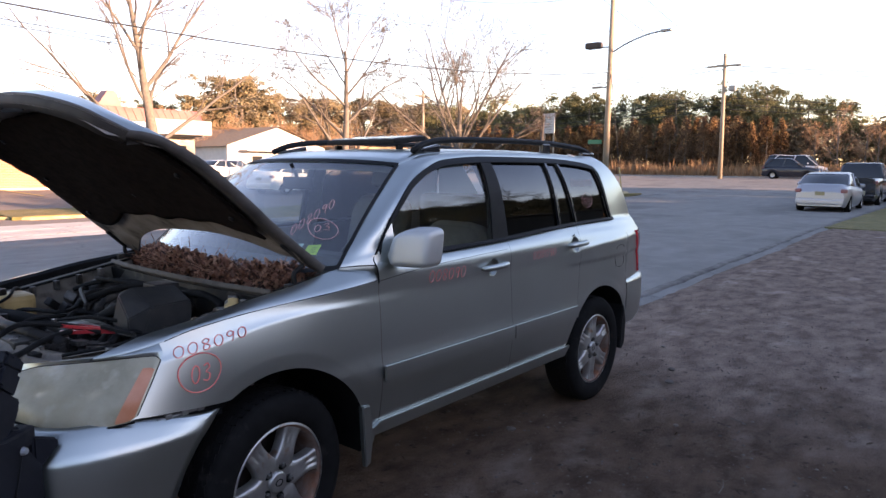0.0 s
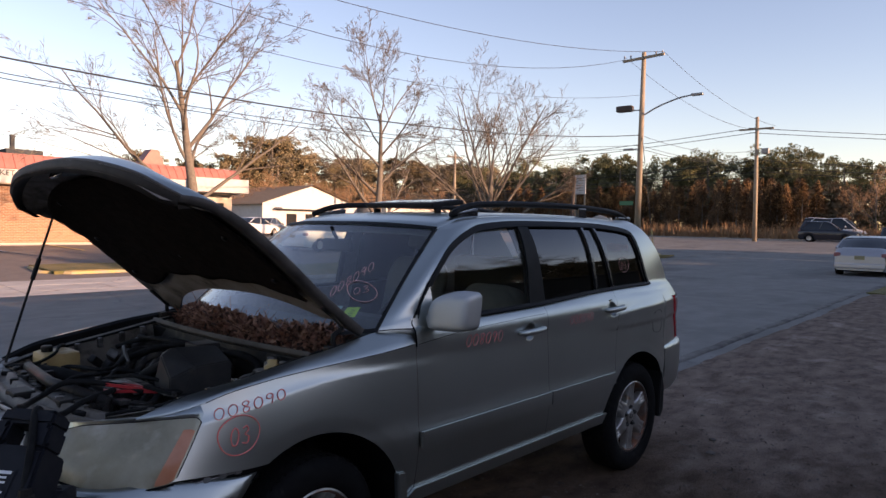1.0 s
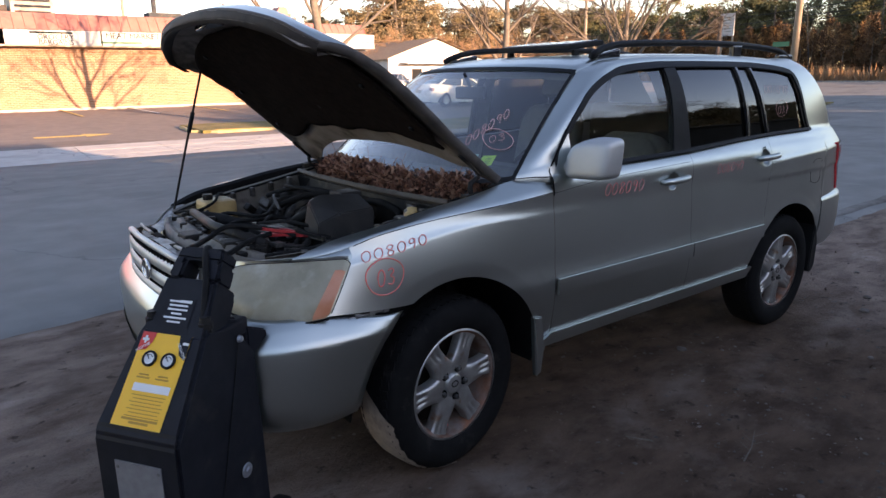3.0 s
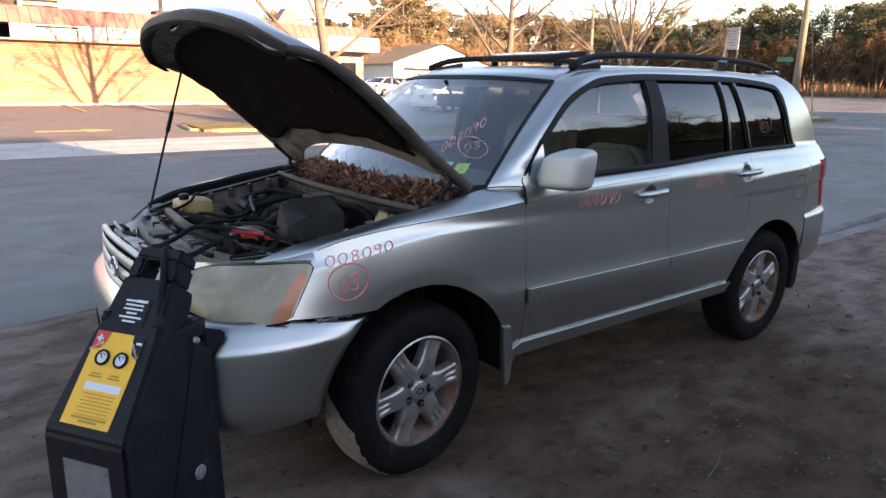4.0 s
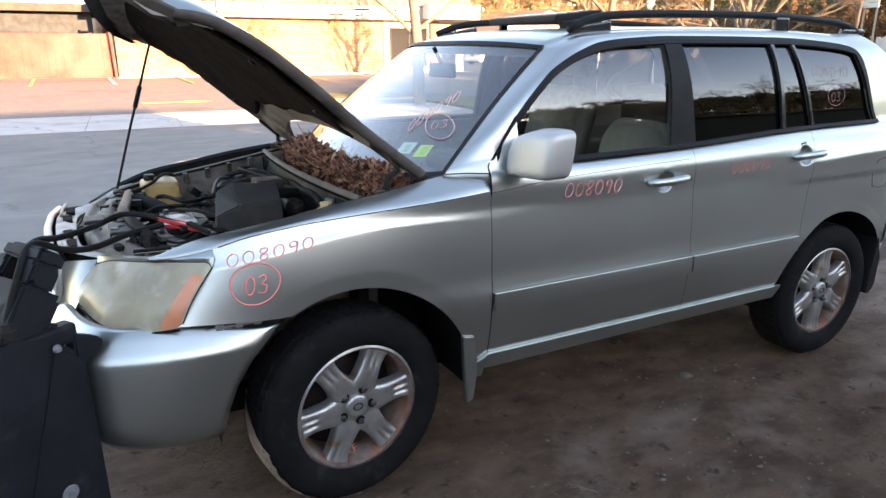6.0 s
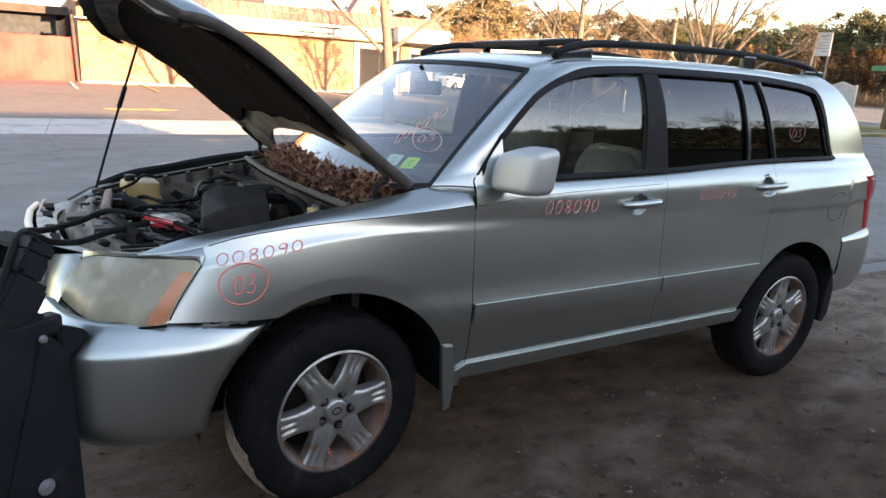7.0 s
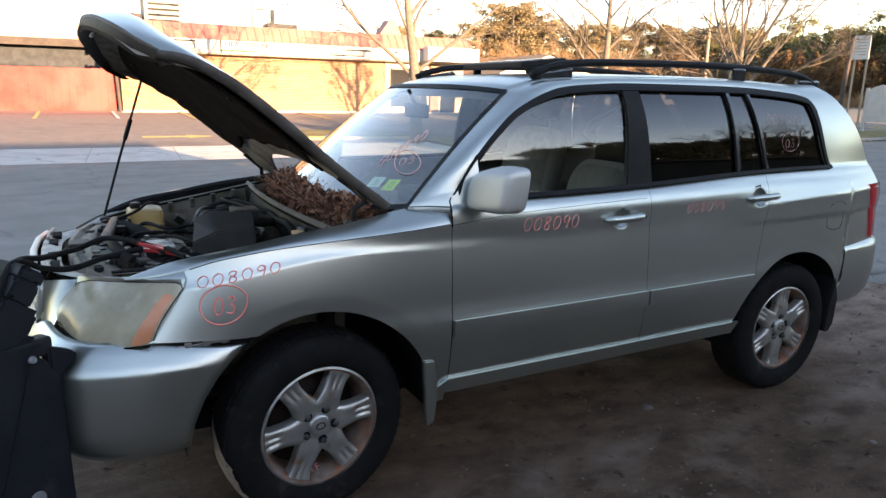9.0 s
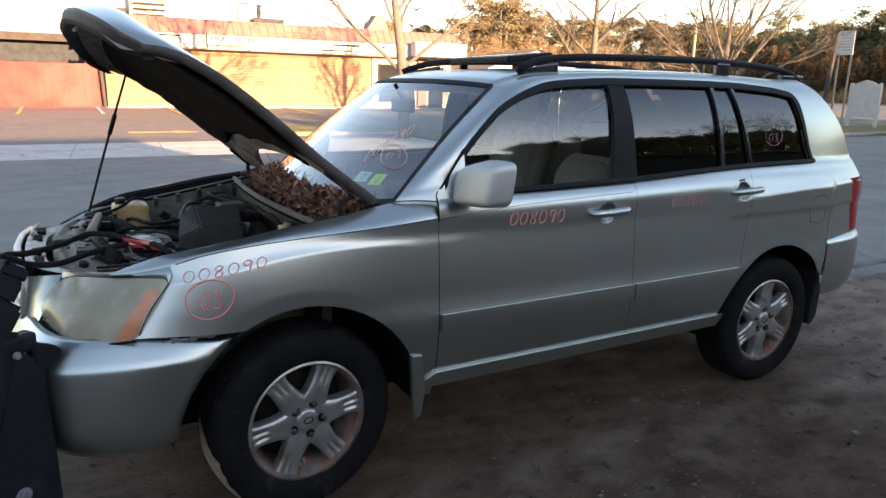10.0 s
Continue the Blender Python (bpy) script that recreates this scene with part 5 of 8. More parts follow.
        m = Matrix.Translation(Vector(flip(c, R))) @ way.to_track_quat("Z", "Y").to_matrix().to_4x4()
        part("lamp_bowl", lathe([(0.012, -0.06), (r * 0.55, -0.045), (r * 0.85, -0.02), (r, 0.0), (r * 1.06, 0.006), (r * 1.1, 0.0)], 28, m=m), CHROME, housing, "round reflector bowl", smooth=True)
        part("bulb", lathe([(0.012, -0.06), (0.012, -0.02), (0.008, -0.012), (0.001, -0.01)], 12, m=m), BOWL, housing)
    lamp = part("headlight", grid(rows), HAZE, car, "large hazed yellowed headlight", smooth=True)
    marker = [[lens(lerp(0.55, lerp(4.6, 3.1, k / 10) - 0.35 * (k < 1), w / 4), lerp(0.035, 0.84, k / 10), 0.0016) for k in range(11)] for w in range(5)]
    part("side_marker", grid(marker), AMBER, lamp, "amber corner lens", smooth=True)
    strip = []
    for i in range(22):
        p = hi[i]
        if p.x > -0.62:
            yy = curve_at([(-0.63, 0.188), (-0.55, 0.136), (-0.445, side_y(-0.445, 1.022))], p.x)
            q = Vector((p.x, max(yy, p.y + 0.002), max(top(p.x) - 0.001, p.z + 0.013)))
            a = p + Vector((0, 0, 0.006))
            strip.append([flip(a.lerp(q, k / 4) + Vector((0, -0.004 * math.sin(math.pi * k / 4), 0)), R) for k in range(5)])
    part("fender_nose", grid(strip), PAINT, car, smooth=True)
    bm = grid([[lens(i, 1.0), flip(hi[i] + Vector((0, 0, 0.012)), R)] for i in range(33)])
    part("headlight_surround", bm, PAINT, lamp, "silver metal round the lens")
    part("headlight_seal", tube([r[10] for r in rows], 0.0018, 6), DARK, lamp)
    part("headlight_seal", tube(rows[0], 0.002, 6), DARK, lamp)
    part("headlight_seal", tube([flip(p, R) for p in lo], 0.004, 6), DARK, lamp)
    part("headlight_seal", tube([flip(l + (h - l) * g, R) for g, l, h in [(k / 6, lo[32], hi[32]) for k in range(7)]], 0.003, 6), DARK, lamp)
    # tail light
    rows = []
    for i in range(7):
        z = lerp(0.822, 1.15, i / 6)
        x0 = curve_at([(0.82, 3.485), (0.95, 3.46), (1.08, 3.42), (1.16, 3.385)], z)
        rows.append([flip(p, R) for p in ((x0, side_y(x0, z) - 0.001, z), (x0 + 0.012, side_y(x0, z) - 0.007, z), (3.575, side_y(3.57, z) - 0.004, z), (3.65, 0.2, z), (3.71, 0.36, z))])
    part("tail_light", grid(rows), RED_LENS, car, "red tail light", smooth=True)
    # roof rail
    pts = [(1.10, 0.315, 1.712), (1.2, 0.33, 1.75), (1.36, 0.34, 1.775), (1.8, 0.35, 1.79), (2.4, 0.352, 1.793), (2.85, 0.35, 1.775), (3.05, 0.345, 1.75), (3.16, 0.34, 1.70)]
    rail = part("roof_rail", tube([flip(p, R) for p in along(pts, 40)], 0.018, 8), TRIM, car, "black roof rail", smooth=True)
    for x, x2 in ((1.12, 1.34), (2.42, 2.52), (2.98, 3.17)):
        z2 = curve_at([(p[0], p[2]) for p in pts], (x + x2) / 2)
        bm = box(x, 0.326, 1.70, x2, 0.358, z2 - 0.004, bevel=0.01)
        if x < 2:
            for v in bm.verts:
                v.co.z = min(v.co.z, lerp(1.715, z2 + 0.012, ease((v.co.x - x + 0.01) / (x2 - x))))
        if R:
            bmesh.ops.scale(bm, vec=(1, -1, 1), verts=bm.verts[:])
            bmesh.ops.translate(bm, vec=(0, W, 0), verts=bm.verts[:])
        part("rail_foot", bm, BLACK_PAINT, rail, "glossy black rail foot")


for right in (False, True):
    car_side(right)

# roof sheet
rows = []
for i in range(31):
    x = lerp(0.947, 3.12, i / 30)
    e = roof_edge(x)
    row = []
    for k in range(21):
        f = k / 20 * 2 - 1
        y = lerp(e.y, W - e.y, k / 20)
        row.append((x - 0.12 * (1 - f * f) * (1 - i / 30) ** 4, y, e.z + 0.022 * (1 - f ** 4) * (1 if i else 0.9)))
    rows.append(row)
part("roof", thick(grid(rows), -0.02), PAINT, car, smooth=True)
part("headlining", grid([[(p[0], p[1], p[2] - 0.05) for p in r[1:-1]] for r in rows]), FABRIC, car)


def screen(f, g, inset=0.0):
    """A point of the windscreen: f up, g across from left to right."""
    l = Vector((lerp(0.40, 0.947, f), lerp(0.125, 0.275, f), lerp(1.18, 1.645, f)))
    c = 1 - (2 * g - 1) ** 2
    s = min(1.0, abs(2 * g - 1))
    bow = lerp(0.21, 0.12, f) * (1 - s ** 2.2)
    return Vector((l.x - bow + inset, lerp(l.y, W - l.y, g), l.z + lerp(-0.05, 0.022, f) * (1 - s ** 3) + 0.02 * math.sin(math.pi * f)))


part("windscreen", grid([[screen(f, g) for g in np.linspace(0, 1, 25)] for f in np.linspace(0, 1, 17)]), WINDSCREEN, car, smooth=True)
for g0, g1, f0, f1 in ((-0.004, 0.0085, 0, 1), (0.9915, 1.004, 0, 1), (0, 1, 0.965, 1.0), (0, 1, 0, 0.03)):
    part("windscreen_seal", grid([[screen(f, g, -0.004) + Vector((0, 0, 0.003)) for g in np.linspace(g0, g1, 25)] for f in np.linspace(f0, f1, 17)]), TRIM, car, smooth=True)

# tailgate
rows = []
for x, z, y in ((3.13, 1.69, 0.33), (3.3, 1.55, 0.29), (3.46, 1.4, 0.25), (3.59, 1.25, 0.22), (3.68, 1.1, 0.2), (3.72, 0.85, 0.19)):
    rows.append([(x + 0.09 * (1 - (2 * g - 1) ** 2), lerp(y, W - y, g), z) for g in np.linspace(0, 1, 13)])
part("tailgate", grid(rows[2:]), PAINT, car, smooth=True)
part("rear_screen", grid(rows[:3]), DARK_GLASS, car, smooth=True)
prof = [(0.815, 0.06), (0.80, 0.01), (0.77, 0.0), (0.62, 0.0), (0.5, 0.015), (0.44, 0.05)]
plan = [(3.165, 0.02), (3.3, 0.03), (3.53, 0.065), (3.67, 0.15), (3.75, 0.32), (3.81, 0.6), (3.82, 0.913)]
plan = plan + [(x, W - y) for x, y in plan[-2::-1]]
rows = []
for z, inset in prof:
    row = []
    for p in along(plan, 48):
        d = (Vector((1.6, W / 2)) - p)
        d.x *= 0.3
        row.append((p.x + d.normalized().x * inset, p.y + d.normalized().y * inset, z))
    rows.append(row)
part("rear_bumper", grid(rows), PAINT, car, smooth=True)

# front bumper
front = [(-0.42, 0.0), (-0.6, 0.002), (-0.73, 0.03), (-0.835, 0.09), (-0.91, 0.22), (-0.955, 0.44), (-0.98, 0.68), (-0.99, 0.913)]
rows = []
for z, inset in ((0.80, 0.085), (0.79, 0.065), (0.765, 0.042), (0.735, 0.018), (0.715, 0.004), (0.70, 0.0), (0.66, -0.001), (0.58, 0.0), (0.5, 0.005), (0.44, 0.018), (0.40, 0.045), (0.375, 0.10)):
    ze = z - 0.045 * max(0.0, min(1.0, (z - 0.7) / 0.1))
    xt = -math.sqrt(max(0.01, 0.475 ** 2 - (ze - 0.36) ** 2))
    first = (xt, 0.012)
    half = [first] + [p for p in front if p[0] < xt - 0.06]
    full = half + [(x, W - y) for x, y in half[-2::-1]]
    row = []
    for p in along(full, 72):
        d = Vector((0.0, W / 2)) - p
        d = Vector((max(0.0, (-p.x - 0.45)) * 2.2, d.y * 0.6)).normalized()
        end = max(0.0, min(1.0, (p.x + 0.66) / 0.36))
        end = end * end * (3 - 2 * end)
        drop = 0.045 * end * max(0.0, min(1.0, (z - 0.7) / 0.1))
        q = inset * (1 - 0.75 * end) if z > 0.7 else inset
        row.append((p.x + d.x * q, p.y + d.y * q, z - drop))
    rows.append(row)
bumper = part("front_bumper", thick(grid(rows), -0.006), PAINT, car, smooth=True)
# lower intake and fog lamp recess
for a, b in ((13, 59),):
    inner = []
    first_in = min(i for i, p in enumerate(rows[7]) if p[0] < -0.9)
    for r in rows[8:11]:
        inner.append([(p[0] - 0.012, lerp(p[1], W / 2, -0.012), p[2]) for p in r[first_in:73 - first_in]])
    part("intake", grid(inner), DARK, bumper, "black lower intake", smooth=True)

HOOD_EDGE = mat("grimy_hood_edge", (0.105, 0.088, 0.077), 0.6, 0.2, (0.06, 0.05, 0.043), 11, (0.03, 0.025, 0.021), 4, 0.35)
NOSE_UNDER = mat("dark_hood_nose", (0.028, 0.022, 0.019), 0.7, 0.1, (0.05, 0.04, 0.034), 14, (0.012, 0.01, 0.009), 6, 0.4)
# hood: a crowned sheet with a turned-down nose, standing open on its hinges
HOOD_AT, LEAN = Vector((0.335, 0.0, 1.20)), radians(39)
HOOD_D, HOOD_N = Vector((-math.cos(LEAN), 0, math.sin(LEAN))), Vector((math.sin(LEAN), 0, math.cos(LEAN)))


def hood_point(v, g, depth=0.0, inset=0.0):
    """v: 0 at the rear edge, 1 at the nose; g: 0 left to 1 right; depth under the outer skin."""
    s = (2 * g - 1)
    q = abs(s)
    half = curve_at([(0, 0.775), (0.3, 0.77), (0.65, 0.757), (0.85, 0.742), (1, 0.715)], v) - inset
    a0 = 0.235 * (1 - q ** 2.6)
    a1 = curve_at([(0, 1.215), (0.3, 1.207), (0.55, 1.182), (0.75, 1.14), (0.88, 1.095), (0.96, 1.035), (1, 0.965)], q)
    a = lerp(a0, a1 - inset, v)
    c = lerp(0.03 + 0.02 * math.sin(math.pi * min(1, a / 1.2)), curve_at([(0, 0), (0.27, -0.006), (0.5, 0.004), (0.7, 0.004), (0.82, -0.012), (0.92, -0.034), (1.0, -0.062)], a), q ** 2.6)
    c -= 0.1 * max(0.0, (v - 0.86) / 0.14) ** 2 * (1 - 0.75 * q ** 3)
    y = W / 2 + s * half
    c -= 0.055 * (y - 0.15) / 1.52
    return HOOD_AT + HOOD_D * a + HOOD_N * (c - depth) + Vector((0, y, 0))


G33, V29 = np.linspace(0, 1, 41), np.linspace(0, 1, 33)
hood = part("hood", grid([[hood_point(v, g) for g in G33] for v in V29]), PAINT, car, "silver hood propped open", smooth=True)
HOOD_INNER = mat("dusty_hood_panel", (0.34, 0.29, 0.25), 0.65, 0.2, (0.24, 0.2, 0.165), 8, (0.1, 0.078, 0.06), 6, 0.4)


def inner_depth(v, g):
    """The pressed inner panel: flanges at the rim, ribs that fan out from the latch."""
    e = min(g, 1 - g) * 1.5
    d = 0.034 + 0.012 * math.sin(math.pi * g)
    d -= 0.014 * math.exp(-((e - 0.1) / 0.03) ** 2)
    d += 0.012 * math.exp(-((v - 0.1) / 0.05) ** 2) * (0.6 + 0.4 * math.cos(g * 25))
    return d + 0.01 * math.exp(-((v - 0.93) / 0.03) ** 2)


part("hood_inner_panel", grid([[hood_point(v, g, inner_depth(v, g), 0.012) for g in G33] for v in V29]), HOOD_INNER, hood, "bare dusty inner panel", smooth=True)
for gg in (0.0, 1.0):
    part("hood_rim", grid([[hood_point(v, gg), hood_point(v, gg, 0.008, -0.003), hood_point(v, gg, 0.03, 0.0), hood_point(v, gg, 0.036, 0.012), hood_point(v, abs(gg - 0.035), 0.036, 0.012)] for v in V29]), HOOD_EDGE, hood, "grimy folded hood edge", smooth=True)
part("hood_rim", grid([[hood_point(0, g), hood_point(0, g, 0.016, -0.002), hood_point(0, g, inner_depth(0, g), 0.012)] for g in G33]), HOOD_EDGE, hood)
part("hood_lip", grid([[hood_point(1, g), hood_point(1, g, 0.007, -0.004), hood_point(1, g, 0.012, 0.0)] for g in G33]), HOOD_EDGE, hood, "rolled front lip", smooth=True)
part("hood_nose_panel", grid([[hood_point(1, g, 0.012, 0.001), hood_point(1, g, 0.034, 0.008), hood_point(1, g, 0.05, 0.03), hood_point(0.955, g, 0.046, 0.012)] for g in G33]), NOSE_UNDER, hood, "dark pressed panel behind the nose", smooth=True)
# pale dishes stand for light showing through holes in the panel
for g, w in ((0.055, 0.035), (0.16, 0.05), (0.3, 0.055), (0.7, 0.055), (0.84, 0.05), (0.945, 0.035)):
    hole = [[hood_point(0.955 + 0.022 * b, g + w * a, 0.0515 + 0.004 * (abs(a) > 0.9 or abs(b) > 0.9)) for a in (-1, -0.8, 0, 0.8, 1)] for b in (-1, -0.7, 0, 0.7, 1)]
    part("pressed_recess", grid(hole), HOOD_INNER, hood, smooth=True)


def liner_point(k, g):
    q = abs(2 * g - 1)
    rear = 0.15 + 0.2 * max(0.0, q - 0.72) ** 2 / 0.078 * (1.0 if g > 0.5 else 0.35) + 0.018 * math.sin(11 * g) + 0.008 * math.sin(37 * g)
    v = lerp(rear, 0.85 - 0.06 * q ** 4, k)
    sag = 0.014 * math.sin(math.pi * g) + 0.006 * noise.noise((k * 7, g * 6, 0)) + 0.004 * noise.noise((k * 16, g * 14, 4))
    return hood_point(v, lerp(0.045, 0.955, g), 0.052 + sag)


part("hood_liner", thick(grid([[liner_point(k, g) for g in G33] for k in np.linspace(0, 1, 33)]), 0.01), LINER, hood, "black felt hood liner", smooth=True)
for v, g in ((0.3, 0.1), (0.3, 0.5), (0.3, 0.9), (0.55, 0.12), (0.55, 0.88), (0.78, 0.2), (0.78, 0.5), (0.78, 0.8)):
    c, up = hood_point(v, g, 0.072), HOOD_N * -1
    part("liner_clip", lathe([(0.014, -0.004), (0.012, 0.002), (0.001, 0.004)], 10, m=Matrix.Translation(c) @ up.to_track_quat("Z", "Y").to_matrix().to_4x4()), TRIM, hood)
# pressed openings and the striker behind the nose
LATCH = Matrix.Translation(hood_point(0.935, 0.5, 0.05)) @ Matrix((HOOD_D, (0, 1, 0), -HOOD_N)).transposed().to_4x4()
for y0, y1 in ((-0.34, -0.13), (0.13, 0.34), (-0.09, 0.09)):
    part("panel_opening", box(-0.035, y0, -0.004, 0.025, y1, 0.003, bevel=0.003, m=LATCH), DARK, hood)
part("latch_plate", box(-0.05, -0.1, -0.002, 0.04, 0.1, 0.006, bevel=0.004, m=LATCH), CAST, hood)
part("latch_loop", tube(along([LATCH @ Vector(p) for p in ((0, -0.04, 0.0), (0, -0.036, 0.05), (0, 0.036, 0.05), (0, 0.04, 0.0))], 14), 0.007, 8), CHROME, hood, smooth=True)
prop = part("prop_rod", tube([(-0.64, 1.54, 0.98), (-0.545, 1.57, 1.27), (-0.404, 1.625, 1.675)], 0.006, 8), TRIM, car)
part("prop_grip", tube([(-0.513, 1.583, 1.36), (-0.478, 1.597, 1.46)], 0.011, 8), TRIM, prop)


# wheels
def wheel(at, dirt, turn):
    hub = thing("wheel", "worn black tyre on a six spoke alloy wheel", "")
    del hub["label"]
    hub.parent = car
    hub.matrix_basis = at
    tyre_prof = [(0.238, -0.085), (0.246, -0.1), (0.275, -0.112), (0.318, -0.114), (0.348, -0.103), (0.361, -0.088), (0.367, -0.05), (0.3685, 0), (0.367, 0.05), (0.361, 0.088),
                 (0.348, 0.103), (0.318, 0.114), (0.275, 0.112), (0.246, 0.1), (0.238, 0.085)]
    part("tyre", lathe(tyre_prof, 72), RUBBER, hub, "worn black tyre", smooth=True)
    bm = bmesh.new()
    for r, zz, in ((0.368, -0.065), (0.3695, -0.025), (0.3695, 0.025), (0.368, 0.065)):
        for k in range(60):
            a = 6.28318 * k / 60 + (0.03 if zz > 0 else 0)
            box(-0.017, -0.013, -0.004, 0.017, 0.013, 0.0015, bm, m=Matrix.Rotation(a, 4, "Z") @ Matrix.Translation((r, 0, zz)) @ Matrix.Rotation(1.5708, 4, "Y") @ Matrix.Rotation(0.3, 4, "Z") @ Matrix.Rotation(1.5708, 4, "Z"))
    part("tread", bm, RUBBER, hub, "worn tread blocks")
    if dirt is DUSTY:
        rows = []
        for a in np.linspace(2.85, 4.7, 48):
            top = lerp(-0.07, 0.101, ease((a - 2.85) / 0.5)) + 0.003 * math.sin(a * 31) + 0.002 * math.sin(a * 67)
            zs = [min(z, top) for z in (-0.095, -0.05, 0.0, 0.05, 0.075, top)]
            rs = [0.0075 + curve_at([(-0.103, 0.349), (-0.09, 0.36), (-0.05, 0.367), (0, 0.3685), (0.05, 0.367), (0.09, 0.36), (0.103, 0.349)], z) for z in zs]
            rows.append([(q * math.cos(a), q * math.sin(a), z) for q, z in zip(rs, zs)])
        part("mud_cake", grid(rows), DUSTY, hub, "dried tan mud on the tread", smooth=True)
    rim = part("rim", lathe([(0.2, -0.09), (0.205, 0.06), (0.212, 0.075), (0.223, 0.085), (0.227, 0.092), (0.222, 0.096), (0.212, 0.09), (0.204, 0.075), (0.196, 0.02), (0.19, -0.06)], 64), RUST, hub, "rust-stained rim", smooth=True)
    part("rim_lip", lathe([(0.218, 0.098), (0.226, 0.096), (0.229, 0.09)], 64), ALLOY, hub, smooth=True)
    part("brake_disc", lathe([(0.001, -0.02), (0.15, -0.02), (0.15, -0.04), (0.19, -0.045), (0.2, -0.08)], 40), BRAKE, hub, smooth=True)
    for k in range(6):
        rows = []
        for i in range(15):
            f = i / 14
            r = lerp(0.055, 0.211, f)
            w = curve_at([(0, 0.062), (0.12, 0.053), (0.3, 0.044), (0.6, 0.039), (0.85, 0.041), (1, 0.05)], f)
            z = curve_at([(0, 0.078), (0.3, 0.084), (0.7, 0.081), (1, 0.084)], f)
            cut = 0.005 * ease((f - 0.55) / 0.1) * ease((0.97 - f) / 0.06)
            rows.append([(r, -w * 1.04, z - 0.045), (r, -w, z - 0.008), (r, -w * 0.88, z), (r, -w * 0.46, z), (r, -w * 0.38, z - cut), (r, -w * 0.2, z - cut), (r, -w * 0.12, z), (r, w * 0.12, z), (r, w * 0.2, z - cut), (r, w * 0.38, z - cut), (r, w * 0.46, z), (r, w * 0.88, z), (r, w, z - 0.008), (r, w * 1.04, z - 0.045)])
        bm = grid(rows)
        bm.transform(Matrix.Rotation(radians(60 * k + turn), 4, "Z"))
        part("spoke", bm, ALLOY, hub, smooth=True)
    part("hub_face", lathe([(0.001, 0.072), (0.04, 0.072), (0.08, 0.078), (0.088, 0.07), (0.09, 0.04)], 36), ALLOY, hub, smooth=True)
    part("hub_cap", lathe([(0.001, 0.088), (0.032, 0.087), (0.04, 0.084), (0.043, 0.07)], 28), ALLOY, hub, "round centre cap", smooth=True)
    part("cap_emblem", tube([(0.017 * math.cos(a), 0.012 * math.sin(a), 0.0885) for a in np.linspace(0, 6.2832, 21)], 0.002, 5), DARK, hub)
    for k in range(5):
        m = Matrix.Rotation(radians(72 * k + turn - 12), 4, "Z") @ Matrix.Translation((0.063, 0, 0))
        part("lug_pocket", lathe([(0.001, 0.079), (0.0155, 0.0792), (0.0175, 0.08), (0.019, 0.076)], 16, m=m), DARK, hub)
        part("lug_nut", lathe([(0.001, 0.094), (0.007, 0.094), (0.0105, 0.089), (0.0115, 0.07)], 6, m=m), CAST, hub)
    for ob in hub.children:
        if ob.name.split(".")[0] not in ("tyre", "tread", "mud_cake"):
            ob.data.transform(Matrix.Diagonal((1.07, 1.07, 1, 1)))
    return hub


STEER = 7.0
left_front = wheel(pose(AX - 0.005, 0.05 + 0.09, 0.365, 90, 0, STEER), DUSTY, 5)
words("LF", 0.042, Matrix.Translation((-0.004, -0.206, 0.034)) @ Matrix.Rotation(radians(-40), 4, "X") @ Matrix.Rotation(radians(12), 4, "Z"), CRAYON, left_front)
wheel(pose(RX, 0.05 + 0.09, 0.362, 90, 0, 0), RUBBER, 27)
wheel(pose(AX, W - 0.14, 0.365, -90, 0, STEER), DUSTY, 5)
wheel(pose(RX, W - 0.14, 0.362, -90, 0, 0), RUBBER, 27)
part("floor_pan", box(-0.45, 0.3, 0.33, 3.4, W - 0.3, 0.42), DARK, car)
part("floor_pan", box(0.5, 0.16, 0.36, 2.25, W - 0.16, 0.45), DARK, car)


# ---- engine bay, cabin and details of the wagon ----
ENGINE = mat("sooty_engine_plastic", (0.009, 0.009, 0.0095), 0.55, 0, (0.02, 0.018, 0.016), 12, (0.07, 0.06, 0.048), 8, 0.28, spec=0.18)
AIRBOX = mat("dusty_grey_plastic", (0.02, 0.02, 0.0205), 0.6, 0, (0.03, 0.029, 0.027), 12, (0.055, 0.048, 0.04), 7, 0.3, spec=0.2)
TANK = mat("yellowed_tank", (0.5, 0.35, 0.15), 0.5, 0, (0.38, 0.26, 0.1), 9, (0.18, 0.12, 0.06), 6, 0.4)
HOSE = mat("black_hose", (0.008, 0.008, 0.008), 0.8, 0, (0.014, 0.014, 0.014), 20, spec=0.15)
DUSTY_STEEL = mat("dusty_bay_steel", (0.2, 0.178, 0.15), 0.7, 0.15, (0.13, 0.112, 0.092), 9, (0.045, 0.038, 0.03), 7, 0.4)
PALE_METAL = mat("pale_painted_steel", (0.36, 0.35, 0.33), 0.5, 0.3, (0.2, 0.19, 0.17), 18, (0.07, 0.06, 0.05), 9, 0.4)
RED_PLASTIC = mat("red_clamp_plastic", (0.5, 0.03, 0.035), 0.4, 0, (0.4, 0.025, 0.03), 20)
LEAF = leafy("dead_oak_leaves", ((0.035, 0.017, 0.012), (0.18, 0.068, 0.04), (0.095, 0.038, 0.024), (0.24, 0.1, 0.058), (0.36, 0.2, 0.13)))
PAPER_GREEN = mat("lime_sticker", (0.45, 0.7, 0.06), 0.7)
PAPER_PALE = mat("pale_green_sticker", (0.45, 0.6, 0.52), 0.7)

rng = random.Random(21)
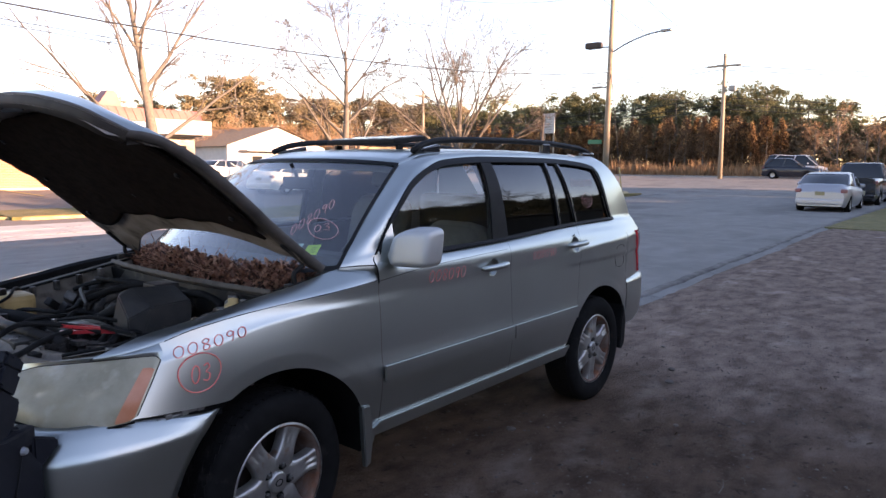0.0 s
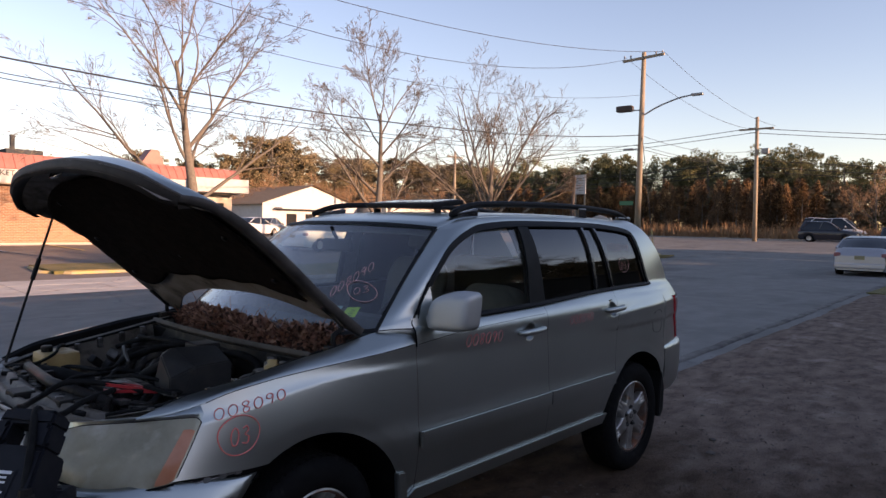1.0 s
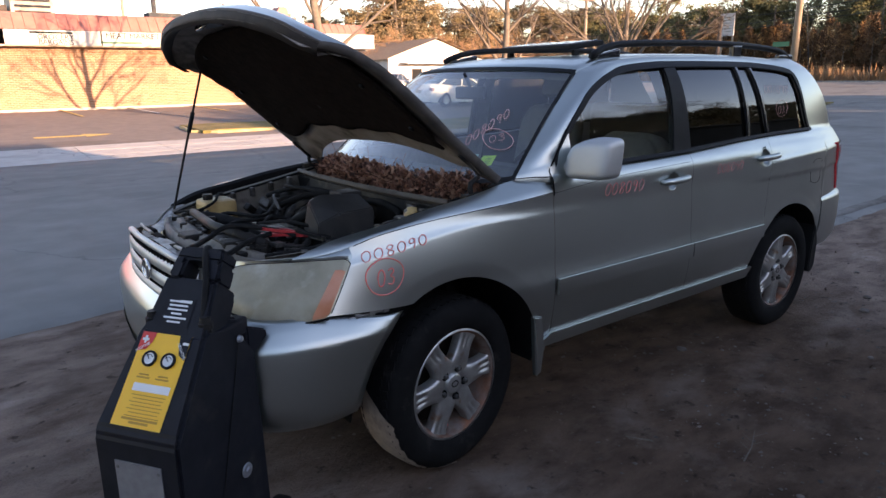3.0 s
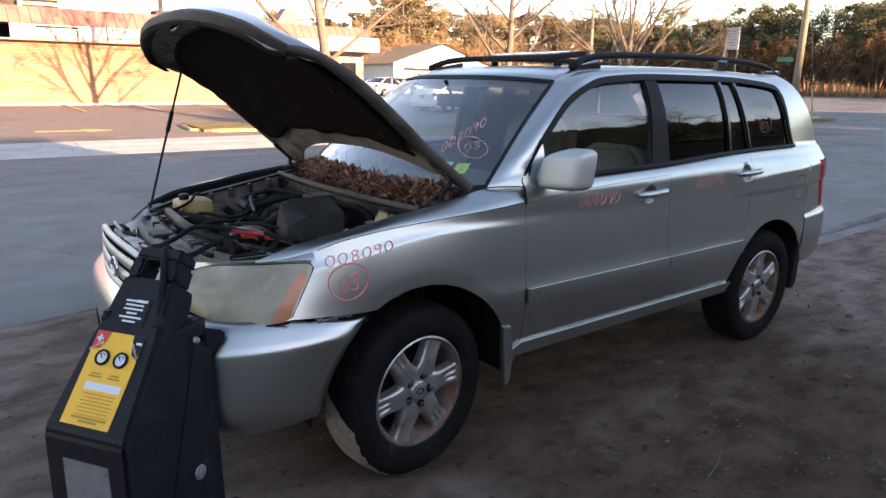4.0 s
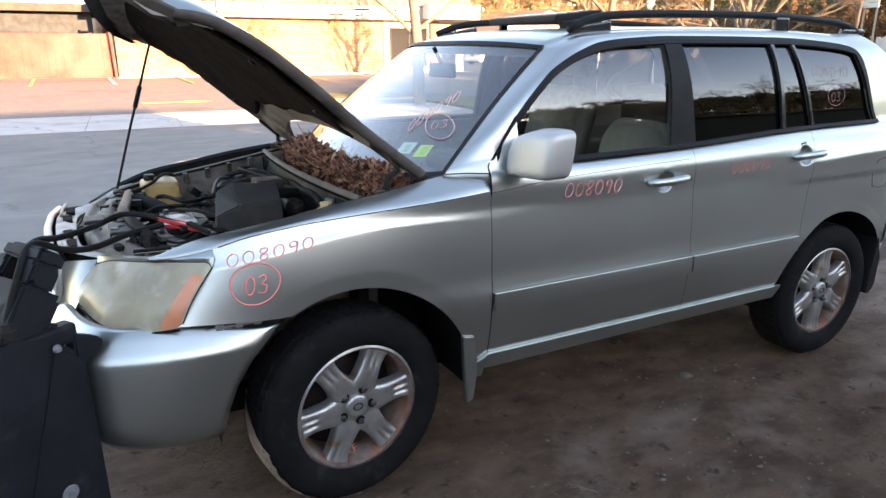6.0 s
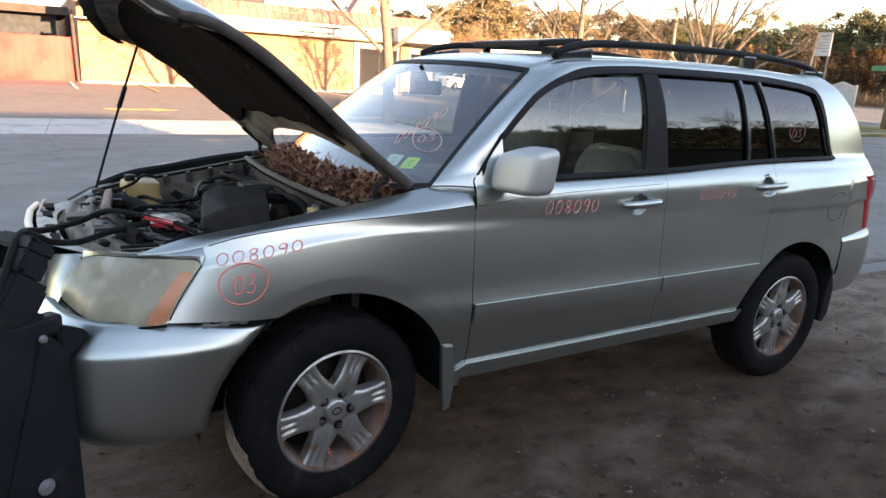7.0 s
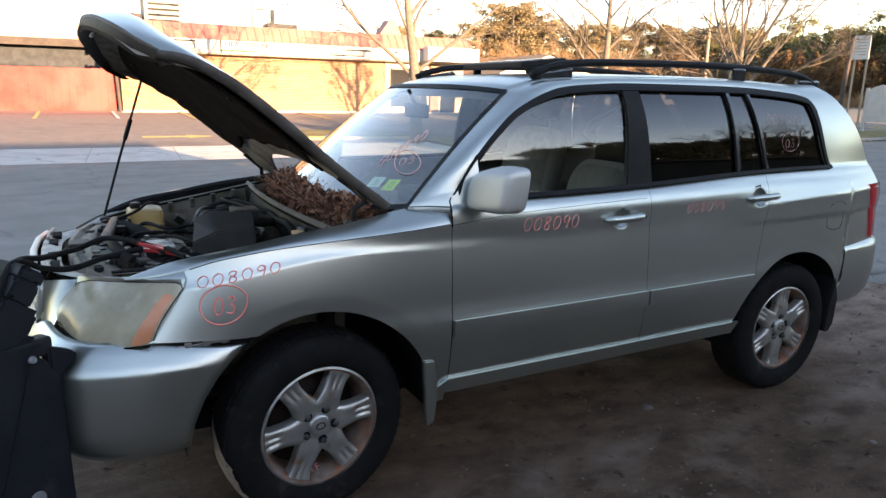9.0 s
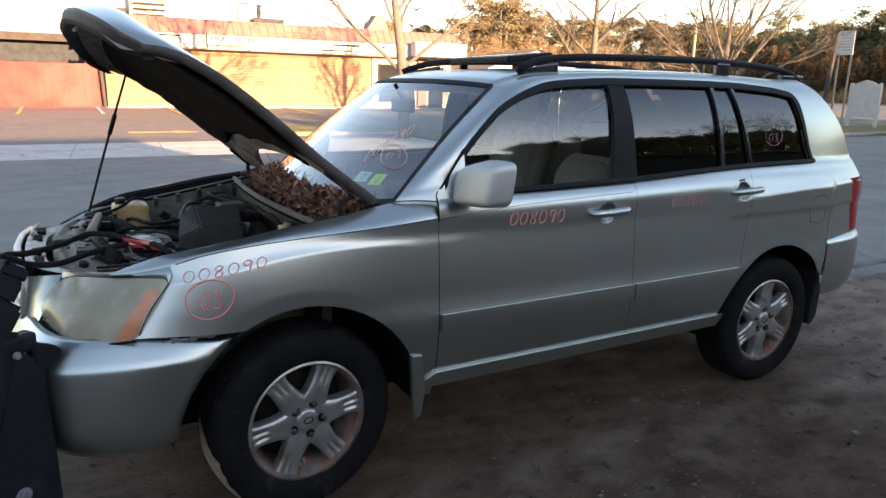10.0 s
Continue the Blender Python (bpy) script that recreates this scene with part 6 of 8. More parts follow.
# shell of the bay
part("bay_floor", box(-0.7, 0.2, 0.5, 0.1, W - 0.2, 0.52), DARK, car)
for R in (False, True):
    rows = []
    for i in range(20):
        x = lerp(-0.66, 0.2, i / 19)
        z = curve_at([(-0.66, 0.96), (-0.2, 1.03), (0.2, 1.1)], x)
        yi = curve_at([(-0.66, 0.33), (-0.5, 0.24), (0.2, 0.2)], x)
        rows.append([flip(p, R) for p in ((x, yi - 0.02, z + 0.02), (x, yi + 0.03, z + 0.01), (x, yi + 0.05, z - 0.05), (x, yi + 0.1, 0.8), (x, yi + 0.12, 0.5))])
    part("bay_seal", tube([Vector(r[1]) + Vector((0, 0, 0.006)) for r in rows], 0.0065, 6), HOSE, car, "black rubber seal", smooth=True)
    part("inner_fender", grid(rows), DUSTY_STEEL, car, "dusty inner fender", smooth=True)
    for i in range(7):
        x = -0.55 + i * 0.11
        part("fender_tab", box(x, 0, 0, x + 0.022, 0.035, 0.05, bevel=0.004, m=Matrix.Translation((0, (W - 0.285) if R else 0.25, curve_at([(-0.66, 0.93), (-0.2, 1.0), (0.2, 1.07)], x)))), CAST, car)
    part("strut_tower", lathe([(0.13, 0.0), (0.12, 0.1), (0.1, 0.16), (0.05, 0.17), (0.045, 0.19), (0.001, 0.19)], 20, m=Matrix.Translation(flip((-0.02, 0.36, 0.85), R))), CAST, car, smooth=True)
part("firewall", box(0.08, 0.2, 0.5, 0.12, W - 0.2, 1.08), DARK, car)
# cowl channel and its long front lip
rows = []
for i in range(31):
    g = i / 30
    y = lerp(0.21, W - 0.21, g)
    s = 1 - (2 * g - 1) ** 2
    x = 0.105 - 0.04 * s
    rows.append([(x - 0.012, y, 1.02), (x - 0.01, y, 1.1), (x - 0.004, y, 1.112), (x + 0.008, y, 1.112), (x + 0.014, y, 1.10), (x + 0.03, y, 1.05), (x + 0.12, y, 1.06), (x + 0.26, y, 1.10), (x + 0.34, y, 1.15)])
part("cowl_panel", grid([r[1:] for r in rows]), UNDER, car, "dusty cowl channel", smooth=True)
part("cowl_wall", grid([[(r[0][0] + 0.004, r[0][1], 0.9), (r[0][0], r[0][1], 1.03), (r[1][0] + 0.004, r[1][1], 1.085)] for r in rows]), ENGINE, car)
rows = [[Vector(p) + Vector((-0.004, 0, 0.006)) for p in r[1:4]] for r in rows]
part("cowl_seal", grid(rows), UNDER, car, smooth=True)
# radiator support
pts = [(-0.58, 0.24, 0.955), (-0.68, 0.45, 0.965), (-0.73, 0.7, 0.97), (-0.745, 0.913, 0.97), (-0.73, 1.13, 0.97), (-0.68, 1.38, 0.965), (-0.58, 1.59, 0.955)]
rows = []
for p in along(pts, 40):
    rows.append([p + Vector(q) for q in ((0.06, 0, -0.04), (0.055, 0, -0.002), (0.03, 0, 0.006), (0.005, 0, 0.006), (0.0, 0, -0.012), (-0.03, 0, -0.015), (-0.035, 0, 0.0), (-0.055, 0, 0.0), (-0.06, 0, -0.05))])
part("radiator_support", grid(rows), DUSTY_STEEL, car, "dusty grey radiator support", smooth=True)
part("support_bar", tube([(-0.60, 0.5, 0.985), (-0.655, 0.913, 0.997), (-0.60, 1.36, 0.985)], 0.022, 10), ENGINE, car, smooth=True)
for y in (0.5, 0.72, 0.913, 1.15, 1.36):
    part("bolt", lathe([(0.001, 0.015), (0.012, 0.013), (0.013, 0), ], 8, m=Matrix.Translation((-0.70 + 0.12 * abs(y - 0.913), y, 0.975))), ENGINE, car)
part("radiator_cover", box(-0.72, 0.62, 0.955, -0.60, 0.80, 0.985, bevel=0.008), ENGINE, car)
latch = part("hood_latch", box(-0.80, 0.86, 0.945, -0.72, 0.97, 0.985, bevel=0.01), ENGINE, car)
TANK_LOW = mat("stained_tank_plastic", (0.34, 0.2, 0.075), 0.5, 0, (0.2, 0.11, 0.045), 8)
# tank
tank = part("coolant_tank", box(-0.54, 1.35, 0.86, -0.375, 1.52, 1.03, bevel=0.025), TANK, car, "yellowed plastic tank")
part("tank_seam", box(-0.543, 1.347, 0.95, -0.372, 1.523, 0.956, bevel=0.002), TANK, tank)
part("tank_foot", box(-0.455, 1.37, 0.7, -0.365, 1.5, 0.9, bevel=0.02), TANK_LOW, tank, "brown stained lower half")
part("tank_cap", lathe([(0.024, 0.0), (0.026, 0.02), (0.022, 0.028), (0.001, 0.03)], 16, m=Matrix.Translation((-0.5, 1.43, 1.03))), ENGINE, tank, "black screw cap")
# battery with clamps
batt = part("battery", box(-0.53, 0.56, 0.78, -0.36, 0.86, 0.965, bevel=0.008), ENGINE, car, "dirty black battery")
part("battery_top", box(-0.525, 0.565, 0.965, -0.365, 0.855, 0.99, bevel=0.006), TRIM, batt)
part("battery_label", box(-0.51, 0.62, 0.99, -0.41, 0.79, 0.993), PALE_METAL, batt, "scuffed pale label")
for x, y in ((-0.5, 0.64), (-0.5, 0.84)):
    part("terminal", lathe([(0.012, 0), (0.01, 0.02), (0.001, 0.02)], 8, m=Matrix.Translation((x, y, 0.985))), CAST, batt)
for k in range(7):
    part("battery_rib", box(-0.535, 0.63 + k * 0.035, 0.8, -0.53, 0.65 + k * 0.035, 0.95), TRIM, batt)
# air box
bm = bmesh.new()
bmesh.ops.convex_hull(bm, input=[bm.verts.new(p) for p in ((-0.36, 0.50, 0.8), (-0.12, 0.44, 0.8), (-0.34, 0.76, 0.8), (-0.1, 0.74, 0.8), (-0.36, 0.50, 1.03), (-0.28, 0.455, 1.075), (-0.13, 0.43, 1.085), (-0.33, 0.64, 1.1), (-0.27, 0.66, 1.125), (-0.1, 0.6, 1.12), (-0.1, 0.74, 1.1), (-0.28, 0.74, 1.09))])
bmesh.ops.dissolve_limit(bm, angle_limit=0.03, verts=bm.verts[:], edges=bm.edges[:])
bmesh.ops.bevel(bm, geom=bm.edges[:], offset=0.005, segments=2, affect="EDGES")
ab = part("air_box", bm, AIRBOX, car, "black air filter box", smooth=False)
part("air_box_lip", box(-0.37, 0.45, 0.955, -0.09, 0.76, 0.97, bevel=0.004), TRIM, ab)
for x in (-0.3, -0.17):
    part("clip", box(x, 0.455 + (0.05 if x < -0.1 else 0.0), 0.92, x + 0.03, 0.475 + (0.05 if x < -0.1 else 0.0), 1.0, bevel=0.003), CAST, ab)
part("air_scoop", box(-0.17, 0.64, 1.085, -0.06, 0.75, 1.125, bevel=0.01), AIRBOX, ab)
part("airflow_duct", tube(along([(0.0, 0.7, 0.98), (0.02, 0.85, 0.98), (-0.03, 1.0, 0.97), (-0.1, 1.1, 0.96)], 14), 0.045, 10), ENGINE, car, smooth=True)
# fluid reservoirs near the cowl
for x, y, m in ((0.06, 0.42, CAST), (0.02, 0.36, TANK)):
    res = part("reservoir", lathe([(0.035, -0.12), (0.038, 0), (0.035, 0.02), (0.02, 0.03), (0.022, 0.045), (0.001, 0.05)], 14, m=Matrix.Translation((x, y, 1.03))), m, car, smooth=True)
# engine block, covers and manifold runners
part("engine_cover", box(-0.30, 0.86, 0.80, 0.03, 1.3, 0.95, bevel=0.04), ENGINE, car, "black engine cover", smooth=False)
part("rocker_cover", box(-0.20, 0.8, 0.88, -0.02, 1.3, 0.99, bevel=0.03), CAST, car)
part("engine_block", box(-0.42, 0.75, 0.55, 0.04, 1.42, 0.86, bevel=0.03), ENGINE, car)
for k in range(5):
    y = 0.88 + k * 0.1
    part("manifold_runner", tube(along([(-0.25, y, 0.93), (-0.16, y + 0.01, 1.01), (-0.06, y, 0.99), (0.02, y, 0.94)], 10), 0.017, 8), ENGINE, car, smooth=True)
part("alternator", lathe([(0.001, -0.06), (0.07, -0.05), (0.075, 0.03), (0.05, 0.06), (0.001, 0.07)], 18, m=Matrix.Translation((-0.38, 1.12, 0.86)) @ Matrix.Rotation(1.57, 4, "X")), CAST, car, smooth=True)
part("pulley", lathe([(0.001, 0), (0.06, 0), (0.07, 0.01), (0.07, 0.03), (0.001, 0.035)], 20, m=Matrix.Translation((-0.2, 1.43, 0.85)) @ Matrix.Rotation(-1.57, 4, "X")), CAST, car, smooth=True)
for pts, r, m in (
        ([(-0.62, 1.25, 0.97), (-0.55, 1.2, 0.97), (-0.5, 1.1, 0.96), (-0.42, 0.98, 0.92), (-0.34, 0.93, 0.88)], 0.034, HOSE),
        ([(-0.66, 1.42, 0.985), (-0.58, 1.33, 1.0), (-0.5, 1.34, 1.03), (-0.44, 1.44, 1.05), (-0.38, 1.55, 1.03)], 0.007, HOSE),
        ([(-0.15, 1.5, 1.0), (-0.08, 1.4, 1.04), (0.0, 1.3, 1.05), (0.06, 1.1, 1.04)], 0.012, HOSE),
        ([(-0.25, 1.2, 0.99), (-0.1, 1.1, 1.05), (0.03, 0.95, 1.06), (0.06, 0.7, 1.04)], 0.015, HOSE),
        ([(0.02, 1.55, 1.03), (-0.08, 1.4, 1.06), (-0.05, 1.2, 1.06), (0.03, 0.9, 1.06)], 0.009, HOSE),
        ([(-0.1, 1.45, 1.0), (-0.2, 1.3, 1.03), (-0.28, 1.05, 1.0)], 0.009, ENGINE),
        ([(0.05, 0.8, 1.04), (0.06, 0.65, 1.05), (0.05, 0.5, 1.02), (-0.02, 0.45, 0.98)], 0.018, HOSE),
        ([(-0.58, 0.4, 0.94), (-0.5, 0.45, 0.97), (-0.42, 0.55, 0.98), (-0.38, 0.6, 0.99)], 0.01, HOSE),
        ([(-0.6, 0.95, 0.95), (-0.48, 0.9, 0.98), (-0.4, 0.75, 1.01), (-0.33, 0.62, 1.0)], 0.008, HOSE),
        ([(-0.28, 0.9, 0.97), (-0.22, 0.8, 1.03), (-0.12, 0.78, 1.05), (0.04, 0.78, 1.03)], 0.024, HOSE)):
    part("hose", tube(along(pts, 18), r, 8), m, car, smooth=True)
for i in range(34):
    x, y = rng.uniform(-0.33, 0.06), rng.uniform(0.78, 1.5)
    z = rng.uniform(0.84, 0.97)
    s = rng.uniform(0.02, 0.05)
    part("bracket", box(-s, -s * 0.7, -s * 0.6, s, s * 0.7, s * 0.6, bevel=s * 0.2, m=pose(x, y, z, rng.uniform(0, 40), rng.uniform(0, 40), rng.uniform(0, 180))), rng.choice((ENGINE, CAST, ENGINE, HOSE)), car)
for i in range(90):
    y = rng.uniform(0.3, 1.55)
    x = -0.70 + 0.28 * (abs(y - 0.913) / 0.9) ** 2 + rng.uniform(-0.06, 0.11)
    w, d = rng.uniform(0.008, 0.035), rng.uniform(0.007, 0.025)
    part("front_clutter", box(-d, -w, -0.012, d, w, rng.uniform(0.004, 0.02), bevel=0.003, m=pose(x, y, 0.965 + rng.uniform(-0.015, 0.012), rng.uniform(-8, 8), rng.uniform(-8, 8), rng.uniform(-30, 30))), rng.choice((ENGINE, ENGINE, CAST, ENGINE, HOSE, ENGINE)), car)
for k in (0, 3, 4, 5, 6):
    y0, x0 = 0.45 + 0.12 * k, -0.55 + 0.05 * math.sin(k * 2.1)
    pts = [(x0, y0, 0.93), (x0 + 0.07, y0 + rng.uniform(-0.12, 0.12), 0.975), (x0 + 0.16, y0 + rng.uniform(-0.15, 0.15), 0.985), (x0 + 0.3, y0 + rng.uniform(-0.1, 0.1), 0.96)]
    part("harness", tube(along(pts, 14), rng.uniform(0.005, 0.012), 6), HOSE, car, smooth=True)
# hinges
for gg in (0.0, 1.0):
    y = 0.17 if gg < 0.5 else W - 0.17
    tip = hood_point(0.2, abs(gg - 0.02), 0.04)
    part("hood_hinge", tube(along([(0.2, y, 1.12), (0.19, y, 1.18), tuple(hood_point(0.06, abs(gg - 0.02), 0.05)), tuple(tip)], 12), 0.011, 8), ENGINE, car, smooth=True)
    part("hinge_plate", box(0.15, y - 0.02, 1.1, 0.27, y + 0.02, 1.14, bevel=0.006), ENGINE, car)

# leaves drifted on the cowl
def leaf(bm, p, size, r):
    m = Matrix.Translation(p) @ Euler((r.uniform(-1.2, 1.2), r.uniform(-1.2, 1.2), r.uniform(0, 6.28))).to_matrix().to_4x4()
    curl = r.uniform(-0.5, 0.9)
    outline = [(-0.5, 0.012), (-0.22, 0.15), (-0.14, 0.05), (0.05, 0.22), (0.12, 0.06), (0.34, 0.14), (0.5, 0.0)]
    mid = [bm.verts.new(m @ Vector((x * size, 0, 0))) for x, y in outline]
    for s in (1, -1):
        rim = [bm.verts.new(m @ Vector((x * size, s * y * size, curl * y * size))) for x, y in outline]
        for i in range(6):
            bm.faces.new((mid[i], mid[i + 1], rim[i + 1], rim[i]))


bm = bmesh.new()
for i in range(4200):
    g = rng.random() ** 0.9
    y = lerp(0.28, W - 0.24, g)
    s = 1 - (2 * g - 1) ** 2
    f = rng.random()
    x = lerp(0.2 - 0.07 * s, 0.42 - 0.15 * s, f)
    hump = 0.07 * math.sin(math.pi * f) * (0.5 + 0.5 * noise.noise((y * 4, 2, 0))) + 0.03
    leaf(bm, Vector((x, y, 1.085 + 0.055 * f + rng.random() * hump)), 0.026 + 0.062 * rng.random() ** 1.6, rng)
tagged(part("leaf_drift", bm, LEAF, kind="stuff"), "drift of dead brown oak leaves on the cowl")
bm = bmesh.new()
for i in range(420):
    g = rng.random()
    y = lerp(0.3, W - 0.3, g)
    s = 1 - (2 * g - 1) ** 2
    p = Vector((lerp(0.22 - 0.07 * s, 0.4 - 0.14 * s, rng.random()), y, 1.13))
    d = Vector((rng.uniform(-1, 1), rng.uniform(-1, 1), rng.uniform(-0.1, 0.5))).normalized() * rng.uniform(0.05, 0.14)
    tube([p, p + d * 0.6, p + d + Vector((0, 0, 0.01))], 0.0016, 4, bm)
tagged(part("leaf_stems", bm, LEAF, kind="stuff"), "thin dry stems among the leaves")

# grille between the headlights
def nose(y, z, out=0.0):
    s = abs(y - W / 2) / (W / 2)
    return Vector((-0.935 + 0.17 * s ** 2.2 + 0.05 * (z - 0.8) - out, y, z))


part("grille_back", grid([[nose(y, z, -0.03) for y in np.linspace(0.46, W - 0.46, 17)] for z in (0.74, 0.84, 0.945)]), DARK, car)
grille = part("grille_frame", tube([nose(y, z) for y, z in ((0.46, 0.945), (0.48, 0.84), (0.55, 0.74), (0.72, 0.715), (0.913, 0.71), (1.1, 0.715), (1.276, 0.74), (1.346, 0.84), (1.366, 0.945), (1.15, 0.958), (0.913, 0.962), (0.68, 0.958), (0.46, 0.945))], 0.014, 8), MIRROR_PAINT, car, "silver grille frame", smooth=True)
for z in (0.775, 0.84, 0.905):
    rows = [[nose(y, z - 0.024, 0.0), nose(y, z - 0.018, 0.012), nose(y, z + 0.014, 0.014), nose(y, z + 0.024, 0.004)] for y in np.linspace(0.5, W - 0.5, 25)]
    part("grille_bar", grid(rows), MIRROR_PAINT, grille, "silver grille bar", smooth=True)
for k in range(22):
    y = 0.5 + 0.0375 * k
    part("grille_fin", box(-0.004, -0.004, 0.73, 0.02, 0.004, 0.945, m=Matrix.Translation((nose(y, 0.84).x, y, 0))), DARK, grille)
emb = part("emblem", tube([nose(W / 2 + 0.055 * math.cos(a), 0.86 + 0.038 * math.sin(a), 0.022) for a in np.linspace(0, 6.2832, 25)], 0.006, 6), CHROME, grille, "plain chrome oval emblem", smooth=True)
part("emblem_ring", tube([nose(W / 2 + 0.018 * math.cos(a), 0.86 + 0.036 * math.sin(a), 0.022) for a in np.linspace(0, 6.2832, 21)], 0.005, 6), CHROME, emb, smooth=True)
for R in (False, True):
    rows = []
    for i in range(9):
        f = i / 8
        hi_p = Vector((-0.77, 0.43, 0.945)).lerp(nose(0.46, 0.945), f)
        lo_p = Vector((-0.862, 0.36, 0.80)).lerp(nose(0.50, 0.76), f)
        rows.append([flip(lo_p.lerp(hi_p, g), R) for g in (0, 0.33, 0.66, 1)])
    part("nose_panel", grid(rows), PAINT, car, smooth=True)
    rows = [[flip(p, R) for p in (a, a + Vector((0.03, 0.02, 0.004)), a + Vector((0.07, 0.03, -0.012)))] for a in along([(-0.60, 0.18, 0.984), (-0.63, 0.215, 0.98), (-0.665, 0.262, 0.972), (-0.77, 0.43, 0.95), (-0.88, 0.6, 0.955), (-0.90, 0.913, 0.965)], 24)]
    part("header_panel", grid(rows), PALE_METAL, car, "dusty pale grey panel over the headlight", smooth=True)
for y in (0.62, 0.78, 1.05, 1.21):
    x = nose(y, 0.95).x
    part("header_slot", box(x + 0.05, y - 0.055, 0.95, x + 0.085, y + 0.055, 0.968, bevel=0.006), DARK, car)
for y in (0.5, 1.3):
    part("header_bar", tube(along([nose(y, 0.975, -0.04), nose(y + 0.12, 0.978, -0.04), nose(y + 0.24, 0.976, -0.045)], 8) if y < 1 else along([nose(y, 0.975, -0.04), nose(y - 0.12, 0.978, -0.04), nose(y - 0.24, 0.976, -0.045)], 8), 0.007, 6), PALE_METAL, car, smooth=True)
# bent bracket in the gap between fender and bumper
bm = box(-0.5, 0.035, 0.771, -0.32, 0.06, 0.779, bevel=0.003)
for k in range(3):
    box(-0.47 + 0.06 * k, 0.03, 0.768, -0.445 + 0.06 * k, 0.05, 0.788, bm, bevel=0.003)
part("gap_bracket", bm, GREY_METAL, car, "bent steel bracket in the open gap")
part("gap_shadow", panel((-0.58, -0.58), (-0.25, -0.25), lambda x: 0.73, lambda x: 0.80, 8, 2, False, -0.03), DARK, car)

# ---- crayon numbers ----
GLYPH = {"0": [[(0.5, 1), (0.15, 0.8), (0.05, 0.4), (0.3, 0.02), (0.7, 0.05), (0.95, 0.45), (0.85, 0.85), (0.5, 1)]],
         "8": [[(0.85, 0.85), (0.5, 1), (0.15, 0.8), (0.4, 0.55), (0.85, 0.3), (0.6, 0), (0.2, 0.1), (0.25, 0.4), (0.75, 0.65), (0.85, 0.85)]],
         "9": [[(0.9, 0.75), (0.55, 0.98), (0.15, 0.8), (0.25, 0.55), (0.7, 0.55), (0.9, 0.85), (0.8, 0.4), (0.65, 0.0)]],
         "3": [[(0.15, 0.9), (0.6, 1), (0.85, 0.8), (0.45, 0.55), (0.9, 0.4), (0.7, 0.05), (0.1, 0.1)]]}


def scrawl(text, place, w, h, material, parent, r=0.0022, name="crayon_number"):
    """Hand-drawn digits; place gives a point of the surface for (across, up)."""
    for i, ch in enumerate(text):
        bm = bmesh.new()
        for stroke in GLYPH[ch]:
            pts = along([(w * (i + 0.12 + 0.76 * a), h * b) for a, b in stroke], 22)
            tube([place(p.x, p.y) for p in pts], r, 4, bm)
        part("crayon_digit", bm, material, parent)


def ring(place, cx, cy, rx, ry, material, parent, r=0.0022):
    pts = [place(cx + rx * math.cos(a) * (1 + 0.03 * math.sin(3 * a)), cy + ry * math.sin(a)) for a in np.linspace(0, 6.4, 40)]
    return part("crayon_ring", tube(pts, r, 4), material, parent)


def on_side(x0, z0, slope=0.0, lift=0.002):
    def place(a, b):
        x, z = x0 + a + 0.12 * b, z0 + b + a * slope
        return Vector((x, side_y(x, z) - lift, z))
    return place


scrawl("008090", on_side(-0.42, 0.965, 0.115), 0.049, 0.036, CRAYON, car, 0.0022)
ring(on_side(-0.334, 0.905, 0.0, 0.0025), 0, 0, 0.078, 0.066, CRAYON, car, 0.0028)
scrawl("03", on_side(-0.375, 0.872, 0.0, 0.003), 0.04, 0.06, CRAYON, car, 0.0032)
scrawl("008090", on_side(0.88, 1.07, -0.01), 0.05, 0.056, FAINT_CRAYON, car, 0.0024)
scrawl("008090", on_side(1.83, 1.085, 0.01), 0.046, 0.05, FAINT_CRAYON, car, 0.0014)
scrawl("008090", on_side(2.50, 1.50, -0.02, -0.003), 0.05, 0.05, PALE_CRAYON, car, 0.0006)
ring(on_side(2.69, 1.405, 0, -0.003), 0, 0, 0.07, 0.05, PALE_CRAYON, car, 0.0008)
scrawl("03", on_side(2.64, 1.375, 0, -0.003), 0.042, 0.045, PALE_CRAYON, car, 0.0007)


def on_screen(g0, f0, dg, df):
    def place(a, b):
        return screen(f0 + df * a + b * 1.1, g0 + dg * a + 0.25 * b, -0.004) + Vector((0, 0, 0.003))
    return place


scrawl("008090", on_screen(0.213, 0.27, -0.36, 1.0), 0.042, 0.07, PALE_CRAYON, car, 0.0015)
ring(on_screen(0.115, 0.33, 0.75, 0.35), 0, 0, 0.075, 0.075, PALE_CRAYON, car, 0.0018)
scrawl("03", on_screen(0.138, 0.30, -0.75, 0.35), 0.035, 0.05, PALE_CRAYON, car, 0.0014)
for g, f, w, h, m in ((0.09, 0.132, 0.042, 0.075, PAPER_GREEN), (0.148, 0.15, 0.05, 0.07, PAPER_PALE)):
    st = part("sticker", grid([[screen(f + h * b, g + w * a, 0.004) for a in (0, 0.5, 1)] for b in (0, 0.5, 1)]), m, car, "small inspection sticker")
    for k in range(4):
        part("lettering_bar", grid([[screen(f + h * (0.2 + 0.17 * k + 0.035 * b), g + w * (0.2 + 0.4 * a), 0.001) for a in (0, 1)] for b in (0, 1)]), DASH, st)
# fuel door seam
pts = [Vector((x, side_y(x, z) - 0.001, z)) for x, z in ((2.95, 0.93), (2.945, 1.0), (2.96, 1.06), (3.02, 1.075), (3.09, 1.06), (3.11, 1.0), (3.09, 0.93), (3.02, 0.915), (2.95, 0.93))]
part("fuel_door_seam", tube(along(pts, 40), 0.0013, 4), DARK, car)

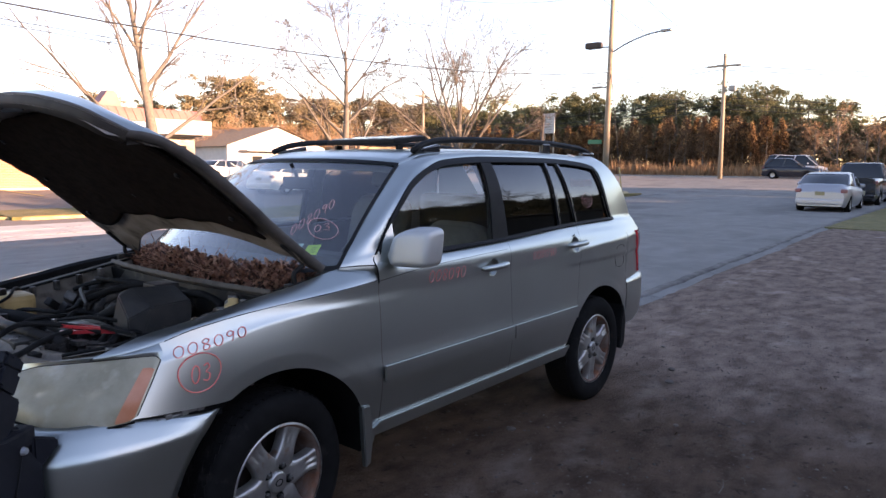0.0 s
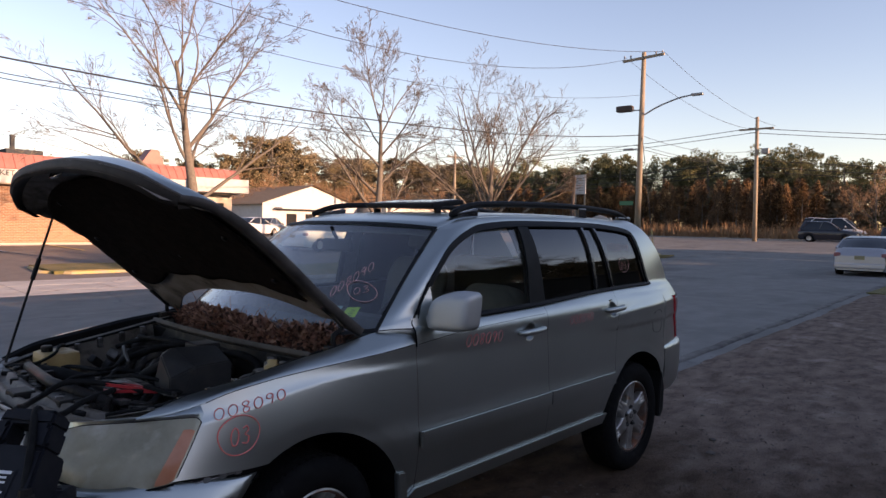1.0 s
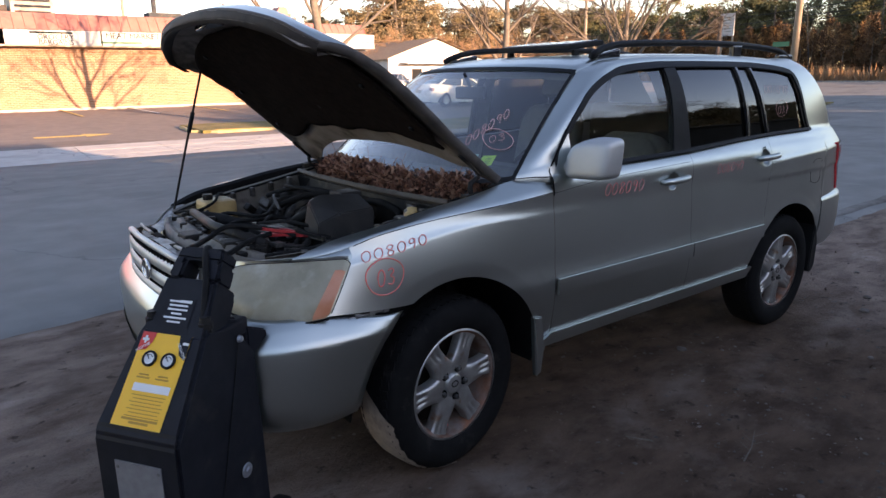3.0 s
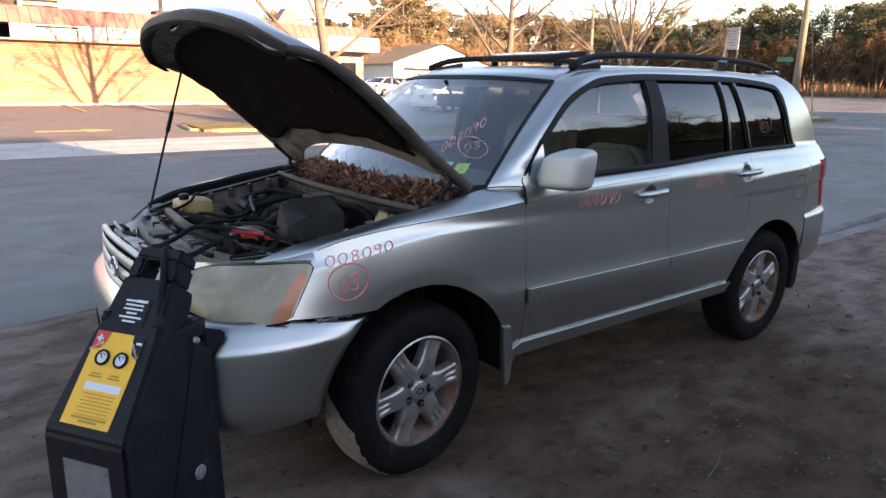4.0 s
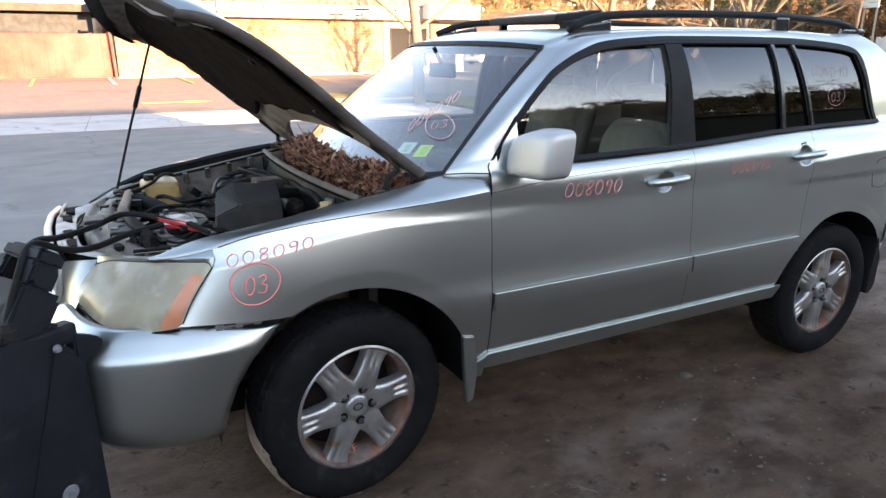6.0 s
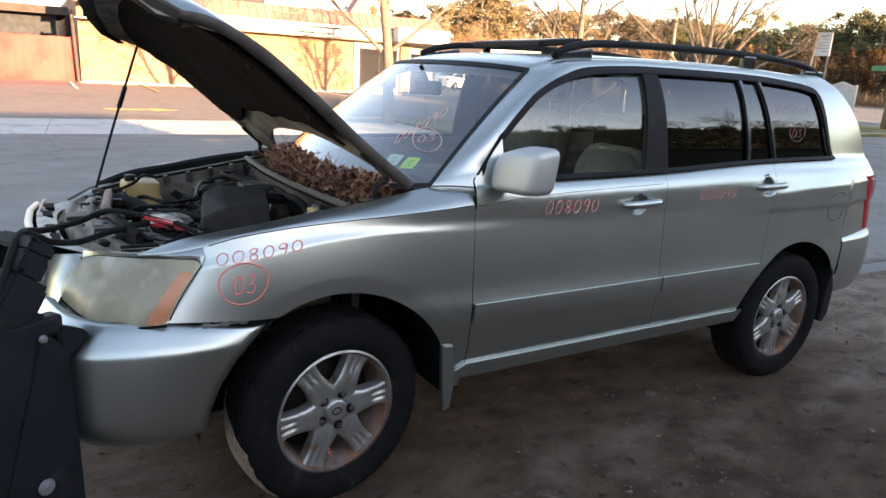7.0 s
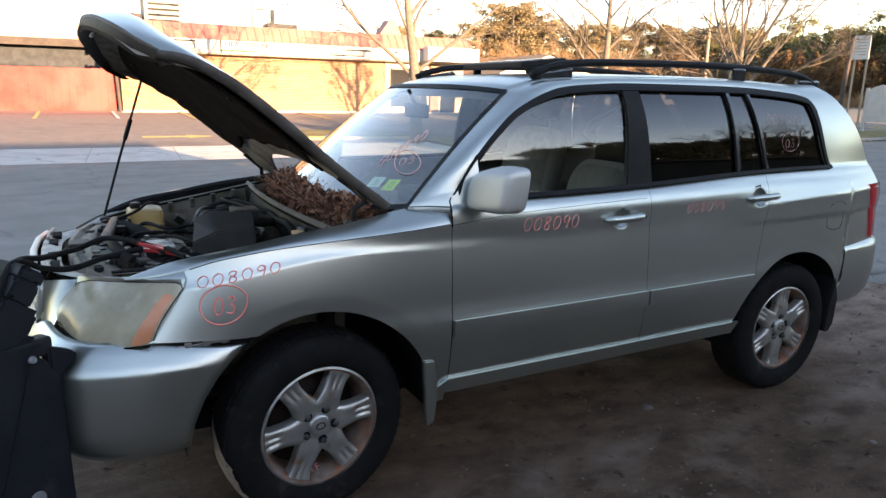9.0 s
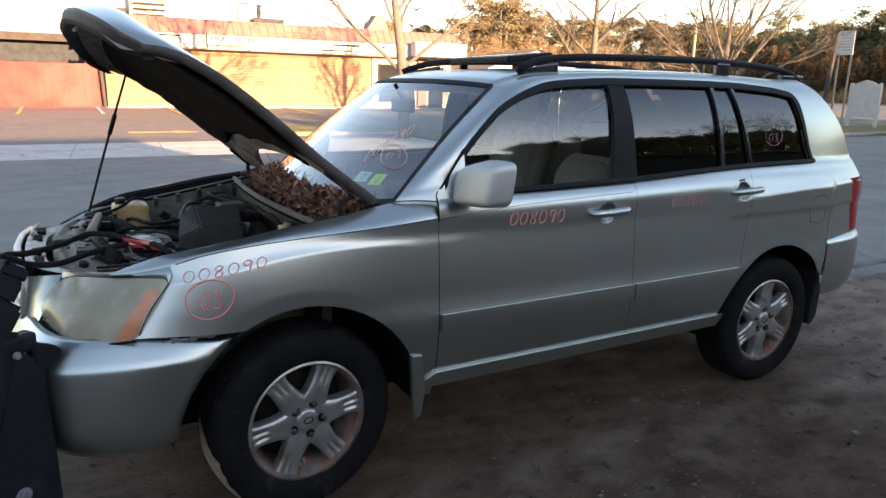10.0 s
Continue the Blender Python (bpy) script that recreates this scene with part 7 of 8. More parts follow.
# ---- cabin ----
for R in (False, True):
    y0 = 0.3 if not R else W - 0.82
    seat = part("front_seat", box(1.2, y0, 0.68, 1.72, y0 + 0.52, 0.9, bevel=0.06), FABRIC, car, "beige cloth front seat")
    top = 0.43 if not R else 0.58
    outline = [(0.0, 0.0), (0.0, top - 0.16)] + [(0.14 - 0.14 * math.cos(1.5708 * k / 6), top - 0.16 + 0.16 * math.sin(1.5708 * k / 6)) for k in range(1, 7)]
    outline += [(0.5 - y, z) for y, z in outline[::-1]]
    bm = poly([(-0.085, y, z) for y, z in outline], Vector((0.17, 0, 0)))
    bmesh.ops.bevel(bm, geom=[e for e in bm.edges if abs(e.verts[0].co.x - e.verts[1].co.x) < 0.01], offset=0.04, segments=3, affect="EDGES")
    bm.transform(Matrix.Translation((1.72, y0 + 0.01, 0.86)) @ Matrix.Rotation(radians(14), 4, "Y"))
    part("seat_back", bm, FABRIC, seat, smooth=True)
    if R:
        part("headrest", box(-0.05, 0.13, 0.64, 0.05, 0.37, 0.82, bevel=0.04, m=Matrix.Translation((1.72, y0 + 0.01, 0.86)) @ Matrix.Rotation(radians(14), 4, "Y")), FABRIC, seat)
    part("door_card", panel((0.56, 0.56), (1.6, 1.6), lambda x: 0.5, belt, 6, 4, R, -0.06), FABRIC, car)
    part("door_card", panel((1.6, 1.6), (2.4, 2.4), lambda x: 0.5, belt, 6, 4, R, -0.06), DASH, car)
    part("belt_pillar", panel((1.50, 1.55), (1.63, 1.64), belt, lambda x: 1.64, 3, 6, R, -0.03), FABRIC, car)
    part("pillar_trim", grid([[flip(Vector((lerp(0.43, 0.97, f), lerp(0.15, 0.3, f), lerp(1.18, 1.63, f))) + Vector((0.02 * k, 0.03 * k, 0)), R) for k in (-1, 1)] for f in np.linspace(0, 1, 8)]), FABRIC, car)
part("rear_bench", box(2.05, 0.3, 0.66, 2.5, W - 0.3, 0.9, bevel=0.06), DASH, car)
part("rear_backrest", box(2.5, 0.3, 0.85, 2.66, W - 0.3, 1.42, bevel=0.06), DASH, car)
rows = []
for i in range(21):
    g = i / 20
    p = screen(0.0, g) + Vector((0.05, 0, -0.04))
    y = p.y
    rows.append([(p.x, y, p.z), (p.x + 0.2, y, p.z + 0.0), (max(p.x + 0.3, 0.72), y, 1.13), (0.8, y, 1.1), (0.84, y, 1.0), (0.8, y, 0.7)])
part("dashboard", grid(rows), DASH, car, smooth=True)
part("cabin_floor", box(0.5, 0.2, 0.45, 3.4, W - 0.2, 0.48), DASH, car)
part("instrument_hood", box(0.62, 0.36, 1.1, 0.8, 0.74, 1.19, bevel=0.04), DASH, car)
a = [Vector((0.93 + 0.07 * math.sin(t), 0.55 + 0.18 * math.cos(t), 1.08 + 0.17 * math.sin(t))) for t in np.linspace(0, 6.2832, 33)]
wheel_s = part("steering_wheel", tube(a, 0.015, 8), TRIM, car, smooth=True)
part("steering_boss", lathe([(0.07, 0), (0.06, 0.03), (0.001, 0.04)], 16, m=Matrix.Translation((0.92, 0.55, 1.08)) @ Matrix.Rotation(radians(66), 4, "Y")), TRIM, wheel_s)
for t in (0.2, 2.94, 4.71):
    part("steering_spoke", tube([(0.92, 0.55, 1.08), (0.93 + 0.07 * math.sin(t), 0.55 + 0.18 * math.cos(t), 1.08 + 0.17 * math.sin(t))], 0.012, 6), TRIM, wheel_s)
im = part("inner_mirror", box(0.80, W / 2 - 0.12, 1.50, 0.83, W / 2 + 0.12, 1.57, bevel=0.012), TRIM, car)
part("mirror_stalk", tube([(0.82, W / 2, 1.55), (0.77, W / 2, 1.64)], 0.01, 6), TRIM, im)
# tilted sunroof glass
sr = part("sunroof_frame", box(0, 0.03, 0, 0.27, 0.6, 0.03, bevel=0.008, m=Matrix.Translation((1.2, W / 2 - 0.4, 1.752)) @ Matrix.Rotation(radians(-6), 4, "Y")), TRIM, car, "tilted black sunroof deflector")
# the sky's reflection is put into the pane as a pale tone
part("sunroof_glass", box(0.025, 0.06, 0.0305, 0.245, 0.57, 0.034, m=Matrix.Translation((1.2, W / 2 - 0.4, 1.752)) @ Matrix.Rotation(radians(-6), 4, "Y")), mat("sky_toned_sunroof_glass", (0.5, 0.53, 0.55), 0.15, 0.8), sr)
for y in (0.05, 0.56):
    part("sunroof_arm", box(0.05, y, -0.05, 0.09, y + 0.02, 0.0, m=Matrix.Translation((1.2, W / 2 - 0.4, 1.752))), TRIM, sr)


# ---- the wheeled jump starter by the bumper ----
CASE = mat("black_moulded_case", (0.009, 0.0095, 0.0125), 0.45, 0, (0.013, 0.014, 0.018), 7, (0.035, 0.033, 0.031), 5, 0.2, bump=0.0006, bscale=300, rough2=0.62, spec=0.17)
DECAL = mat("yellow_decal", (0.9, 0.48, 0.025), 0.45, 0, (0.84, 0.44, 0.025), 5)
WHITE_PRINT = mat("white_print", (0.65, 0.65, 0.65), 0.5)
RED_PRINT = mat("red_print", (0.6, 0.04, 0.03), 0.5)
BROWN_PRINT = mat("brown_print", (0.42, 0.21, 0.015), 0.5)
BRUSHED = mat("brushed_plate", (0.35, 0.36, 0.38), 0.4, 0.7, (0.3, 0.3, 0.32), 30)

starter = thing("jump_starter", "black wheeled jump starter cabinet with yellow label and two gauges", "jump starter", at=pose(-1.275, -0.045, 0, 0, 0, 33.2))
H = 0.157
MID = -0.004
# lower cabinet
side = [(0.0, 0.06), (0.0, 0.60), (0.01, 0.625), (0.20, 0.865), (0.225, 0.88), (0.31, 0.86), (0.40, 0.78), (0.43, 0.74), (0.43, 0.12), (0.38, 0.06)]
bm = poly([(x, H, z) for x, z in side], Vector((0, -2 * H, 0)))
for v in bm.verts:
    k = 1 - 0.22 * max(0, (v.co.z - 0.6)) / 0.28
    v.co.y = v.co.y * k + MID
bmesh.ops.bevel(bm, geom=bm.edges[:], offset=0.012, segments=2, affect="EDGES")
case = part("case", bm, CASE, starter)
# sloped neck ending in a grip
slope = Vector((0.19, 0, 0.24)).normalized()
back = Vector((0.24, 0, -0.19)).normalized()


def neck(a, y, b):
    """a up the slope from the front edge, y across, b into the case."""
    return Vector((0.01, y, 0.625)) + slope * a + back * b


for name, y0, y1, a0, a1, w0, w1 in (("neck", -0.126, 0.112, 0.29, 0.49, 1, 0.82), ("handle_post", -0.103, -0.042, 0.485, 0.565, 1, 0.93), ("handle_post", 0.04, 0.092, 0.485, 0.565, 1, 0.9), ("handle_bar", -0.096, 0.083, 0.555, 0.6, 1, 0.93)):
    own = bmesh.new()
    vs = [own.verts.new(neck(a, y * (w0 if a == a0 else w1), b)) for a in (a0, a1) for y in (y0, y1) for b in (0.0, 0.12 if a0 < 0.4 else 0.085)]
    bmesh.ops.convex_hull(own, input=vs)
    bmesh.ops.bevel(own, geom=own.edges[:], offset=0.008, segments=2, affect="EDGES")
    part(name, own, CASE, starter)
# shoulders with cable glands, lugs at the back edge
for s in (-1, 1):
    bm = box(0.25, MID + s * 0.095 - 0.03, 0.80, 0.42, MID + s * 0.095 + 0.03, 0.86, bevel=0.012)
    part("shoulder", bm, CASE, starter)
    bm = poly([(0.40, MID + s * 0.13, 0.70), (0.475, MID + s * 0.16, 0.775), (0.47, MID + s * 0.16, 0.80), (0.40, MID + s * 0.13, 0.83)], Vector((0, -s * 0.05, 0)))
    bmesh.ops.bevel(bm, geom=bm.edges[:], offset=0.006, segments=2, affect="EDGES")
    part("cable_lug", bm, CASE, starter)
    bm = poly([(0.27, MID + s * 0.08, 0.84), (0.40, MID + s * 0.08, 0.80), (0.38, MID + s * 0.08, 0.865), (0.34, MID + s * 0.08, 0.88)], Vector((0, s * 0.035, 0)))
    bmesh.ops.bevel(bm, geom=bm.edges[:], offset=0.008, segments=2, affect="EDGES")
    part("cable_guard", bm, CASE, starter)
    gland = part("cable_gland", lathe([(0.02, -0.01), (0.02, 0.02), (0.024, 0.022), (0.024, 0.04), (0.019, 0.042), (0.016, 0.06), (0.001, 0.06)], 12, m=Matrix.Translation((0.24, MID + s * 0.1, 0.855))), ENGINE, starter)
    part("strap_rod", tube([(0.335, MID + s * (H - 0.015), 0.80), (0.16, MID + s * (H + 0.002), 0.30), (0.10, MID + s * (H + 0.002), 0.12)], 0.0025, 6), TRIM, starter)
    part("strap_bolt", lathe([(0.001, 0.012), (0.009, 0.011), (0.012, 0.004), (0.013, 0)], 10, m=Matrix.Translation((0.34, MID + s * (H - 0.014), 0.81)) @ Matrix.Rotation(s * -1.5708, 4, "X")), BRUSHED, starter)
    part("axle_bolt", lathe([(0.001, 0.012), (0.01, 0.012), (0.012, 0.006), (0.024, 0.005), (0.026, 0)], 14, m=Matrix.Translation((0.30, MID + s * H, 0.36)) @ Matrix.Rotation(s * -1.5708, 4, "X")), BRUSHED, starter)
    whl = part("caster_wheel", lathe([(0.088, -0.02), (0.096, -0.014), (0.096, 0.014), (0.088, 0.02), (0.065, 0.022)], 24, m=Matrix.Translation((0.40, MID + s * (H + 0.03), 0.096)) @ Matrix.Rotation(s * -1.5708, 4, "X")), RUBBER, starter, smooth=True)
    part("caster_hub", lathe([(0.068, 0.02), (0.05, 0.026), (0.015, 0.024), (0.012, 0.03), (0.001, 0.03)], 20, m=Matrix.Translation((0.40, MID + s * (H + 0.03), 0.096)) @ Matrix.Rotation(s * -1.5708, 4, "X")), BRUSHED, whl, "pale wheel hub", smooth=True)
part("base_skid", box(0.0, MID - H, 0.0, 0.06, MID + H, 0.06, bevel=0.01), CASE, starter)
part("front_plate", box(-0.004, -0.095, 0.12, 0.0, 0.075, 0.53), BRUSHED, starter, "brushed metal plate")
for y in (-0.085, 0.065):
    for z in (0.14, 0.51):
        part("plate_screw", lathe([(0.001, 0.003), (0.005, 0.002), (0.006, 0)], 8, m=Matrix.Translation((-0.004, y, z)) @ Matrix.Rotation(-1.5708, 4, "Y")), GREY_METAL, starter)


def sheet(a0, a1, y0, y1, lift=0.0015):
    return poly([neck(a, y, -lift) for a, y in ((a0, y0), (a0, y1), (a1, y1), (a1, y0))])


label = part("label_panel", sheet(0.012, 0.30, -0.088, 0.094, 0.002), DECAL, starter, "yellow instruction label")
part("label_corner", poly([neck(a, y, -0.0035) for a, y in ((0.30, 0.094), (0.238, 0.094), (0.245, 0.064), (0.27, 0.048), (0.30, 0.042))]), RED_PRINT, label)
part("label_corner", poly([neck(a, y, -0.0035) for a, y in ((0.30, -0.088), (0.225, -0.088), (0.24, -0.062), (0.275, -0.05), (0.30, -0.045))]), CASE, label)
for a, y, w, h in ((0.276, 0.074, 0.008, 0.024), (0.276, 0.074, 0.024, 0.008), (0.276, -0.076, 0.008, 0.022)):
    part("sign_mark", sheet(a - w / 2, a + w / 2, y - h / 2, y + h / 2, 0.005), WHITE_PRINT, label)
turn = (-back).to_track_quat("Z", "Y").to_matrix().to_4x4()
flat = Matrix((( 0, slope.x, -back.x, 0), (-1, 0, 0, 0), (0, slope.z, -back.z, 0), (0, 0, 0, 1)))
for text, a, y, rot in (("POSITIVE", 0.25, 0.075, 35), ("NEGATIVE", 0.252, -0.069, -50)):
    words(text, 0.0125, Matrix.Translation(neck(a, y, -0.006)) @ flat @ Matrix.Rotation(radians(rot), 4, "Z"), WHITE_PRINT, label, depth=0.0003)
part("white_band", sheet(0.118, 0.142, -0.075, 0.06, 0.0035), WHITE_PRINT, label)
for k in range(7):
    part("lettering_bar", sheet(0.1055 - k * 0.0105, 0.108 - k * 0.0105, -0.07 + 0.004 * (k % 3), 0.055 - 0.01 * (k % 2), 0.0035), BROWN_PRINT, label)
for a in (0.036, 0.026):
    part("lettering_bar", sheet(a - 0.004, a + 0.003, -0.07 + (0.03 if a < 0.03 else 0), 0.06 - (0.03 if a < 0.03 else 0), 0.0035), BROWN_PRINT, label)
for y in (0.036, -0.034):
    m = Matrix.Translation(neck(0.218, y, 0)) @ (-back).to_track_quat("Z", "Y").to_matrix().to_4x4()
    g = part("gauge", lathe([(0.025, 0), (0.025, 0.009), (0.022, 0.012), (0.018, 0.008)], 24, m=m), CASE, starter, "round gauge with a black bezel", smooth=True)
    part("gauge_face", lathe([(0.018, 0.007), (0.001, 0.007)], 24, m=m), WHITE_PRINT, g)
    part("gauge_needle", box(-0.001, -0.003, 0.0075, 0.001, 0.016, 0.009, m=m @ Matrix.Rotation(0.7, 4, "Z")), CASE, g)
    part("gauge_scale", tube([m @ Vector((0.012 * math.cos(t), 0.012 * math.sin(t), 0.0078)) for t in np.linspace(0.5, 2.6, 9)], 0.0012, 4), CASE, g)
    part("lettering_bar", sheet(0.166, 0.171, y - 0.018, y + 0.018, 0.0035), BROWN_PRINT, label)
    part("lettering_bar", sheet(0.157, 0.162, y - 0.024, y + 0.024, 0.0035), BROWN_PRINT, label)
plate = part("serial_plate", sheet(0.325, 0.42, -0.055, 0.055, 0.002), CASE, starter)
for k, (w, m) in enumerate(((0.08, WHITE_PRINT), (0.07, WHITE_PRINT), (0.075, WHITE_PRINT), (0.04, WHITE_PRINT), (0.085, WHITE_PRINT), (0.05, WHITE_PRINT))):
    part("lettering_bar", sheet(0.405 - k * 0.0135, 0.411 - k * 0.0135, -w / 2, w / 2, 0.0035), m, plate)
part("white_tag", sheet(0.404, 0.413, -0.045, 0.0, 0.004), WHITE_PRINT, plate)
# cables to the battery
for pts, name in (([(-1.02, 0.007, 0.90), (-0.985, 0.06, 1.0), (-0.94, 0.16, 1.085), (-0.86, 0.32, 1.02), (-0.78, 0.42, 0.99), (-0.66, 0.52, 1.0), (-0.54, 0.58, 1.005)], "jump_cable"),
                  ([(-1.04, 0.19, 0.88), (-1.0, 0.24, 0.98), (-0.95, 0.32, 1.05), (-0.87, 0.5, 1.02), (-0.76, 0.66, 1.01), (-0.66, 0.72, 1.03), (-0.54, 0.62, 1.02), (-0.46, 0.5, 1.0)], "jump_cable")):
    tagged(part(name, tube(along(pts, 40), 0.011, 8), HOSE, smooth=True), "thick black jump cable running into the engine bay", "cable")
clamp = thing("battery_clamp", "red jump cable clamp lying on the battery", "clamp")
for dz in (0, 0.03):
    bm = poly([(-0.56, 0.63, 0.985 + dz), (-0.55, 0.655, 0.985 + dz), (-0.47, 0.55, 0.995 + dz * 0.4), (-0.42, 0.46, 0.995), (-0.43, 0.45, 0.995), (-0.49, 0.53, 0.995 + dz * 0.4)], Vector((0, 0, 0.012)))
    part("jaw", bm, RED_PLASTIC, clamp)
part("pivot", lathe([(0.012, 0), (0.012, 0.03), (0.001, 0.03)], 10, m=Matrix.Translation((-0.475, 0.54, 0.985))), CAST, clamp)
clamp2 = thing("battery_clamp", "second clamp with bare metal jaws", "clamp")
part("jaw", poly([(-0.46, 0.5, 1.0), (-0.44, 0.51, 1.0), (-0.38, 0.40, 0.985), (-0.395, 0.39, 0.985)], Vector((0, 0, 0.014))), CAST, clamp2)
part("jaw", poly([(-0.47, 0.49, 1.015), (-0.45, 0.5, 1.015), (-0.40, 0.40, 0.995), (-0.41, 0.385, 0.995)], Vector((0, 0, 0.012))), HOSE, clamp2)


# ---- parked vehicles further off ----
FAR_GLASS = mat("far_car_glass", (0.02, 0.025, 0.03), 0.08, spec=0.7)
DULL_RED = mat("dull_red_lens", (0.28, 0.07, 0.07), 0.35, 0, (0.22, 0.12, 0.12), 8)
PLATE = mat("licence_plate_blank", (0.25, 0.22, 0.12), 0.5)


def parked(name, label, paint, at, length=4.7, width=1.8, height=1.45, shape="sedan", category="car", lights="rear"):
    """A parked vehicle facing +x, standing on z = 0."""
    v = thing(name, label, category, at=at)
    hw = width / 2
    belt_z = height * 0.62
    L = length
    if shape == "sedan":
        deck = [(0, 0.52), (0.008, 0.64), (0.04, 0.705), (0.13, 0.72), (0.3, 0.68), (0.7, 0.63), (0.97, 0.5), (1.0, 0.42)]
        cabin = [(0.10, 0.71, 0.0), (0.25, 0.95, 1), (0.36, 1.0, 1), (0.52, 0.98, 1), (0.74, 0.63, 0)]
    elif shape == "pickup":
        deck = [(0, 0.66), (0.3, 0.67), (0.42, 0.66), (0.72, 0.64), (0.98, 0.58), (1.0, 0.5)]
        cabin = [(0.40, 0.66, 0), (0.43, 0.97, 1), (0.5, 1.0, 1), (0.62, 0.99, 1), (0.74, 0.64, 0)]
    elif shape == "van":
        deck = [(0, 0.55), (0.5, 0.55), (0.8, 0.55), (0.97, 0.45), (1.0, 0.35)]
        cabin = [(0.0, 0.55, 0), (0.01, 0.97, 1), (0.4, 1.0, 1), (0.72, 0.97, 1), (0.86, 0.55, 0)]
    else:
        deck = [(0, 0.6), (0.3, 0.62), (0.7, 0.6), (0.97, 0.5), (1.0, 0.42)]
        cabin = [(0.02, 0.6, 0), (0.07, 0.95, 1), (0.4, 1.0, 1), (0.52, 0.97, 1), (0.7, 0.6, 0)]
    rows = []
    for f in np.linspace(0, 1, 33):
        x = f * L
        top = curve_at(deck, f) * height
        pinch = 1 - 0.13 * (abs(2 * f - 1) ** 5)
        bot = 0.2 + 0.06 * abs(2 * f - 1) ** 8
        for wx in (0.19 * L, 0.81 * L):
            d = 0.36 ** 2 - (x - wx) ** 2
            if d > 0:
                bot = max(bot, 0.3 + math.sqrt(d))
        half = [(hw * pinch * 0.9, bot), (hw * pinch, max(bot, 0.42)), (hw * pinch * 1.0, max(bot, top - 0.2)), (hw * pinch * 0.94, max(bot + 0.01, top - 0.04)), (hw * pinch * 0.7, top + 0.01)]
        rows.append([(x, y, z) for y, z in half] + [(x, 0, top + 0.02)] + [(x, -y, z) for y, z in half[::-1]])
    bm = grid(rows)
    for r in (rows[0], rows[-1]):
        bm.faces.new([bm.verts.new(p) for p in r])
    part("body", bm, paint, v, smooth=True)
    rows = []
    for f in np.linspace(cabin[0][0], cabin[-1][0], 17):
        z = curve_at([(a, b) for a, b, c in cabin], f) * height
        base = curve_at(deck, f) * height - 0.02
        k = (z - base) / (height * 0.4)
        rows.append([(f * L, hw * 0.93, base), (f * L, hw * lerp(0.93, 0.78, min(1, k)), max(base, z - 0.05)), (f * L, hw * lerp(0.9, 0.64, min(1, k)), z), (f * L, 0, z + 0.012),
                     (f * L, -hw * lerp(0.9, 0.62, min(1, k)), z), (f * L, -hw * lerp(0.93, 0.74, min(1, k)), max(base, z - 0.04)), (f * L, -hw * 0.93, base)])
    part("cabin", grid(rows), FAR_GLASS, v, smooth=True)
    roof = [[(p[0], p[1] * 1.03, p[2] + 0.012) for p in r[1:-1]] for r in rows if r[2][2] > height * 0.93]
    if len(roof) > 1:
        part("roof", grid(roof), paint, v, smooth=True)
    for s in (-1, 1):
        a, b = rows[3], rows[-4]
        for i, j in ((0, 4), (-1, -5), (8, 9)):
            k1, k2 = (0, 1) if s > 0 else (6, 5)
            p, q = Vector(rows[i][k1]), Vector(rows[j][k2])
            part("pillar", tube([p + Vector((0, s * 0.005, 0)), q + Vector((0, s * 0.005, 0))], 0.035, 6), paint if shape != "pickup" else paint, v)
        for wx in (0.19 * L, 0.81 * L):
            w = part("tyre", lathe([(0.2, -0.1), (0.3, -0.1), (0.325, -0.07), (0.33, 0), (0.325, 0.07), (0.3, 0.1), (0.2, 0.1)], 24, m=Matrix.Translation((wx, s * (hw - 0.12), 0.33)) @ Matrix.Rotation(s * -1.5708, 4, "X")), RUBBER, v, smooth=True)
            part("rim", lathe([(0.2, 0.09), (0.19, 0.07), (0.06, 0.08), (0.001, 0.085)], 20, m=Matrix.Translation((wx, s * (hw - 0.12), 0.33)) @ Matrix.Rotation(s * -1.5708, 4, "X")), ALLOY, w, smooth=True)
        tz = height * 0.56 if shape != "van" else height * 0.45
        part("tail_light", box(0.0, s * hw * 0.82 - 0.13, tz - 0.075, 0.16, s * hw * 0.82 + 0.09, tz + 0.07, bevel=0.04), DULL_RED, v)
        part("headlight", box(L - 0.14, s * hw * 0.78 - 0.16, 0.55, L - 0.015, s * hw * 0.78 + 0.1, 0.72, bevel=0.03), LENS, v)
        part("mirror", box(0.68 * L, s * hw * 1.02 - 0.09, belt_z, 0.68 * L + 0.1, s * hw * 1.02 + 0.09, belt_z + 0.13, bevel=0.03), paint, v)
    part("plate", box(-0.03, -0.16, height * 0.5 - 0.08, -0.01, 0.16, height * 0.5 + 0.06), PLATE, v)
    part("rear_bumper", box(-0.06, -hw * 0.88, 0.32, 0.1, hw * 0.88, 0.52, bevel=0.05), paint, v)
    part("underside", box(0.1, -hw * 0.8, 0.2, L - 0.1, hw * 0.8, 0.34), DARK, v)
    return v


parked("sedan", "silver sedan parked at the street edge, seen from behind", PAINT_FAR, pose(26.6, 3.15, -0.01, 0, 0, 1), 4.75, 1.82, 1.47)
parked("pickup_truck", "black pickup truck parked beyond the silver sedan", BLACK_PAINT, pose(32.8, 3.05, 0, 0, 0, 1), 5.5, 1.95, 1.85, "pickup")
parked("hatchback", "teal hatchback parked beyond the pickup", mat("teal_car_paint", (0.03, 0.1, 0.1), 0.3, coat=0.5), pose(40.5, 2.5, 0.1, 0, 0, 2), 4.3, 1.75, 1.5, "suv")
parked("wagon", "navy sport utility vehicle on the cross street", NAVY_PAINT, pose(63.6, 14.6, 0.68, 0, 0, -86), 4.5, 1.85, 1.75, "suv")
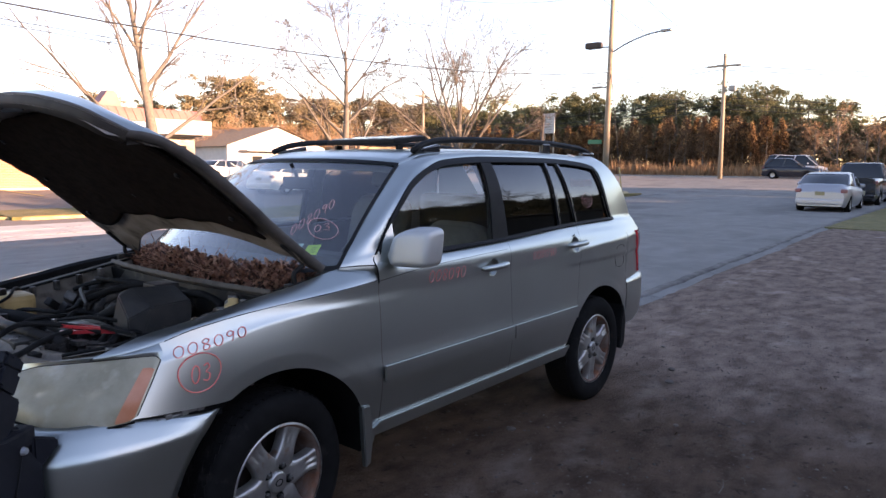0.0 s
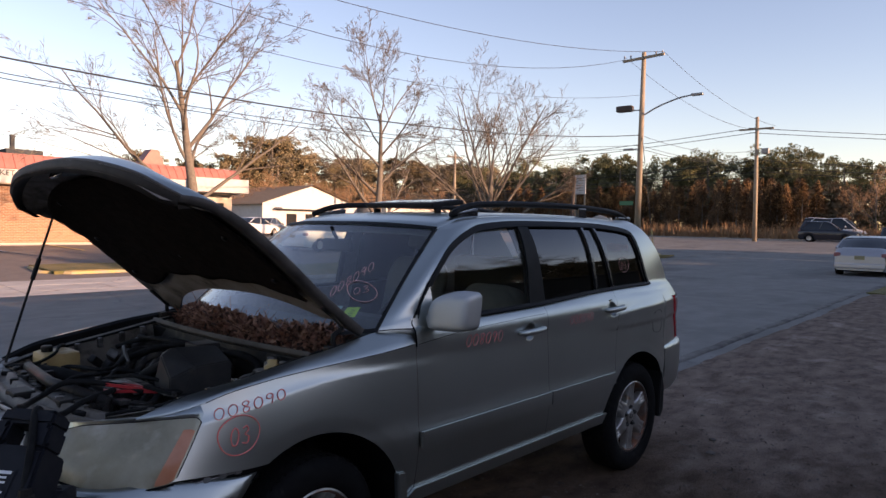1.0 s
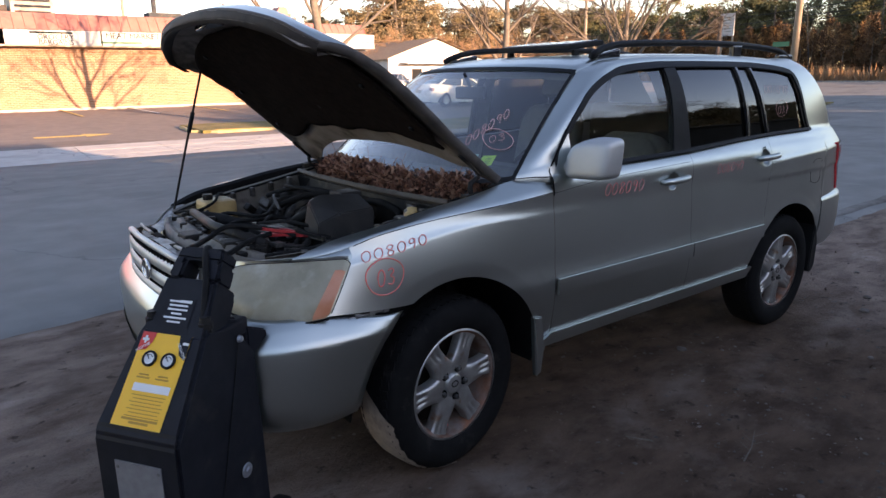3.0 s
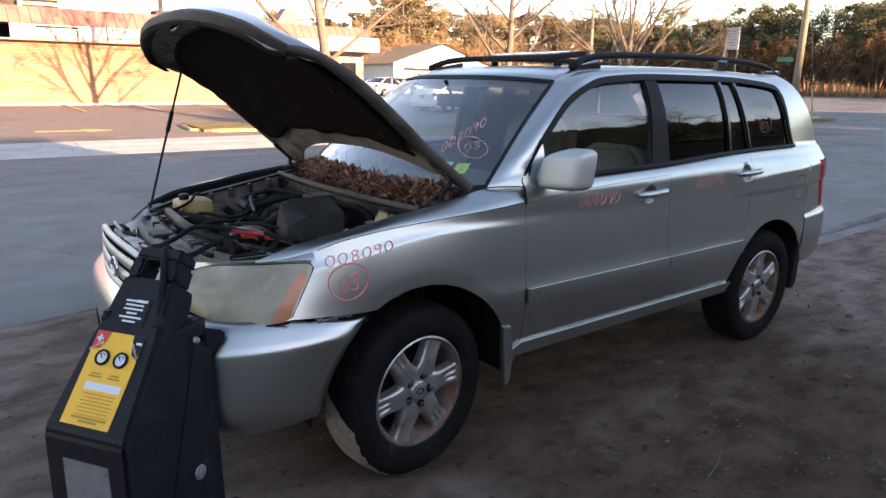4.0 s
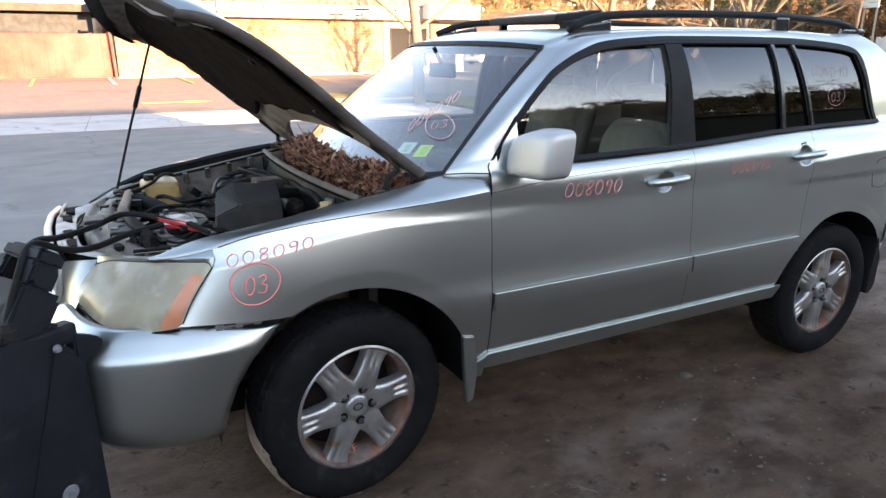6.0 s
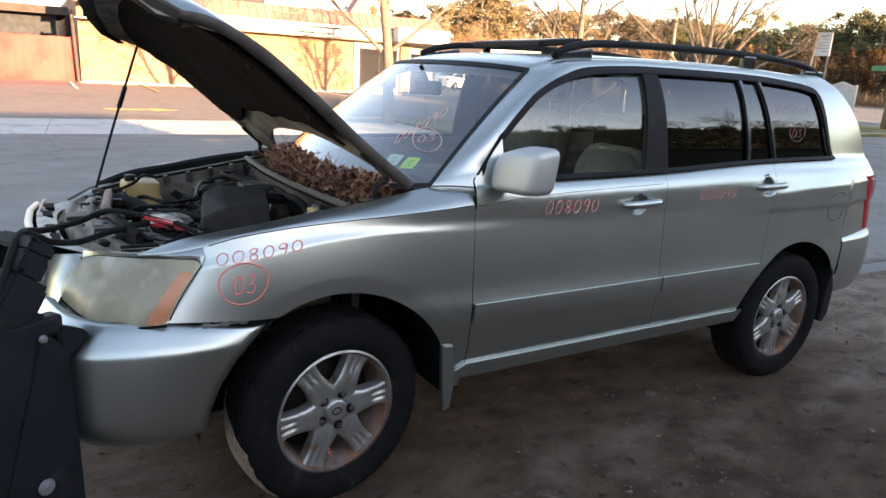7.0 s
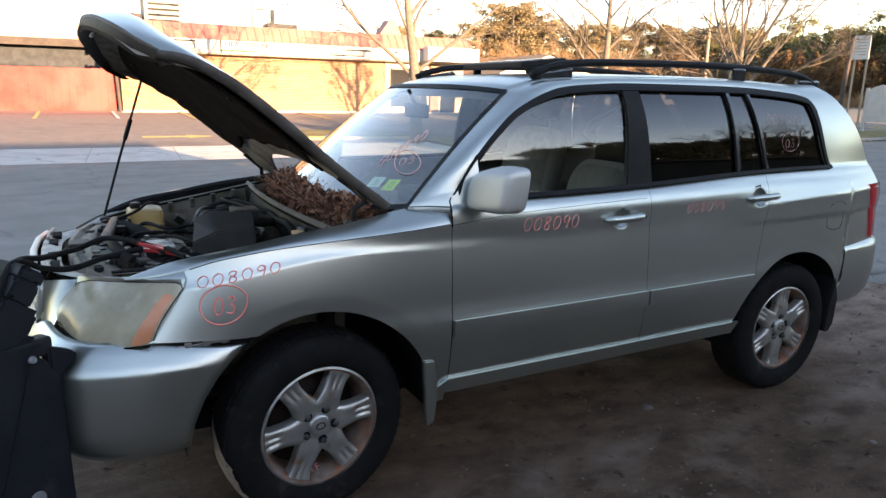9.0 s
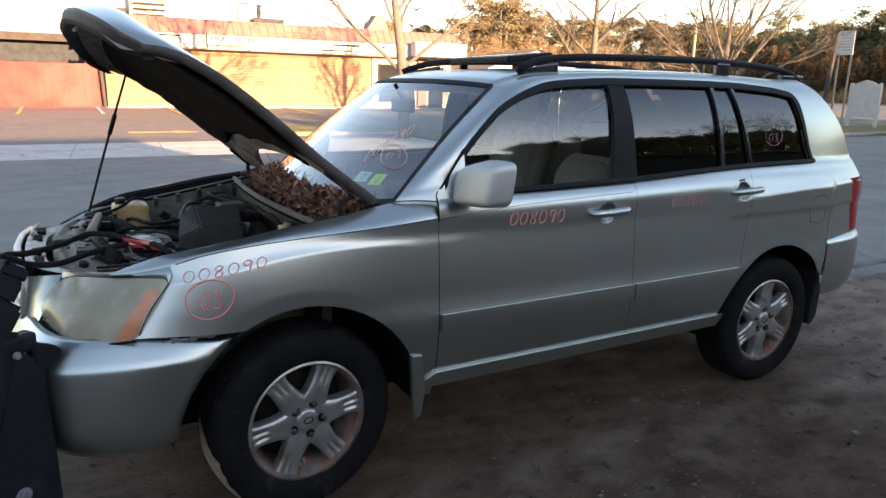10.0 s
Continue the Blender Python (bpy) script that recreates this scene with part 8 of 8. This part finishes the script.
parked("van", "white van behind the navy vehicle", WHITE_PAINT, pose(68.4, 15.6, 0.72, 0, 0, -86), 5.2, 1.95, 2.05, "van")
parked("sedan", "white sedan parked in the sunlit lot", WHITE_PAINT, pose(17.2, 24.2, 0.26, 0, 0, 8), 4.7, 1.8, 1.46)
for i, (x, y, p, lab) in enumerate(((27.5, 46, WHITE_PAINT, "white car parked before the low house"), (31.5, 49, PAINT_FAR, "silver car parked before the low house"), (34.5, 45, BLACK_PAINT, "black car parked before the low house"),
                                   (37.5, 48, RED_PAINT, "dark red car parked before the low house"), (41, 46, PAINT_FAR, "grey car parked before the low house"), (30, 54, WHITE_PAINT, "white car at the back of the lot"))):
    tagged(parked("sedan", lab, p, pose(x, y, 0.45, 0, 0, 20 + 15 * i), 4.6, 1.8, 1.48), group="cars before the house")


# ---- stones, leaves and twigs on the dirt ----
OLD_LEAF = leafy("trodden_leaves", ((0.03, 0.02, 0.014), (0.1, 0.06, 0.038), (0.06, 0.04, 0.026)))
STONE = mat("pale_gravel", (0.16, 0.135, 0.115), 0.9, 0, (0.04, 0.034, 0.029), 3)
rng = random.Random(33)


def dirt_z(x, y):
    z = 0.02 * noise.noise((x * 0.7, y * 0.7, 0)) + 0.012 * noise.noise((x * 2.6, y * 2.6, 2)) + 0.006 * noise.noise((x * 8, y * 8, 7))
    near = max(0, 1 - min(abs(x - 0), abs(x - 2.715)) / 0.6) * max(0, 1 - abs(y - 0.15) / 0.5)
    return z * (1 - 0.8 * near)


verts, faces = [], []
for i in range(9000):
    if i < 1500:
        x, y = rng.uniform(0.4, 5.5), rng.gauss(-0.7, 0.5)
    elif i < 6600:
        x, y = rng.uniform(-3, 8), rng.uniform(-2.2, 1.9)
    else:
        x, y = rng.uniform(-6, 22), rng.uniform(-4, 1.5)
    if noise.noise((x * 0.9, y * 0.9, 9)) < -0.1 and rng.random() < 0.7:
        continue
    s = 0.0025 + 0.011 * rng.random() ** 5
    c = Vector((x, y, dirt_z(x, y) + s * 0.25))
    n = len(verts)
    ring_n = 5
    for k in range(ring_n):
        a = 6.283 * k / ring_n + rng.random()
        verts.append(c + Vector((math.cos(a) * s * rng.uniform(0.7, 1.3), math.sin(a) * s * rng.uniform(0.7, 1.3), rng.uniform(-0.2, 0.2) * s)))
    verts.append(c + Vector((0, 0, s * 0.7)))
    faces += [(n + k, n + (k + 1) % ring_n, n + 5) for k in range(ring_n)]
me = bpy.data.meshes.new("gravel")
me.from_pydata(verts, [], faces)
me.materials.append(STONE)
tagged(new("gravel", me), "loose gravel scattered over the dirt", kind="stuff")
bm = bmesh.new()
for i in range(300):
    x, y = rng.uniform(-2.5, 7), rng.uniform(-1.8, 1.4)
    leaf(bm, Vector((x, y, dirt_z(x, y) + 0.012)), rng.uniform(0.015, 0.04), rng)
tagged(part("fallen_leaves", bm, OLD_LEAF, kind="stuff"), "old brown leaves trodden into the dirt")
for x, y, l, a in ((1.08, -0.69, 0.28, 20), (2.9, -0.89, 0.14, 70), (0.75, -0.35, 0.12, 130), (1.9, -1.1, 0.16, 10)):
    tw = bmesh.new()
    d = Vector((math.cos(radians(a)), math.sin(radians(a)), 0))
    p = Vector((x, y, dirt_z(x, y) + 0.008))
    n = d.cross(Vector((0, 0, 1)))
    tube([p - d * l / 2, p + n * 0.01, p + d * l / 2 + Vector((0, 0, 0.01))], [0.004, 0.003, 0.0015], 5, tw)
    for k in range(4):
        q = p + d * l * (-0.1 + 0.15 * k)
        tube([q, q + (d + n * (1 if k % 2 else -1)) * l * 0.16 + Vector((0, 0, 0.008))], [0.002, 0.001], 4, tw)
    tagged(part("twig", tw, TWIG), "small dry twig lying on the dirt", "twig")
for x, y, s in ((3.42, -0.24, 0.035), (1.86, 0.17, 0.03), (3.75, -0.13, 0.03), (2.6, -0.6, 0.018), (0.9, -1.0, 0.015), (4.4, 0.2, 0.02)):
    bm = bmesh.new()
    bmesh.ops.create_icosphere(bm, subdivisions=2, radius=s)
    for v in bm.verts:
        v.co *= 1 + 0.3 * noise.noise(v.co * 40 + Vector((x, y, 0)))
        v.co.z *= 0.4
    bm.transform(Matrix.Translation((x, y, dirt_z(x, y) + s * 0.2)))
    tagged(part("stone", bm, STONE), "pale flat stone lying on the dirt", "stone", "stones on the dirt")
